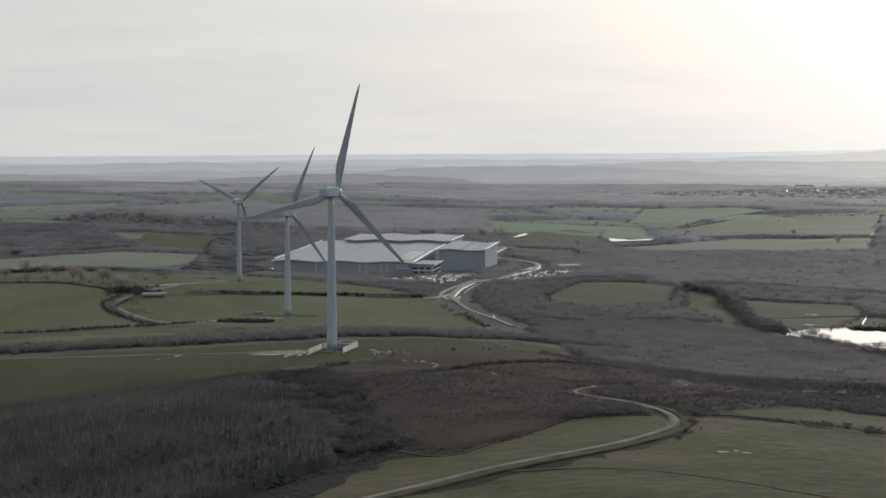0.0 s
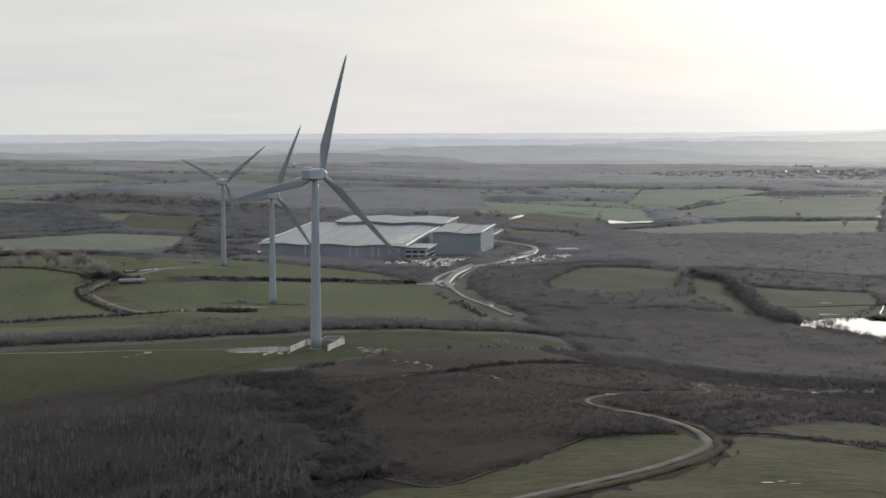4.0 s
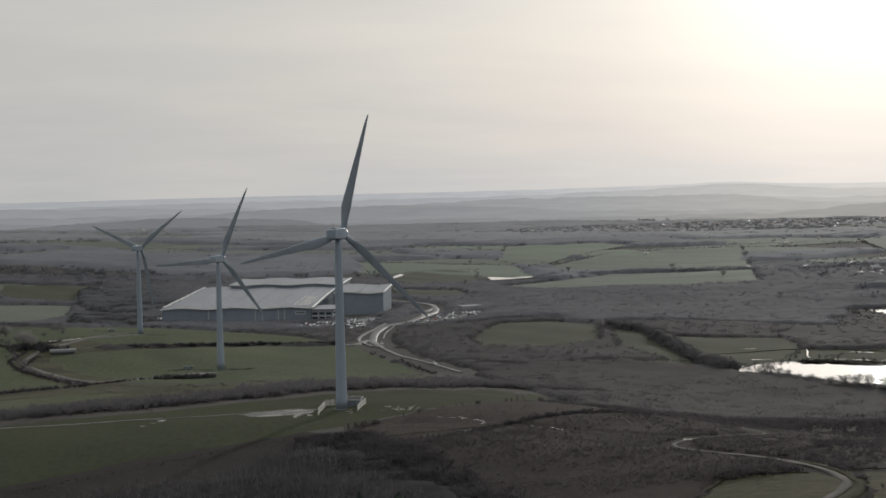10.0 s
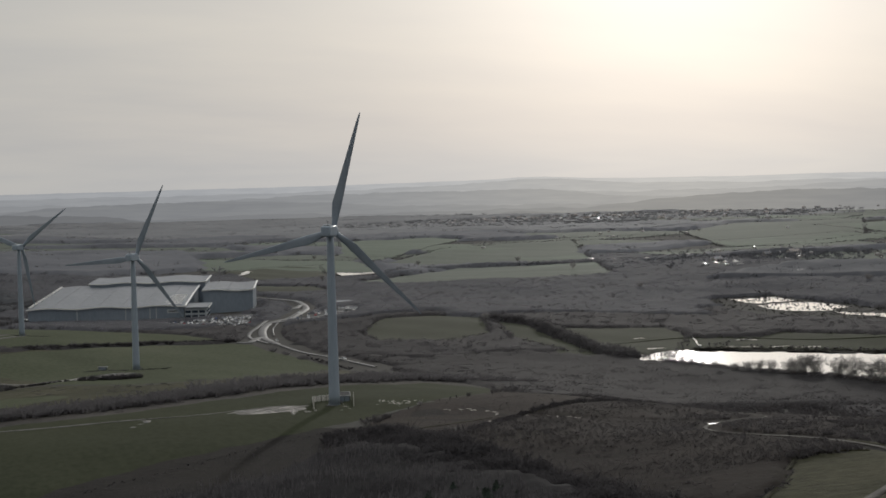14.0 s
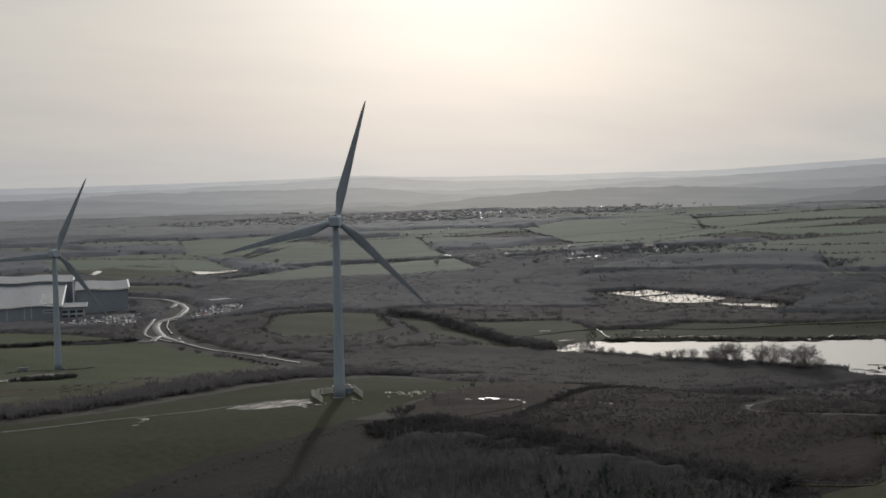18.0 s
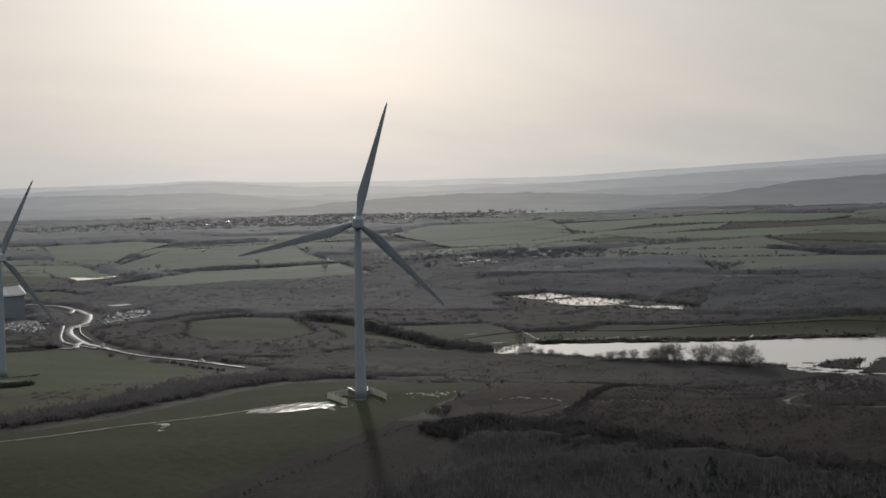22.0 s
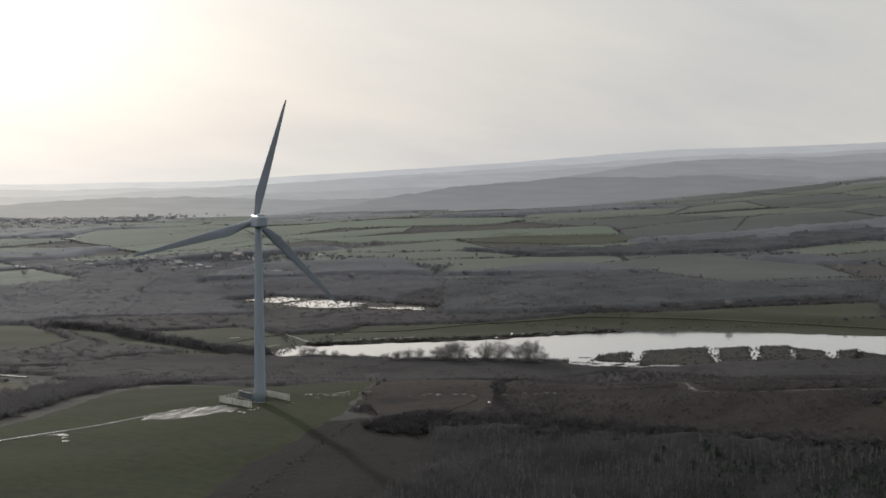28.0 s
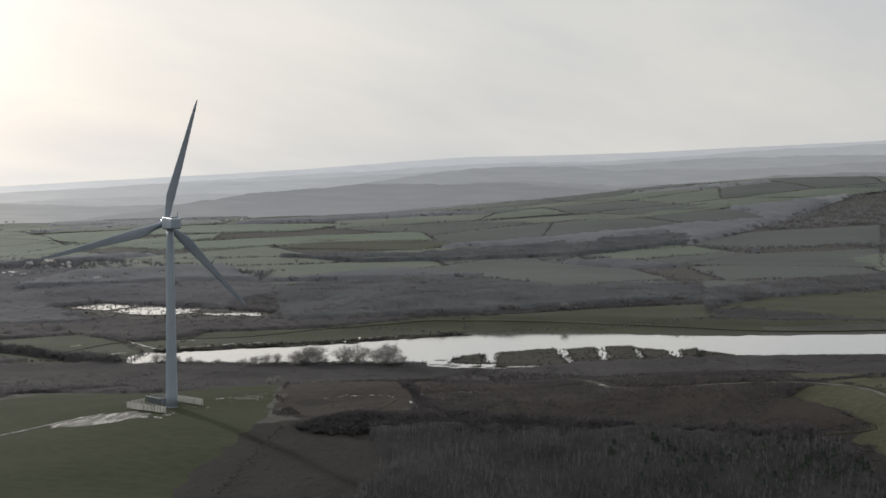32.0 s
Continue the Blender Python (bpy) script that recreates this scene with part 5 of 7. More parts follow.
def bush_proto(seed, stems=9, spread=0.85, width=0.075, up=0.45):
    """A leafless shrub: thin blades fanning from the foot, each with two side twigs; unit height."""
    r = np.random.default_rng(seed)
    V, T = [], []

    def blade(a, b, w):
        d = b - a
        s = np.cross(d, r.normal(size=3))
        s = s / (np.linalg.norm(s) + 1e-9) * w
        n = len(V)
        V.extend([a - s, a + s, b])
        T.append((n, n + 1, n + 2))

    for k in range(stems):
        az = r.uniform(0, 2 * math.pi)
        rad = spread * math.sqrt(r.uniform(0.02, 1)) * 0.6
        tip = np.array([rad * math.cos(az), rad * math.sin(az), up + (1 - up) * r.uniform(0.3, 1) * (1 - 0.45 * (rad / 0.6) ** 2)])
        foot = np.array([tip[0] * 0.25, tip[1] * 0.25, -0.08])
        blade(foot, tip, width)
        for j in range(2):
            a = foot + (tip - foot) * r.uniform(0.3, 0.7)
            b = a + np.array([r.normal() * 0.22, r.normal() * 0.22, r.uniform(0.1, 0.32)])
            blade(a, b, width * 0.8)
    return np.array(V), np.array(T)


def conifer_proto(seed):
    """A young conifer: whorls of drooping needle sprays round a short stem; unit height."""
    r = np.random.default_rng(seed)
    V, T = [], []
    for k in range(54):
        z = 0.06 + 0.86 * k / 45
        rad = 0.30 * max(0.0, 1 - z) ** 0.8 * r.uniform(0.7, 1.25) + 0.02
        az = 2.4 * k + r.uniform(-0.4, 0.4)
        c, s = math.cos(az), math.sin(az)
        w = 0.05 + 0.10 * (1 - z)
        n = len(V)
        V += [(0.02 * c, 0.02 * s, z + 0.10), (rad * c - w * s, rad * s + w * c, z - 0.03 * r.random()), (rad * c + w * s, rad * s - w * c, z - 0.03 * r.random()), (1.25 * rad * c, 1.25 * rad * s, z - 0.07)]
        T += [(n, n + 1, n + 2), (n + 1, n + 3, n + 2)]
    return np.array(V), np.array(T)


def birch_proto(seed):
    """A young birch: one thin upright stem with many fine ascending twigs; unit height."""
    r = np.random.default_rng(seed)
    V, T = [], []
    for k in range(15):
        z0 = 0.0 if k == 0 else r.uniform(0.10, 0.78)
        ln = 1.04 if k == 0 else r.uniform(0.16, 0.34) * (1.15 - 0.6 * z0)
        az = r.uniform(0, 2 * math.pi)
        out = 0.0 if k == 0 else ln * r.uniform(0.25, 0.55)
        w = 0.016 if k == 0 else 0.014
        s = r.uniform(0, math.pi)
        n = len(V)
        V += [(-w * math.cos(s), -w * math.sin(s), z0 - 0.03), (w * math.cos(s), w * math.sin(s), z0 - 0.03), (out * math.cos(az), out * math.sin(az), z0 + ln * (1 if k == 0 else 0.85))]
        T.append((n, n + 1, n + 2))
    return np.array(V), np.array(T)


BUSHES = [bush_proto(k, 10, 0.9, 0.058, 0.45) for k in range(8)]
WOODS = [bush_proto(80 + k, 10, 1.05, 0.045, 0.55) for k in range(8)]
FINE_WOODS = [bush_proto(80 + k, 15, 1.1, 0.030, 0.5) for k in range(8)]
FAR_BUSHES = [bush_proto(100 + k, 4, 1.0, 0.07, 0.5) for k in range(8)]
FAR_CROWNS = [bush_proto(140 + k, 8, 1.05, 0.055, 0.5) for k in range(8)]
BIRCHES = [birch_proto(60 + k) for k in range(6)]
SAPLINGS = [bush_proto(20 + k, 7, 0.32, 0.035, 0.35) for k in range(5)]
CONIFERS = [conifer_proto(40 + k) for k in range(3)]


def stuff(name, protos_, xy, height, width, material, label, category, sink=0.0, z=None):
    """Many plants joined into one mesh."""
    xy = np.asarray(xy, float)
    n = len(xy)
    if not n:
        return None
    zz = land(xy[:, 0], xy[:, 1]) if z is None else np.full(n, z)
    which = rng.integers(0, len(protos_), n)
    ang = rng.uniform(0, 2 * math.pi, n)
    VV, TT, off_ = [], [], 0
    for k, (v, t) in enumerate(protos_):
        i = np.where(which == k)[0]
        if not len(i):
            continue
        c, s = np.cos(ang[i])[:, None], np.sin(ang[i])[:, None]
        w, h = width[i][:, None], height[i][:, None]
        x = (v[None, :, 0] * c - v[None, :, 1] * s) * w + xy[i, 0:1]
        y = (v[None, :, 0] * s + v[None, :, 1] * c) * w + xy[i, 1:2]
        z_ = v[None, :, 2] * h + zz[i][:, None] - sink
        VV.append(np.stack([x, y, z_], -1).reshape(-1, 3))
        TT.append((t[None] + (np.arange(len(i)) * len(v))[:, None, None]).reshape(-1, 3) + off_)
        off_ += len(i) * len(v)
    return tagged(new(name, raw_mesh(name, np.concatenate(VV), np.concatenate(TT), material)), label, category, "", "stuff")


ALL_FIELDS = [FIELD_TURBINE, FIELD_MIDDLE, FIELD_THIRD, GREEN_SOUTH, GREEN_SOUTH_EAST, GREEN_EAST] + [p for p, _ in FIELDS]
LANES = [(ROAD, 13.0), ([(84, 470), (77, 458), (69, 441), (62, 444)], 9.0), (TRACK, 4), (FARM_TRACK, 4), (TRICKLE, 2.2)]
FOOT = [tuple((W0 + WU * u + WV * v).xy) for u, v in ((-138, -6), (24, -6), (58, 60), (58, 148), (12, 222), (-102, 222), (-138, 100))]


def free(x, y, more=()):
    ok = np.ones(len(x), bool)
    for p in ALL_FIELDS + [LAKE, POND_FAR, POND_STRIP, POND_SMALL, LOT_A, LOT_B, FOOT] + list(more):
        ok &= ~in_poly(x, y, p)
    for line, d in LANES:
        ok &= seg_dist(x, y, line) > d
    ok &= seg_dist(x, y, POND_STRIP, True) > 24
    ok &= ~((seg_dist(x, y, LAKE, True) < 55) & (0.69 * x + 0.72 * y > 372))
    for bx, by in (BASE_1, BASE_2, BASE_3):
        ok &= np.hypot(x - bx, y - by) > 14
    return ok


def scatter(n, x0, x1, y0, y1, more=(), keep=None):
    x, y = rng.uniform(x0, x1, n), rng.uniform(y0, y1, n)
    ok = free(x, y, more)
    if keep is not None:
        ok &= keep(x, y)
    return np.column_stack([x[ok], y[ok]])


def lumps(x, y, s):
    return 0.5 + 0.5 * np.sin(x / s + 1.7 * np.sin(y / s * 0.8)) * np.sin(y / s * 1.2 + 1.3 * np.sin(x / s * 0.7))


def canopy(name, x0, x1, y0, y1, step, inside, height, material, label, category="undergrowth", seed=0):
    """The close tangle under and between bare trees: a lumpy quilt that falls to the ground at the wood's edge."""
    r = np.random.default_rng(300 + seed)
    cx_, cy_ = np.meshgrid(np.arange(x0, x1, step), np.arange(y0, y1, step))
    cx_, cy_ = cx_ + r.uniform(-0.3, 0.3, cx_.shape) * step, cy_ + r.uniform(-0.3, 0.3, cy_.shape) * step
    m_in = inside(cx_.ravel(), cy_.ravel()).reshape(cx_.shape)
    m_in[0, :] = m_in[-1, :] = m_in[:, 0] = m_in[:, -1] = False
    flat_in = m_in.ravel()
    cz_ = land(cx_, cy_) + np.where(m_in, height(cx_, cy_) * r.uniform(0.84, 1.1, cx_.shape), -0.5)
    k_ = np.arange(cx_.size).reshape(cx_.shape)
    qd = np.stack([k_[:-1, :-1], k_[:-1, 1:], k_[1:, 1:], k_[1:, :-1]], -1).reshape(-1, 4)
    qd = qd[flat_in[qd].any(1)]
    used, back = np.unique(qd, return_inverse=True)
    qd = back.reshape(-1, 4)
    me = raw_mesh(name, np.stack([cx_, cy_, cz_], -1).reshape(-1, 3)[used], np.concatenate([qd[:, [0, 1, 2]], qd[:, [0, 2, 3]]]), material)
    me.shade_smooth()
    return tagged(new(name, me), label, category, "", "stuff")


def in_valley(x, y):
    side = ((x < 110) & (y < 335)) | ((x < -90) & (y < 520))
    return free(x, y, (HEATH_EAST, HEATH_CREST)) & ~side


def back_valley(x, y):
    """The half of the valley woods behind the road bend, greyed in colour for haze."""
    return y + 0.25 * x + 70 * lumps(x, y, 45) > 600


UNDER = lambda x, y: 1.1 + 0.9 * lumps(x, y, 37) + 0.35 * lumps(x, y, 11)
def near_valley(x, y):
    """The slope close under the hill, given a darker copy of the valley colours."""
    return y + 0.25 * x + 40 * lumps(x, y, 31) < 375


canopy("undergrowth", -300, 700, 66, 420, 5.5, lambda x, y: in_valley(x, y) & near_valley(x, y), UNDER, M_CANOPY_NEAR, "dark brown tangle under the hill", seed=20)
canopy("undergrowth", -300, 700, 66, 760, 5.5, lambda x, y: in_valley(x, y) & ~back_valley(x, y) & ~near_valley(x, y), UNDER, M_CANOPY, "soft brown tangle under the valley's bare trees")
canopy("undergrowth", -300, 700, 340, 1150, 6.0, lambda x, y: in_valley(x, y) & back_valley(x, y), lambda x, y: 1.6 * UNDER(x, y), M_CANOPY_GREY, "soft tangle behind the road, haze greying its colour", seed=14)
DARK_WOODS = ([(-420, 1150), (-352, 1134), (-275, 1118), (-205, 968), (-196, 945), (-225, 915), (-294, 868), (-440, 900)], [(-126, 1010), (-98, 1020), (-52, 990), (-22, 885), (-70, 800), (-112, 812), (-124, 890)], [(-122, 760), (-80, 780), (-52, 700), (-72, 640), (-118, 600)], [(258, 494), (277, 436), (257, 322), (259, 268), (246, 260), (248, 302), (269, 446), (256, 482)],
              [(996, 716), (1090, 600), (1210, 545), (1330, 490), (1500, 405), (1420, 355), (1230, 400), (1130, 450), (985, 590)])
for k, poly in enumerate(DARK_WOODS):
    xs_, ys_ = [q5[0] for q5 in poly], [q5[1] for q5 in poly]
    belt_under, belt_top = (M_CANOPY_NEAR, M_TWIG_NEAR) if max(ys_) < 500 else (M_CANOPY_DARK, M_THICKET)
    canopy("wood", min(xs_) - 8, max(xs_) + 8, min(ys_) - 8, max(ys_) + 8, 5.0, lambda x, y: in_poly(x, y, poly), lambda x, y: 3.6 + 2.2 * lumps(x, y, 13), belt_under, "dense dark winter wood on the slope", "woodland", k + 1)
    p = np.column_stack([rng.uniform(min(xs_), max(xs_), 1100), rng.uniform(min(ys_), max(ys_), 1100)])
    p = p[in_poly(p[:, 0], p[:, 1], poly)]
    h = rng.uniform(5.0, 8.0, len(p))
    stuff("wood_crowns", FINE_WOODS, p, h, h * rng.uniform(0.9, 1.3, len(p)), belt_top, "bare dark crowns above the close wood", "woodland")
# valley woods and scrub between the hill, the road and the lake
p = scatter(26000, -300, 700, 60, 1150, (HEATH_EAST, HEATH_CREST))
open_side = ((p[:, 0] < 110) & (p[:, 1] < 335)) | ((p[:, 0] < -90) & (p[:, 1] < 520))
p = p[~open_side | (rng.random(len(p)) < 0.22)]
open_side = ((p[:, 0] < 110) & (p[:, 1] < 335)) | ((p[:, 0] < -90) & (p[:, 1] < 520))
h = 1.8 + 2.4 * lumps(p[:, 0], p[:, 1], 37) * rng.uniform(0.6, 1.1, len(p))
h = np.where(open_side, 0.35, 1.0) * h
wide = 3.2 + h * rng.uniform(0.9, 1.4, len(p))
near = near_valley(p[:, 0], p[:, 1])
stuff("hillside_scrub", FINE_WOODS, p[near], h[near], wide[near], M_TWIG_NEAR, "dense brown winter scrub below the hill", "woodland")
back = back_valley(p[:, 0], p[:, 1]) & ~near
front = ~back & ~near
stuff("valley_scrub", FINE_WOODS, p[front], h[front], wide[front], M_TWIG, "dense bare brown winter woodland and scrub", "woodland")
tt = rng.random(len(p)) < 0.3
stuff("valley_trees", FINE_WOODS, p[tt & ~near], rng.uniform(3.4, 5.2, (tt & ~near).sum()), rng.uniform(4.0, 7.0, (tt & ~near).sum()), M_TWIG, "taller bare trees standing out of the valley wood", "woodland")
stuff("valley_wood", FINE_WOODS, p[back], 1.5 * h[back], wide[back], M_TWIG_GREY, "dense bare woodland with haze put into its grey", "woodland")
FAR_WOOD = [(768, 113), (977, 96), (1199, 30), (1017, -10), (819, 48), (684, 72)]
p = np.column_stack([rng.uniform(670, 1200, 2600), rng.uniform(-20, 120, 2600)])
p = p[in_poly(p[:, 0], p[:, 1], FAR_WOOD)]
h = rng.uniform(3.5, 7.0, len(p))
canopy("undergrowth", 660, 1215, -30, 130, 6, lambda x, y: in_poly(x, y, FAR_WOOD), lambda x, y: 2.6 + 1.6 * lumps(x, y, 17), M_CANOPY_DARK, "soft tangle under the far shore's wood", seed=11)
stuff("far_shore_wood", FINE_WOODS, p, h, h * rng.uniform(1.5, 2.2, len(p)), M_TWIG, "long strip of bare wood behind the water", "woodland")
p = np.column_stack([rng.uniform(450, 1150, 9000), rng.uniform(-100, 520, 9000)])
p = p[in_poly(p[:, 0], p[:, 1], WOOD_EAST)]
h = rng.uniform(3.5, 7.0, len(p))
canopy("undergrowth", 445, 880, 70, 480, 6, lambda x, y: in_poly(x, y, WOOD_EAST), lambda x, y: 2.8 + 1.8 * lumps(x, y, 19), M_CANOPY_DARK, "soft tangle under the wood beyond the lake", seed=12)
stuff("east_wood", FINE_WOODS, p, h, h * rng.uniform(1.5, 2.2, len(p)), M_TWIG, "long band of bare woodland beyond the lake", "woodland")
p = np.concatenate([scatter(9000, 290, 700, -260, 70)])
h = rng.uniform(0.6, 1.8, len(p))
canopy("undergrowth", 240, 700, -260, 105, 5, lambda x, y: free(x, y), lambda x, y: 0.5 + 0.7 * lumps(x, y, 15), M_CANOPY, "low brown tangle on the lake's margin", seed=17)
stuff("marsh_scrub", WOODS, p, h, 2.5 + h * rng.uniform(1.0, 1.6, len(p)), M_TWIG_RED, "low brown scrub on the lake's margin", "scrub")
p = np.column_stack([rng.uniform(455, 545, 2600), rng.uniform(360, 565, 2600)])
p = p[(seg_dist(p[:, 0], p[:, 1], POND_FAR, True) < 9) | (rng.random(len(p)) < 0.35)]
h = rng.uniform(0.4, 1.2, len(p))
stuff("pond_reeds", BUSHES, p, h, h * 2.2, M_REED, "ragged dead reeds round the flooded pond", "reeds", z=WATER_Z)
# belt of bare trees below the crest
belt = smooth_line([(-260, 182), (-121, 98), (-78, 84), (-39, 93), (3, 120), (62, 162), (96, 182), (140, 160)], 3.0)
bp_ = np.array(belt)[rng.integers(0, len(belt), 4200)] + (np.abs(rng.normal(size=(4200, 1))) * 13 - 9) * np.array([[-0.35, 0.94]]) + rng.normal(size=(4200, 2)) * 2
h = rng.uniform(3.2, 6.5, len(bp_))
stuff("tree_belt", WOODS + BIRCHES, bp_, h * 0.68, h * rng.uniform(0.9, 1.3, len(bp_)), M_TWIG, "close belt of bare trees below the crest", "woodland")
# heath on the hill's east flank
p = scatter(8000, 0, 330, -210, 90, (HEATH_CREST,))
h = (0.5 + 1.6 * lumps(p[:, 0], p[:, 1], 23)) * rng.uniform(0.5, 1.2, len(p)) + np.clip((p[:, 0] - 110) / 60, 0, 1.6)
stuff("heath_scrub", SAPLINGS + BUSHES, p, h, h * rng.uniform(0.8, 1.4, len(p)), M_TWIG_RED, "thin russet birch scrub over brown heath", "scrub")
p = scatter(11000, 85, 330, -200, 60)
h = (0.5 + 1.3 * lumps(p[:, 0], p[:, 1], 19)) * rng.uniform(0.6, 1.3, len(p))
stuff("heath_thicket", WOODS, p, h, 2.0 + h, M_TWIG_RED, "close low brown scrub on the falling heath", "scrub")
p = scatter(16000, -6, 92, -184, -40, (HEATH_CREST,))
h = (0.5 + 1.3 * lumps(p[:, 0], p[:, 1], 19)) * rng.uniform(0.6, 1.3, len(p))
canopy("undergrowth", -8, 196, -214, -6, 3, lambda x, y: in_poly(x, y, HEATH_EAST) & free(x, y), lambda x, y: 0.2 + 0.5 * lumps(x, y, 19) + 0.2 * lumps(x, y, 7), M_HEATHER, "low heather and bramble between the birch scrub", seed=18)
stuff("birch_scrub", BIRCHES + SAPLINGS, p, h, h * rng.uniform(1.3, 2.0, len(p)), M_TWIG_RED, "soft brown birch scrub covering the heath", "scrub")
p = np.concatenate([scatter(3500, -10, 62, -222, -178), scatter(2500, -40, 20, -262, -196)])
h = rng.uniform(0.2, 0.5, len(p)) * np.where(rng.random(len(p)) < 0.05, 2.5, 1.0)
stuff("dead_grass", BUSHES, p, h, h * 2.6, M_TWIG_RED, "tufts of dead brown grass by the wood", "grass")
p = scatter(6000, -10, 110, -90, 60, ())
p = p[in_poly(p[:, 0], p[:, 1], HEATH_CREST)]
h = rng.uniform(0.12, 0.3, len(p)) * np.where(rng.random(len(p)) < 0.02, 2.2, 1.0)
stuff("tussocks", BUSHES, p, h, h * 2.2, M_TWIG_RED, "low dry grass tussocks on the crest", "grass")
# plantation on the south-west slope
DARK_HEDGE = [(-24, -74), (-16, -62), (-5, -66), (4, -100), (7, -140), (10, -170), (14, -196), (8, -206), (-1, -194), (-8, -160), (-15, -125), (-20, -90)]
WOOD_WEST = [(-260, -110), (-140, -122), (-90, -128), (-50, -116), (-20, -88), (-8, -104), (-2, -140), (4, -180), (-2, -215), (-24, -232), (-120, -262), (-260, -240)]
row = np.arange(-262, -78, 1.7)
px_, py_ = np.meshgrid(np.arange(-262, 12, 0.95), row)
px_, py_ = (px_ + rng.normal(size=px_.shape) * 0.45).ravel(), (py_ + 0.22 * px_ * 0 + rng.normal(size=py_.shape) * 0.4).ravel()
ok = in_poly(px_, py_, WOOD_WEST) & ~in_poly(px_, py_, DARK_HEDGE) & free(px_, py_) & (rng.random(len(px_)) < 0.30 + 0.6 * lumps(px_ - 20, py_, 12))
p = np.column_stack([px_[ok], py_[ok]])
tall = rng.uniform(3.4, 6.2, len(p)) * (0.75 + 0.45 * lumps(p[:, 0], p[:, 1], 15))
CONIFER_SPOTS = ((-18, -216, 9), (-22, -182, 9), (-15, -172, 7), (-58, -206, 7), (-30, -207, 6), (-16, -195, 5), (-5, -198, 5), (-20, -226, 8), (-4, -226, 5), (-40, -190, 6), (-75, -215, 8), (-100, -205, 7), (-52, -232, 7), (-84, -238, 8), (-9, -214, 5))
near = np.max([np.exp(-((p[:, 0] - a) ** 2 + (p[:, 1] - b_) ** 2) / (s_ * s_)) for a, b_, s_ in CONIFER_SPOTS], axis=0)
dark = rng.random(len(p)) < 0.5 * near + 0.01 * (p[:, 1] < -150)
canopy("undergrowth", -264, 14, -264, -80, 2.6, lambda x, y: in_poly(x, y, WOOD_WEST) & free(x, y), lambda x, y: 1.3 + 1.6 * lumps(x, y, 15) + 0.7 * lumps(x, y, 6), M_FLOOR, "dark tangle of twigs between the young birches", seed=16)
stuff("birch_plantation", BIRCHES, p[~dark], tall[~dark], tall[~dark] * 1.0, M_BIRCH, "close-set young birches, leafless and grey-brown", "plantation")
stuff("conifers", CONIFERS, p[dark], tall[dark] * 0.58, tall[dark] * 1.15, M_EVERGREEN, "dark young conifers among the birches", "conifer")
p = scatter(9000, -260, 10, -262, -60, keep=lambda x, y: in_poly(x, y, HEATH_WEST) & ~in_poly(x, y, WOOD_WEST))
h = rng.uniform(0.12, 0.32, len(p)) * np.where(rng.random(len(p)) < 0.03, 2.2, 1.0)
stuff("bracken", BUSHES, p, h, h * 2.6, M_BIRCH, "low brown bracken and bramble", "bracken")
p = scatter(4200, -25, 18, -210, -55, keep=lambda x, y: in_poly(x, y, DARK_HEDGE))
p = p + rng.normal(size=p.shape) * 2.2
h = rng.uniform(1.4, 4.2, len(p)) * np.clip((-46 - p[:, 1]) / 30, 0.4, 1.0) * (0.7 + 0.5 * lumps(p[:, 0], p[:, 1], 7))
stuff("blackthorn_thicket", BUSHES, p, h, 0.6 + h * 1.3, M_THICKET, "dark tangled blackthorn thicket down the slope", "thicket")


def hedge_line(name, pts, material, spacing, height, label, spread=0.8, closed=False):
    pts = list(pts) + ([pts[0]] if closed else [])
    out = []
    for (x1, y1), (x2, y2) in zip(pts, pts[1:]):
        m = max(1, int(math.hypot(x2 - x1, y2 - y1) / spacing))
        for k in range(m):
            t = (k + rng.random()) / m
            out.append((x1 + (x2 - x1) * t + rng.normal() * spread, y1 + (y2 - y1) * t + rng.normal() * spread))
    out = np.array(out)
    out = out[seg_dist(out[:, 0], out[:, 1], POND_STRIP, True) > 24]
    h_ = height * rng.uniform(0.55, 1.3, len(out))
    return stuff(name, FAR_BUSHES if "row" in name else BUSHES, out, h_, h_ * rng.uniform(1.0, 1.6, len(out)), material, label, "hedge")


hedge_line("hedge", [(-80, 401), (7, 455), (62, 453)], M_THICKET, 0.45, 3.3, "long clipped hawthorn hedge between pastures")
hedge_line("hedge", [(0, -106), (20, -83), (42, -65), (75, -40), (100, -42)], M_THICKET, 0.4, 1.5, "dark ditch-side scrub across the heath", 0.7)
hedge_line("hedge", [(14, -204), (24, -216), (33, -210), (43.5, -199), (56, -185.5), (63, -179.5), (78, -184)], M_THICKET, 0.5, 0.4, "low dark hedge round the heath", 0.3)
hedge_line("hedge", [(87, -175), (88, -180), (99, -180.5), (107.5, -184), (117.3, -192.5), (131, -200), (180, -222)], M_THICKET, 0.5, 0.4, "low dark hedge beside rough pasture", 0.3)
hedge_line("hedge", [(37, -234), (55, -235.7), (67.4, -239), (77, -244), (87, -250), (94.5, -255), (140, -272)], M_THICKET, 0.6, 0.3, "thin dark ditch line through the pasture", 0.3)
hedge_line("hedge", [(-97, -96), (-74, -84), (-51, -74), (-20, -58)], M_THICKET, 1.5, 0.6, "ragged field edge of bramble", 0.8)
hedge_line("hedge", [(-124, 356), (-128, 300), (-92, 216), (-160, 206)], M_THICKET, 1.4, 1.8, "bare hedge along the farm track")
hedge_line("hedge", [(88, 274), (80, 350)], M_THICKET, 1.0, 1.5, "overgrown hedge above the road", 1.5)
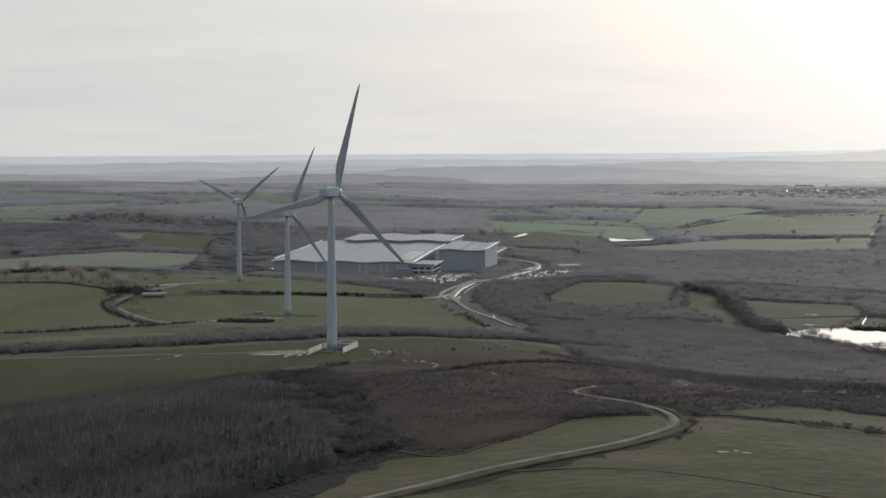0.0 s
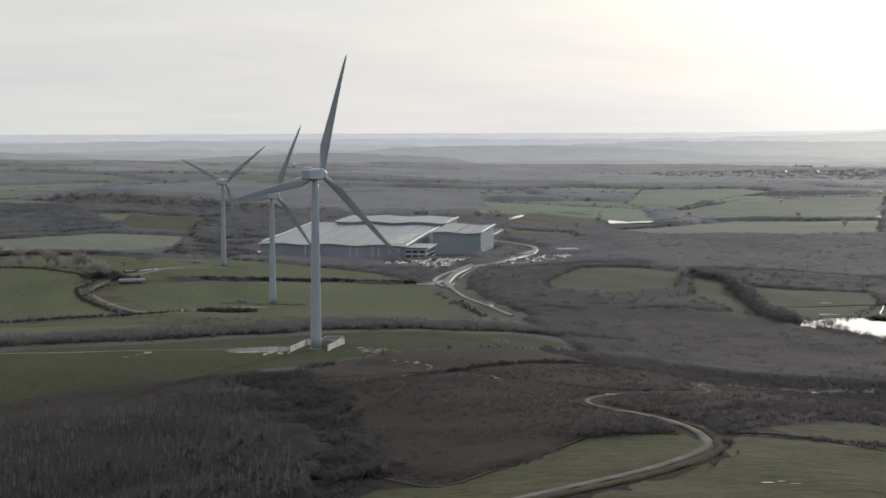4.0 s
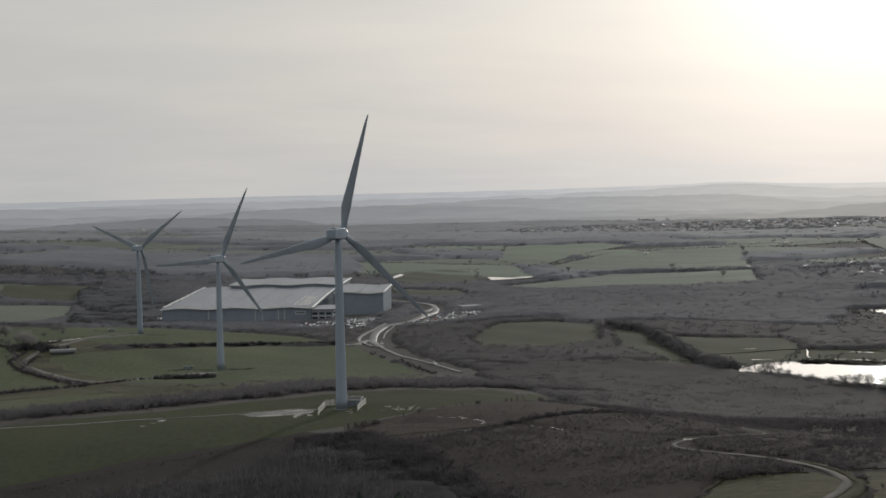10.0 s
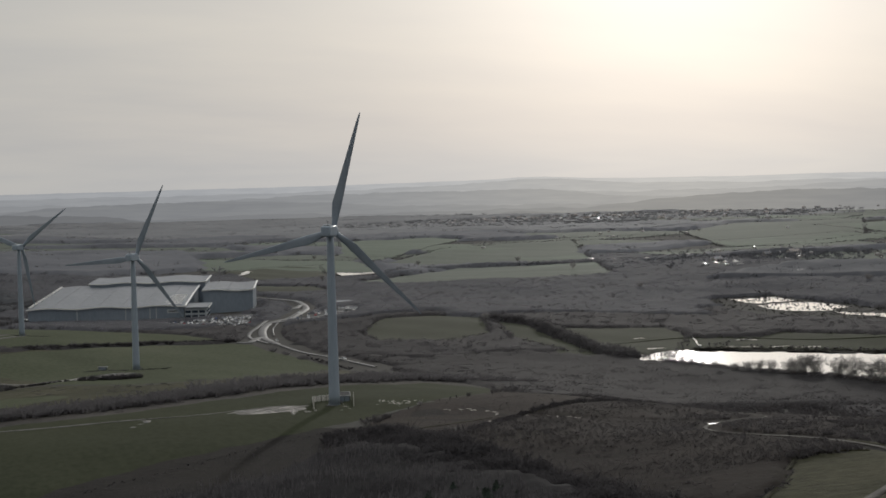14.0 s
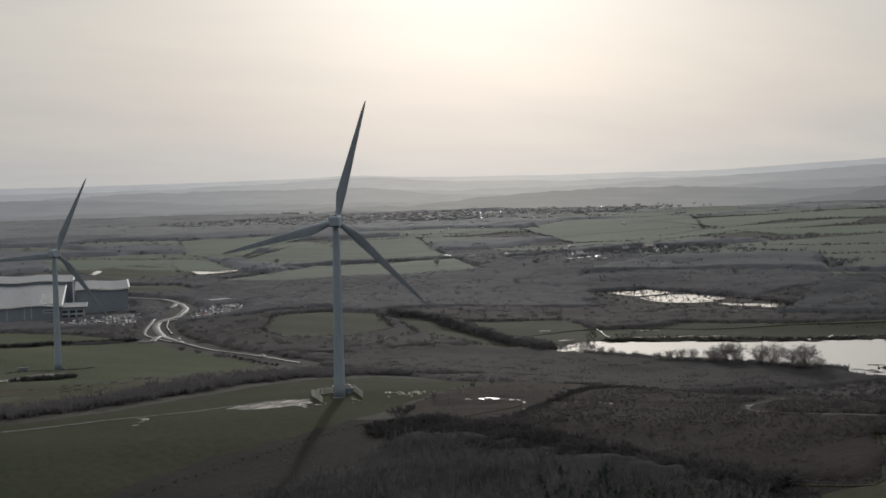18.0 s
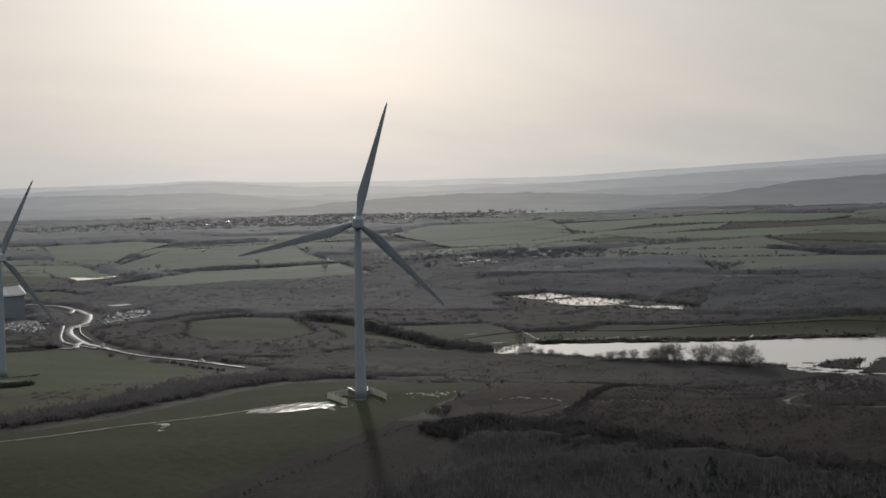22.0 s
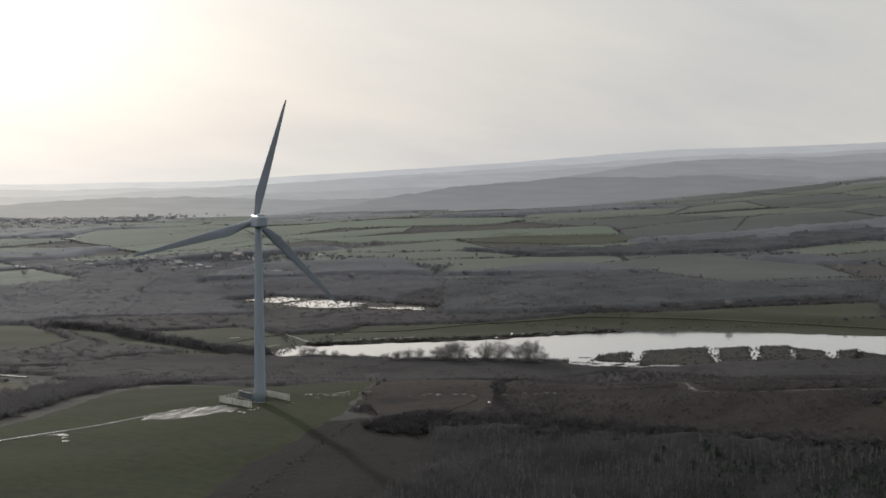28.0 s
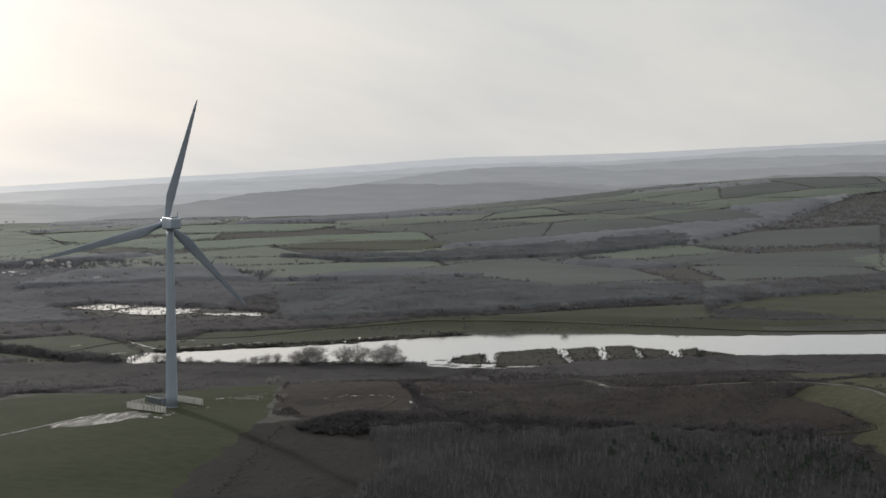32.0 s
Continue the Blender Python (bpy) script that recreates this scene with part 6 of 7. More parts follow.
hedge_line("hedge", [(250, 332), (330, 332), (394, 278), (472, 235), (523, 192), (568, 92), (590, 20)], M_THICKET, 1.2, 0.8, "low dark scrub on the flood bank", 1.0)
for k, (poly, kind) in enumerate(FIELDS):
    if max(abs(c) for q2 in poly for c in q2) > 200:
        hedge_line("hedgerow", poly, M_TWIG, 2.4, 2.6, "dark bare hedgerow round a distant field", 1.6, True)

# Flat strips: the ditches' depth is only the dark shaded_bank colour.
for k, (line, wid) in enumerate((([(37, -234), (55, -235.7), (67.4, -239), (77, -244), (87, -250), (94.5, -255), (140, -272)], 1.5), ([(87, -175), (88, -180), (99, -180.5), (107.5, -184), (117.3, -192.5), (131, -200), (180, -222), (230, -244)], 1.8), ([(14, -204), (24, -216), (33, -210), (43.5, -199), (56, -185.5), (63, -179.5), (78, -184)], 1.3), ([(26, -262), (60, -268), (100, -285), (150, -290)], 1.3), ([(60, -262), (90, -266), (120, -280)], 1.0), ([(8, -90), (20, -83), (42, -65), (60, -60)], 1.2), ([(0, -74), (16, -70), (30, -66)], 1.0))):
    ribbon("ditch", line, wid, M_VERGE, 0.10, "dark ditch line across the rough ground", "ditch", wob=0.3, seed=40 + k)
for line, lab in (([(-52, 281), (-42, 286), (-30, 284), (-14, 284), (-8, 287)], "low dark brambles round the middle turbine's foot"), ([(-98, 516), (-84, 514), (-66, 511), (-52, 515)], "low dark brambles round the far turbine's foot")):
    hedge_line("hedge", line, M_THICKET, 0.35, 1.0, lab, 1.1)
hedge_line("hedge", [(-90, 226), (-116, 270), (-132, 310), (-137, 336), (-131, 374), (-114, 428)], M_THICKET, 0.8, 1.6, "dark hedge outside the farm track's bend", 0.9)
hedge_line("hedge", [(-62, 236), (-80, 224), (-120, 214), (-200, 205), (-280, 200)], M_THICKET, 0.7, 1.5, "dark hedge below the farm track", 0.9)
hedge_line("hedge", [(-290, 470), (-231, 476), (-167, 505), (-128, 575)], M_THICKET, 0.6, 3.0, "tall dark hedge behind the pasture")
hedge_line("hedge", [(-290, 420), (-219, 416), (-171, 411), (-135, 387)], M_THICKET, 0.6, 2.0, "dark hedge between two pastures")
hedge_line("hedge", [(-56, 232), (-44, 226), (-34, 228)], M_THICKET, 0.25, 3.0, "dark clump of thorn beside the pad", 3.0)
hedge_line("hedge", [(-118, 376), (-124, 384), (-132, 388), (-136, 378)], M_THICKET, 0.3, 4.0, "dark clump of thorn round the farm shed", 3.5)
# far countryside: a patchwork of hedged fields and woods out to the hills
def wedge(x, y):
    a = np.degrees(np.arctan2(x + 150, y + 430))
    return (a > -20) & (a < 84)


rr = random.Random(77)
CU, CV = 215.0, 135.0
CELL_ROT = radians(24)


def corner(i, j):
    q_ = random.Random(i * 1009 + j * 9176 + 5)
    u, v = (i + q_.uniform(-0.3, 0.3) + 0.5 * (j % 2)) * CU, (j + q_.uniform(-0.28, 0.28)) * CV
    return (u * math.cos(CELL_ROT) + v * math.sin(CELL_ROT), -u * math.sin(CELL_ROT) + v * math.cos(CELL_ROT))


wood_polys = []
wood_xy, hedge_xy = [rng.normal(size=(350, 2)) * (75, 70) + (700, 830)], []
for i in range(-12, 18):
    for j in range(-8, 30):
        poly = [corner(i, j), corner(i + 1, j), corner(i + 1, j + 1), corner(i, j + 1)]
        cx, cy = sum(p_[0] for p_ in poly) / 4, sum(p_[1] for p_ in poly) / 4
        far = math.hypot(cx + 150, cy + 430)
        if not (bool(wedge(np.array([cx]), np.array([cy]))[0]) and 1150 < far < 3300) or (cy < 1000 and cx < 560):
            continue
        taken = any(in_poly(np.array([cx]), np.array([cy]), p_)[0] for p_ in ALL_FIELDS + [WOOD_EAST])
        town = math.hypot((cx - 1250) / 620, (cy - 2230) / 240) < 1 or math.hypot((cx - 560) / 260, (cy - 2080) / 160) < 1
        ridge_wood = 60 < cx < 1250 and cy > 1740 - 0.1 * cx
        kind = "w" if town or ridge_wood or rr.random() < (0.5 if cx < 650 else 0.2) else rr.choice("ggprgp")
        if kind == "w":
            n = 90 if town else 130
            wood_polys.append(poly)
            a, b_ = np.array(poly[0]), np.array(poly[1]) - np.array(poly[0])
            c_ = np.array(poly[3]) - np.array(poly[0])
            s_, t_ = rng.random((2, n))
            wood_xy.append(a + b_ * s_[:, None] + c_ * t_[:, None])
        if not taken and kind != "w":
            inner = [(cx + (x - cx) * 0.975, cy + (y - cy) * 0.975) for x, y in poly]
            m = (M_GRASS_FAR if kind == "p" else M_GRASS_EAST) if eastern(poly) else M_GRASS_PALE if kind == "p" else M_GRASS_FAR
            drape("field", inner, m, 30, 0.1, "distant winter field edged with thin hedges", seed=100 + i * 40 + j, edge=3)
        for (x1, y1), (x2, y2) in ((poly[0], poly[1]), (poly[0], poly[3])):
            if rr.random() < 0.12:
                continue
            m_ = int(math.hypot(x2 - x1, y2 - y1) / 2.6)
            t_ = rng.random(m_)
            hedge_xy.append(np.column_stack([x1 + (x2 - x1) * t_, y1 + (y2 - y1) * t_]) + rng.normal(size=(m_, 2)) * 1.2)


def in_far_wood(x, y):
    hit = np.zeros(x.shape, bool)
    for poly in wood_polys:
        bx0, bx1, by0, by1 = min(q6[0] for q6 in poly), max(q6[0] for q6 in poly), min(q6[1] for q6 in poly), max(q6[1] for q6 in poly)
        k_ = np.where((x > bx0) & (x < bx1) & (y > by0) & (y < by1) & ~hit)[0]
        hit[k_] = in_poly(x[k_], y[k_], poly)
    return hit & free(x, y)


# Beyond this distance woods take the palest, haze-laden colour.
def deep_haze(x, y):
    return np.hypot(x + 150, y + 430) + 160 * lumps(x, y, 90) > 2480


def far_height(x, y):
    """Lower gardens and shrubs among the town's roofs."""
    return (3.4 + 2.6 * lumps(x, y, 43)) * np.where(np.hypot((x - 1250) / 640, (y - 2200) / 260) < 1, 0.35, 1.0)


# Nearer vale woods take a colour with less haze in it.
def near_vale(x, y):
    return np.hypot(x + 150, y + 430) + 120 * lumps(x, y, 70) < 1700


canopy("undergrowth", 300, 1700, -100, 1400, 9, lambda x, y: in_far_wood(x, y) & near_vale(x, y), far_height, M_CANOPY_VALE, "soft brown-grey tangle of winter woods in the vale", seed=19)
canopy("undergrowth", -900, 3000, 350, 2300, 13, lambda x, y: in_far_wood(x, y) & ~deep_haze(x, y) & ~near_vale(x, y), far_height, M_CANOPY_FAR, "tangle of distant winter woods, haze put into its grey", seed=13)
canopy("undergrowth", -900, 3000, 350, 2900, 14, lambda x, y: in_far_wood(x, y) & deep_haze(x, y), far_height, M_CANOPY_MIST, "tangle of the farthest woods, haze painted into its paleness", seed=15)
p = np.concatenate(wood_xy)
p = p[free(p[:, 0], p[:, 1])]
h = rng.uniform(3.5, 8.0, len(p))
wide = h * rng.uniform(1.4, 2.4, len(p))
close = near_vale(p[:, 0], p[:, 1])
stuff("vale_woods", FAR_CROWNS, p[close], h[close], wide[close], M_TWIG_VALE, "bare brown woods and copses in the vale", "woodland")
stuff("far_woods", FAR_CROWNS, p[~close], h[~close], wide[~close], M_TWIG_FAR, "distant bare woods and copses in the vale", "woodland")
p = np.concatenate(hedge_xy)
p = p[free(p[:, 0], p[:, 1])]
h = rng.uniform(1.2, 3.0, len(p)) * np.where(rng.random(len(p)) < 0.015, 2.2, 1.0)
wide = h * rng.uniform(1.0, 1.7, len(p))
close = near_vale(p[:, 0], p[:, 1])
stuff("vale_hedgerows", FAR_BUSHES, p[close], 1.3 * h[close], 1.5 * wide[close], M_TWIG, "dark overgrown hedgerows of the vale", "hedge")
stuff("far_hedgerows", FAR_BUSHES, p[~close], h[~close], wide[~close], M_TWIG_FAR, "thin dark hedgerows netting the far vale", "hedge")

# ---- single trees ----
def tree_meshes(seed, spread=1.0):
    """A leafless tree: tapered trunk, limbs forking low, and a rounded crown of fine twigs. About 1 unit tall."""
    r = random.Random(seed)
    tg, cg = Geo(), Geo()

    def limb(g, a, b, ra, rb, n):
        d = (b - a)
        m = Matrix.Translation(a) @ d.to_track_quat("Z", "Y").to_matrix().to_4x4()
        vs = [(ra * math.cos(6.283 * k / n), ra * math.sin(6.283 * k / n), 0) for k in range(n)] + [(rb * math.cos(6.283 * k / n), rb * math.sin(6.283 * k / n), d.length) for k in range(n)]
        g.add(vs, [(k, (k + 1) % n, n + (k + 1) % n, n + k) for k in range(n)], m)

    def inside(t):
        """A point of the uneven crown, t from its heart to its rim."""
        az, u = r.uniform(0, 6.283), r.uniform(-0.85, 1)
        f = t * (0.88 + 0.16 * math.sin(3 * az + seed) * math.cos(2.3 * u + seed))
        q = math.sqrt(1 - u * u)
        return Vector((0.56 * spread * f * q * math.cos(az), 0.56 * spread * f * q * math.sin(az), 0.54 + 0.46 * f * u))

    lean = Vector((r.uniform(-0.03, 0.03), r.uniform(-0.03, 0.03), 0))
    limb(tg, Vector((0, 0, -0.05)), Vector((0, 0, 0.16)) + lean, 0.022, 0.016, 7)
    limb(tg, Vector((0, 0, 0.16)) + lean, Vector((0, 0, 0.55)) + 2 * lean, 0.016, 0.006, 6)
    def twig(a, b, w):
        s = (b - a).cross(Vector((r.gauss(0, 1), r.gauss(0, 1), r.gauss(0, 1)))).normalized() * w
        cg.add([a - s, a + s, b], [(0, 1, 2)])

    for k in range(17):
        a = Vector((0, 0, r.uniform(0.10, 0.5))) + lean
        b = inside(r.uniform(0.4, 0.62))
        b.z = max(b.z, a.z + 0.10)
        limb(tg, a, b, 0.007, 0.004, 4)
        for j in range(8):
            c = b.lerp(inside(1.0), 0.6) if j % 2 else b + Vector((r.gauss(0, 0.10), r.gauss(0, 0.10), r.gauss(0.06, 0.08)))
            twig(a.lerp(b, r.uniform(0.35, 1.0)), c, 0.006)
            for i in range(12):
                e = c + Vector((r.gauss(0, 0.075), r.gauss(0, 0.075), r.gauss(0.03, 0.065)))
                twig(c.lerp(b, r.uniform(0, 0.4)), e, 0.0024)
    return tg.mesh("trunk", M_BARK, True), cg.mesh("crown", M_CROWN)


M_CROWN = mat("fine_bare_twigs", [(0.20, 0.193, 0.19), (0.235, 0.228, 0.224), (0.27, 0.262, 0.258)], 0.95, 0.5, 3.0, spec=0.05, thin=0.6)
TREES = [tree_meshes(k, 1.0 + 0.1 * (k % 3)) for k in range(5)]


def tree(x, y, hgt, kind, rz, label, group, wide=1.0, sunk=0.0):
    root = tagged(new("tree"), label, "tree", group)
    root.matrix_world = pose(x, y, max(float(land(x, y)), WATER_Z - 0.2) - sunk * hgt, 0, 0, rz) @ Matrix.Diagonal((hgt * wide, hgt * wide, hgt, 1))
    part("trunk", TREES[kind][0], root)
    part("crown", TREES[kind][1], root, "crown of fine bare twigs")


rt = random.Random(3)
WILLOWS = ((319, 123, 10.6), (315, 128, 9.4), (313, 141, 9.5), (311, 149, 9.0), (306, 163, 9.1), (302, 166, 8.8), (299, 169, 7.2), (296, 172, 6.3), (291, 180, 5.7), (286, 185, 5.7), (282, 189, 4.7), (277, 193, 4.1), (274, 209, 3.2), (268, 224, 3.9), (267, 233, 3.9), (266, 240, 4.6), (266, 247, 4.6), (322, 118, 5.4))
for k, (x, y, hh) in enumerate(WILLOWS):
    tree(x, y, hh * 1.6, k % 5, rt.uniform(0, 360), "round leafless willow on the lake's edge", "willows by the lake", 1.15, 0.12)
    tree(x - rt.uniform(2, 6), y - rt.uniform(2, 6), hh * rt.uniform(0.6, 1.1), (k + 2) % 5, rt.uniform(0, 360), "small leafless willow on the lake's edge", "willows by the lake", 1.3, 0.15)
hedge_line("willow_scrub", [(330, 112), (316, 128), (306, 150), (296, 168), (280, 188), (268, 210), (260, 240)], M_TWIG, 0.16, 3.0, "tangled low willow scrub along the lake", 3.4)
for k, (x, y, hh) in enumerate(((-203, 438, 15), (-189, 440, 13), (-170, 424, 13), (-164, 424, 11), (-150, 417, 13), (-146, 417, 11), (-133, 386, 13), (-128, 382, 10), (-230, 430, 13), (-215, 432, 11), (-137, 392, 9))):
    tree(x, y, hh, k % 5, rt.uniform(0, 360), "bare hedgerow tree above the pasture", "hedgerow trees")
for x, y, hh in ((640, 560, 9), (760, 700, 9), (850, 760, 9), (520, 900, 9), (930, 640, 8), (460, 640, 8), (20, -30, 2.2), (62, 5, 3.5), (66, 12, 3)):
    tree(x, y, hh, rt.randrange(5), rt.uniform(0, 360), "lone bare tree standing in the open", "lone trees")
for poly, kind in FIELDS:
    n = len(poly)
    for k in range(2):
        j = rt.randrange(n)
        (x1, y1), (x2, y2) = poly[j], poly[(j + 1) % n]
        t = rt.random()
        x, y = x1 + (x2 - x1) * t, y1 + (y2 - y1) * t
        if 450 < math.hypot(x, y) < 1700 and seg_dist(np.array([x]), np.array([y]), LAKE, True)[0] > 40 and free(np.array([x * 1.004]), np.array([y * 1.004]))[0]:
            tree(x * 1.004, y * 1.004, rt.uniform(5.5, 9), k, rt.uniform(0, 360), "round bare tree in a field hedge", "field trees", 1.1, 0.1)
for k in range(26):
    x, y = rt.uniform(430, 560), rt.uniform(350, 470)
    if not in_poly(np.array([x]), np.array([y]), POND_FAR)[0]:
        tree(x, y, rt.uniform(3.5, 6), k % 5, rt.uniform(0, 360), "thin bare alder by the flooded pond", "alders by the pond")

# ---- reed beds in the lake ----
REED_BEDS = []
REED_BEDS.append([(351, 71), (372, 84), (403, 100), (441, 81), (418, 66), (377, 41)])
drape("reed_bed", REED_BEDS[-1], M_REED, 3, 0, "dark dead reed bed standing in the lake", "reeds", edge=1.8, seed=1, group="reed beds", flat=WATER_Z + 0.15)
REED_BEDS.append([(380, 38), (440, 71), (458, 62), (396, 28)])
drape("reed_bed", REED_BEDS[-1], M_REED, 3, 0, "dark dead reed bed standing in the lake", "reeds", edge=1.8, seed=2, group="reed beds", flat=WATER_Z + 0.15)
REED_BEDS.append([(399, 25), (462, 56), (476, 44), (411, 12)])
drape("reed_bed", REED_BEDS[-1], M_REED, 3, 0, "dark dead reed bed standing in the lake", "reeds", edge=1.8, seed=3, group="reed beds", flat=WATER_Z + 0.15)
REED_BEDS.append([(413, 9), (467, 36), (467, 19), (423, -8)])
drape("reed_bed", REED_BEDS[-1], M_REED, 3, 0, "dark dead reed bed standing in the lake", "reeds", edge=1.8, seed=4, group="reed beds", flat=WATER_Z + 0.15)
REED_BEDS.append([(425, -11), (472, 10), (482, 5), (434, -20)])
drape("reed_bed", REED_BEDS[-1], M_REED, 3, 0, "dark dead reed bed standing in the lake", "reeds", edge=1.8, seed=5, group="reed beds", flat=WATER_Z + 0.15)
REED_BEDS.append([(441, -12), (473, -2), (461, -31), (448, -29)])
drape("reed_bed", REED_BEDS[-1], M_REED, 3, 0, "dark dead reed bed standing in the lake", "reeds", edge=1.8, seed=6, group="reed beds", flat=WATER_Z + 0.15)
REED_BEDS.append([(350, 101), (378, 111), (391, 105), (355, 81)])
drape("reed_bed", REED_BEDS[-1], M_REED, 3, 0, "dark dead reed bed standing in the lake", "reeds", edge=1.8, seed=7, group="reed beds", flat=WATER_Z + 0.15)
rb = random.Random(9)
for k in range(22):
    x, y = rb.uniform(330, 362), rb.uniform(62, 112)
    w, d = rb.uniform(1.5, 6.0), rb.uniform(0.7, 1.8)
    poly = [(x + 0.75 * w * math.cos(q8) * rb.uniform(0.7, 1.2) + 0.6 * d * math.sin(q8), y - 0.6 * w * math.cos(q8) + d * math.sin(q8) * rb.uniform(0.6, 1.3)) for q8 in [2 * math.pi * j / 9 for j in range(9)]]
    drape("reed_islet", poly, M_REED, 3, 0, "small dark islet of dead reeds in shallow water", "reeds", edge=0.4, seed=200 + k, group="reed islets", flat=WATER_Z + 0.2)
CREEKS = (((319, 279), (331, 280)), ((333, 278), (341, 271)), ((346, 266), (360, 266)), ((359, 258), (373, 253)), ((417, 209), (427, 216)), ((429, 210), (439, 205)), ((441, 199), (459, 195)), ((280, 296), (292, 294)))
for k, (a, b) in enumerate(CREEKS):
    a, b = Vector(a), Vector(b)
    s = Vector((a.y - b.y, b.x - a.x)).normalized()
    poly = [a + (b - a) * t + s * (rb.uniform(0.3, 0.8) + 0.3 * math.sin(5 * t + k)) for t in (0, 0.3, 0.6, 1)] + [a + (b - a) * t - s * rb.uniform(0.3, 0.8) for t in (1, 0.7, 0.35, 0)]
    drape("creek", [(q3.x, q3.y) for q3 in poly], M_WATER, 4, 0, "narrow flooded creek between dead reeds", "creek", edge=0.6, seed=k, group="creeks behind the far shore", flat=max(float(land(q3.x, q3.y) + lift(q3.x, q3.y)) for q3 in poly) + 0.12)
for k in range(70):
    i = 3.0 + 6.6 * k / 69
    a, b = Vector(LAKE[int(i)]), Vector(LAKE[int(i) + 1])
    p0 = a.lerp(b, i - int(i))
    o = rb.uniform(-7, 1.5)
    w, d = rb.uniform(3, 8), rb.uniform(1.5, 3.8)
    poly = [(p0.x + 0.6 * o + w * math.cos(q3) * 0.8 * rb.uniform(0.7, 1.2) + d * math.sin(q3) * 0.6, p0.y + 0.8 * o - w * math.cos(q3) * 0.55 + d * math.sin(q3) * rb.uniform(0.6, 1.3)) for q3 in [2 * math.pi * j / 9 for j in range(9)]]
    drape("reed_islet", poly, M_REED, 3, 0, "small dark islet of dead reeds in shallow water", "reeds", edge=0.4, seed=k, group="reed islets", flat=WATER_Z + 0.2)
seg = rng.uniform(3.0, 9.8, 900)
i0 = seg.astype(int)
e = np.array(LAKE)
pp = e[i0] + (e[i0 + 1] - e[i0]) * (seg - i0)[:, None] + np.abs(rng.normal(size=(900, 1))) * 6 * np.array([[0.55, 0.83]])
hi = rng.uniform(0.4, 1.1, 900)
stuff("shore_reeds", BUSHES, pp, hi, hi * 3.0, M_REED, "ragged dead reed tufts along the far shore", "reeds", z=WATER_Z - 0.05)
for poly in REED_BEDS:
    x0, x1, y0, y1 = min(q4[0] for q4 in poly), max(q4[0] for q4 in poly), min(q4[1] for q4 in poly), max(q4[1] for q4 in poly)
    xx, yy = rng.uniform(x0 - 4, x1 + 4, 800), rng.uniform(y0 - 4, y1 + 4, 800)
    ok = seg_dist(xx, yy, poly, True) < rng.uniform(0.5, 3.6, 800)
    ok |= in_poly(xx, yy, poly) & (rng.random(800) < 0.25)
    hr = rng.uniform(0.4, 1.1, ok.sum())
    stuff("reeds", BUSHES, np.column_stack([xx[ok], yy[ok]]), hr, hr * 2.0, M_REED, "ragged dead reeds standing in shallow water", "reeds", z=WATER_Z)
xs = rng.uniform(0, 1, 1100)
e = np.array(LAKE[14:] + LAKE[:4])
seg = xs * (len(e) - 1)
i0 = np.minimum(seg.astype(int), len(e) - 2)
pp = e[i0] + (e[i0 + 1] - e[i0]) * (seg - i0)[:, None] + rng.normal(size=(1100, 2)) * 3.0
hh = rng.uniform(0.3, 0.9, 1100)
stuff("reed_fringe", BUSHES, pp, hh, hh * 1.3, M_REED, "dead reed fringe along the lake shore", "reeds", z=WATER_Z - 0.1)

# ---- houses of the far town ----
def house_meshes(w, d, hh, rise):
    wall = Geo().box((0, 0, hh / 2 - 0.5), (w, d, hh + 1))
    wall.add([(-w / 2, -d / 2, hh), (-w / 2, d / 2, hh), (-w / 2, 0, hh + rise), (w / 2, -d / 2, hh), (w / 2, d / 2, hh), (w / 2, 0, hh + rise)], [(0, 1, 2), (4, 3, 5)])
    o = 0.4
    roof = Geo().add([(-w / 2 - o, -d / 2 - o, hh - 0.3), (w / 2 + o, -d / 2 - o, hh - 0.3), (w / 2 + o, 0, hh + rise + 0.1), (-w / 2 - o, 0, hh + rise + 0.1), (-w / 2 - o, d / 2 + o, hh - 0.3), (w / 2 + o, d / 2 + o, hh - 0.3)], [(0, 1, 2, 3), (3, 2, 5, 4)])
    roof.add([(v[0], v[1], v[2] + 0.2) for v in roof.v], [(0, 1, 2, 3), (3, 2, 5, 4)])
    ch = Geo().box((w / 2 - 1.2, 0, hh + rise + 0.6), (0.9, 0.7, 1.8))
    win = Geo().box((0, 0, 0), (1.3, 0.12, 1.3))
    return wall.mesh("wall", M_BRICK), roof.mesh("roof", M_SLATE), ch.mesh("chimney", M_BRICK), win.mesh("window", M_GLAZE)


HOUSES = [house_meshes(9, 7.5, 5.2, 2.8), house_meshes(17, 8, 5.4, 3.0), house_meshes(12, 8.5, 5.0, 3.6)]


def house(x, y, kind, rz, group):
    root = tagged(new("house"), "brick house with a wet slate roof among trees", "house", group)
    root.matrix_world = pose(x, y, float(land(x, y)), 0, 0, rz) @ Matrix.Scale(0.72, 4)
    wl, rf2, ch, wn = HOUSES[kind]
    w = part("wall", wl, root)
    r = part("roof", rf2, root, "wet shining slate roof")
    part("chimney", ch, r)
    for sx in (-2.2, 2.2):
        for z in (1.5, 4.0):
            part("window", wn, w, "", Matrix.Translation((sx, -(7.5 if kind == 0 else 8 if kind == 1 else 8.5) / 2 - 0.03, z)))


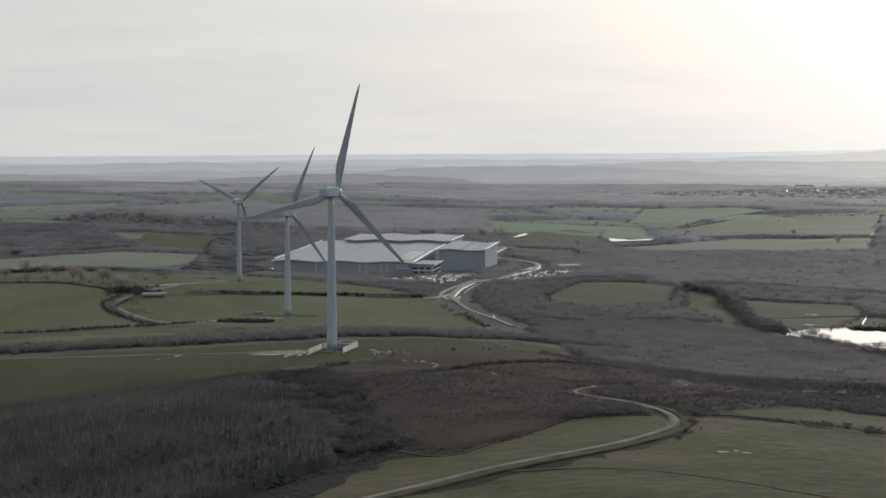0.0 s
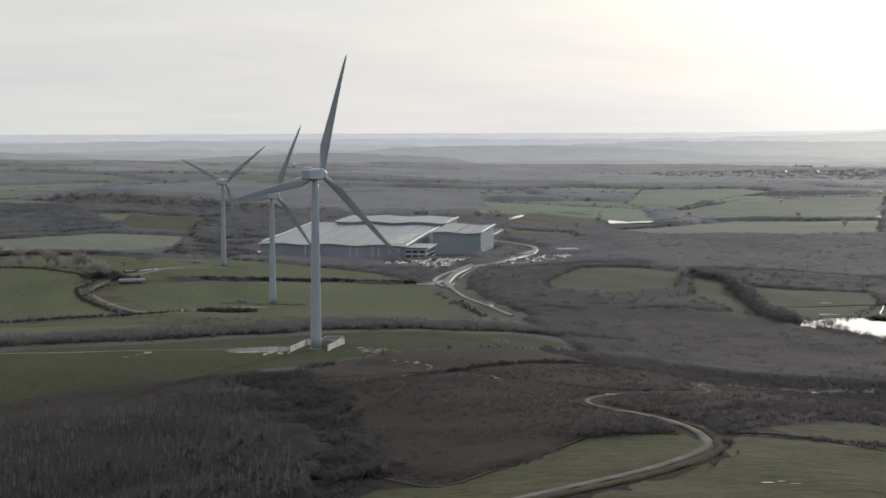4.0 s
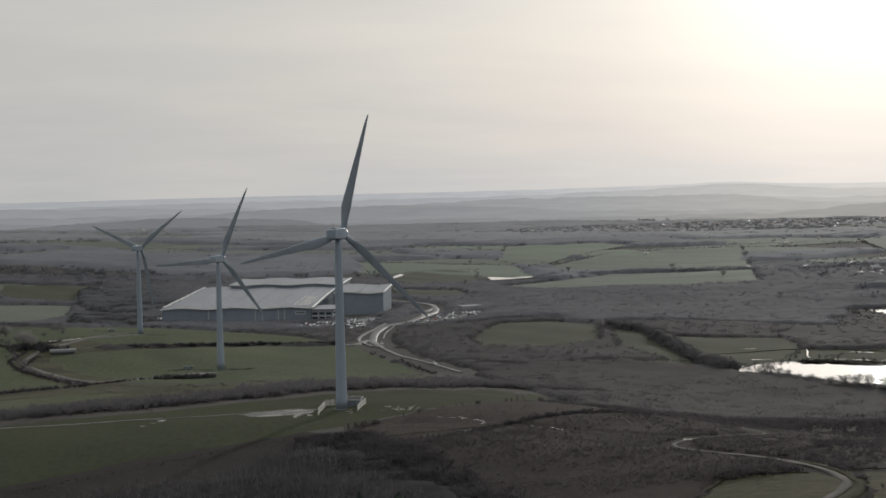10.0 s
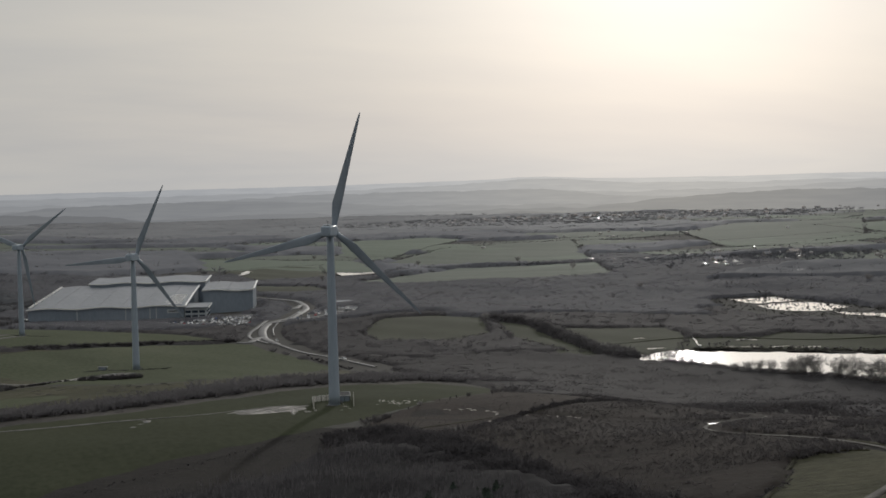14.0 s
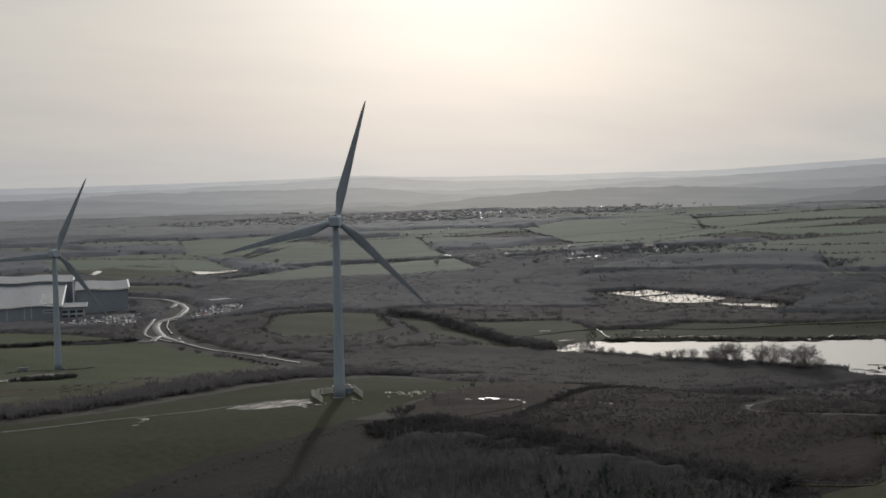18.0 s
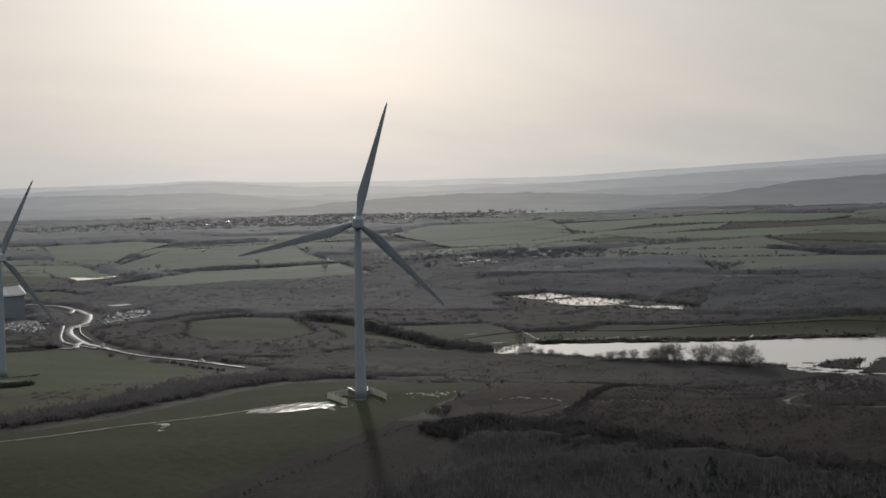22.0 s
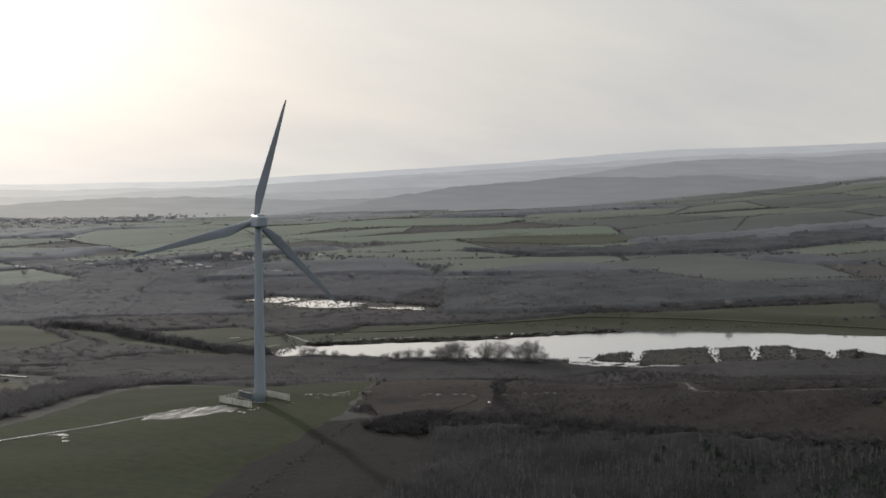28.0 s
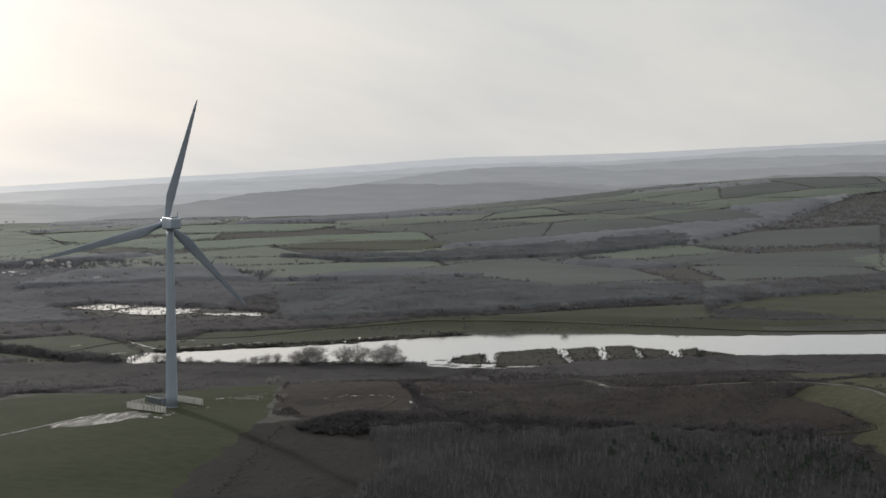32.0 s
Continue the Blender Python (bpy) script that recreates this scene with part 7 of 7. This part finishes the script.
rh = random.Random(31)
for cx, cy, sx, sy, n, group in ((1250, 2330, 330, 130, 46, "houses of the ridge town"), (1600, 2250, 220, 120, 24, "houses of the ridge town"), (720, 850, 110, 110, 5, "hamlet in the vale"), (1330, 2000, 160, 160, 16, "houses of the ridge town"), (-300, 2600, 200, 100, 8, "far farms")):
    for k in range(n):
        house(cx + rh.gauss(0, sx * 0.5), cy + rh.gauss(0, sy * 0.5), rh.randrange(3), rh.choice((-20, 10, 40, 70, 100)) + rh.uniform(-15, 15), group)
# Sheds added for the town's sparkle; roofs curve both ways to always glint.
cap = Geo()
NU, NV = 10, 8
cap.add([(7.4 * (i / NU - 0.5), 4.4 * (j / NV - 0.5), 2.6 + 0.45 * (1 - (2 * j / NV - 1) ** 2) + 0.5 * (1 - (2 * i / NU - 1) ** 2)) for i in range(NU + 1) for j in range(NV + 1)], [(i * (NV + 1) + j, (i + 1) * (NV + 1) + j, (i + 1) * (NV + 1) + j + 1, i * (NV + 1) + j + 1) for i in range(NU) for j in range(NV)])
shed_roof = cap.mesh("roof", mat("glinting_metal_sheet", [(0.25, 0.25, 0.26), (0.35, 0.35, 0.36)], 0.2, 0.5, metal=0.6), True)
shed_wall = Geo().box((0, 0, 1.0), (7, 4, 3.2)).mesh("wall", M_BRICK)
for cx, cy, sx, sy, n in ((1250, 2280, 620, 150, 120), (1500, 2100, 340, 200, 40), (560, 2060, 200, 90, 14), (760, 2080, 200, 60, 16), (900, 1500, 300, 200, 12), (1950, 1690, 300, 240, 22), (720, 900, 150, 220, 26), (640, 740, 70, 60, 8), (950, 2250, 260, 120, 26)):
    for k in range(n):
        x, y = cx + rh.gauss(0, sx * 0.5), cy + rh.gauss(0, sy * 0.5)
        sh = tagged(new("garage"), "added small shed whose domed roof catches sun glints", "garage", "garages of the town")
        sh.matrix_world = pose(x, y, float(land(x, y)) + 1.0, 0, 0, rh.uniform(0, 180)) @ Matrix.Scale(0.8, 4)
        part("wall", shed_wall, sh)
        part("roof", shed_roof, sh, "domed metal roof shaped to glint", Matrix.Rotation(radians(rh.uniform(-7, 7)), 4, "X") @ Matrix.Rotation(radians(rh.uniform(-7, 7)), 4, "Y"))
barn = tagged(new("barn"), "low dark farm shed with an arched roof", "barn")
barn.matrix_world = pose(-110, 366, float(land(-110, 366)), 0, 0, 5)
part("wall", Geo().box((0, 0, 0.9), (12, 5.6, 2.8)), barn, material=M_DARK)
arch = Geo().add([(x, 3.4 * math.sin(radians(t)), 1.3 + 1.7 * math.cos(radians(t))) for x in (-7.3, 7.3) for t in range(-90, 91, 15)], [(k, k + 1, k + 14, k + 13) for k in range(12)] + [tuple(range(12, -1, -1)), tuple(range(13, 26))])
part("roof", arch, barn, "dull dark arched roof", material=M_DARK)
shed = tagged(new("depot_building"), "low white-roofed building beside the wet road", "building")
shed.matrix_world = pose(206, 700, float(land(206, 700)), 0, 0, 10)
part("wall", Geo().box((0, 0, 1.2), (18, 10, 4), bev=0.1), shed, material=M_CLAD)
part("roof", Geo().box((0, 0, 3.4), (19, 11, 0.4), bev=0.1), shed, "pale shallow roof", material=M_ROOF)


# ---- hazy hills on the horizon ----
EYE_C = Vector((-150, -430, 77))
CREST = ((-30, -0.70), (-8, -0.72), (0, -0.68), (10, -0.62), (18, -0.58), (22, -0.45), (24.5, -0.36), (27, -0.50), (33, -0.52), (40, -0.40), (47, 0.0), (53, 0.40), (58, 0.78), (63, 0.85), (68, 1.08), (76, 1.45), (84, 1.5), (100, 1.4))


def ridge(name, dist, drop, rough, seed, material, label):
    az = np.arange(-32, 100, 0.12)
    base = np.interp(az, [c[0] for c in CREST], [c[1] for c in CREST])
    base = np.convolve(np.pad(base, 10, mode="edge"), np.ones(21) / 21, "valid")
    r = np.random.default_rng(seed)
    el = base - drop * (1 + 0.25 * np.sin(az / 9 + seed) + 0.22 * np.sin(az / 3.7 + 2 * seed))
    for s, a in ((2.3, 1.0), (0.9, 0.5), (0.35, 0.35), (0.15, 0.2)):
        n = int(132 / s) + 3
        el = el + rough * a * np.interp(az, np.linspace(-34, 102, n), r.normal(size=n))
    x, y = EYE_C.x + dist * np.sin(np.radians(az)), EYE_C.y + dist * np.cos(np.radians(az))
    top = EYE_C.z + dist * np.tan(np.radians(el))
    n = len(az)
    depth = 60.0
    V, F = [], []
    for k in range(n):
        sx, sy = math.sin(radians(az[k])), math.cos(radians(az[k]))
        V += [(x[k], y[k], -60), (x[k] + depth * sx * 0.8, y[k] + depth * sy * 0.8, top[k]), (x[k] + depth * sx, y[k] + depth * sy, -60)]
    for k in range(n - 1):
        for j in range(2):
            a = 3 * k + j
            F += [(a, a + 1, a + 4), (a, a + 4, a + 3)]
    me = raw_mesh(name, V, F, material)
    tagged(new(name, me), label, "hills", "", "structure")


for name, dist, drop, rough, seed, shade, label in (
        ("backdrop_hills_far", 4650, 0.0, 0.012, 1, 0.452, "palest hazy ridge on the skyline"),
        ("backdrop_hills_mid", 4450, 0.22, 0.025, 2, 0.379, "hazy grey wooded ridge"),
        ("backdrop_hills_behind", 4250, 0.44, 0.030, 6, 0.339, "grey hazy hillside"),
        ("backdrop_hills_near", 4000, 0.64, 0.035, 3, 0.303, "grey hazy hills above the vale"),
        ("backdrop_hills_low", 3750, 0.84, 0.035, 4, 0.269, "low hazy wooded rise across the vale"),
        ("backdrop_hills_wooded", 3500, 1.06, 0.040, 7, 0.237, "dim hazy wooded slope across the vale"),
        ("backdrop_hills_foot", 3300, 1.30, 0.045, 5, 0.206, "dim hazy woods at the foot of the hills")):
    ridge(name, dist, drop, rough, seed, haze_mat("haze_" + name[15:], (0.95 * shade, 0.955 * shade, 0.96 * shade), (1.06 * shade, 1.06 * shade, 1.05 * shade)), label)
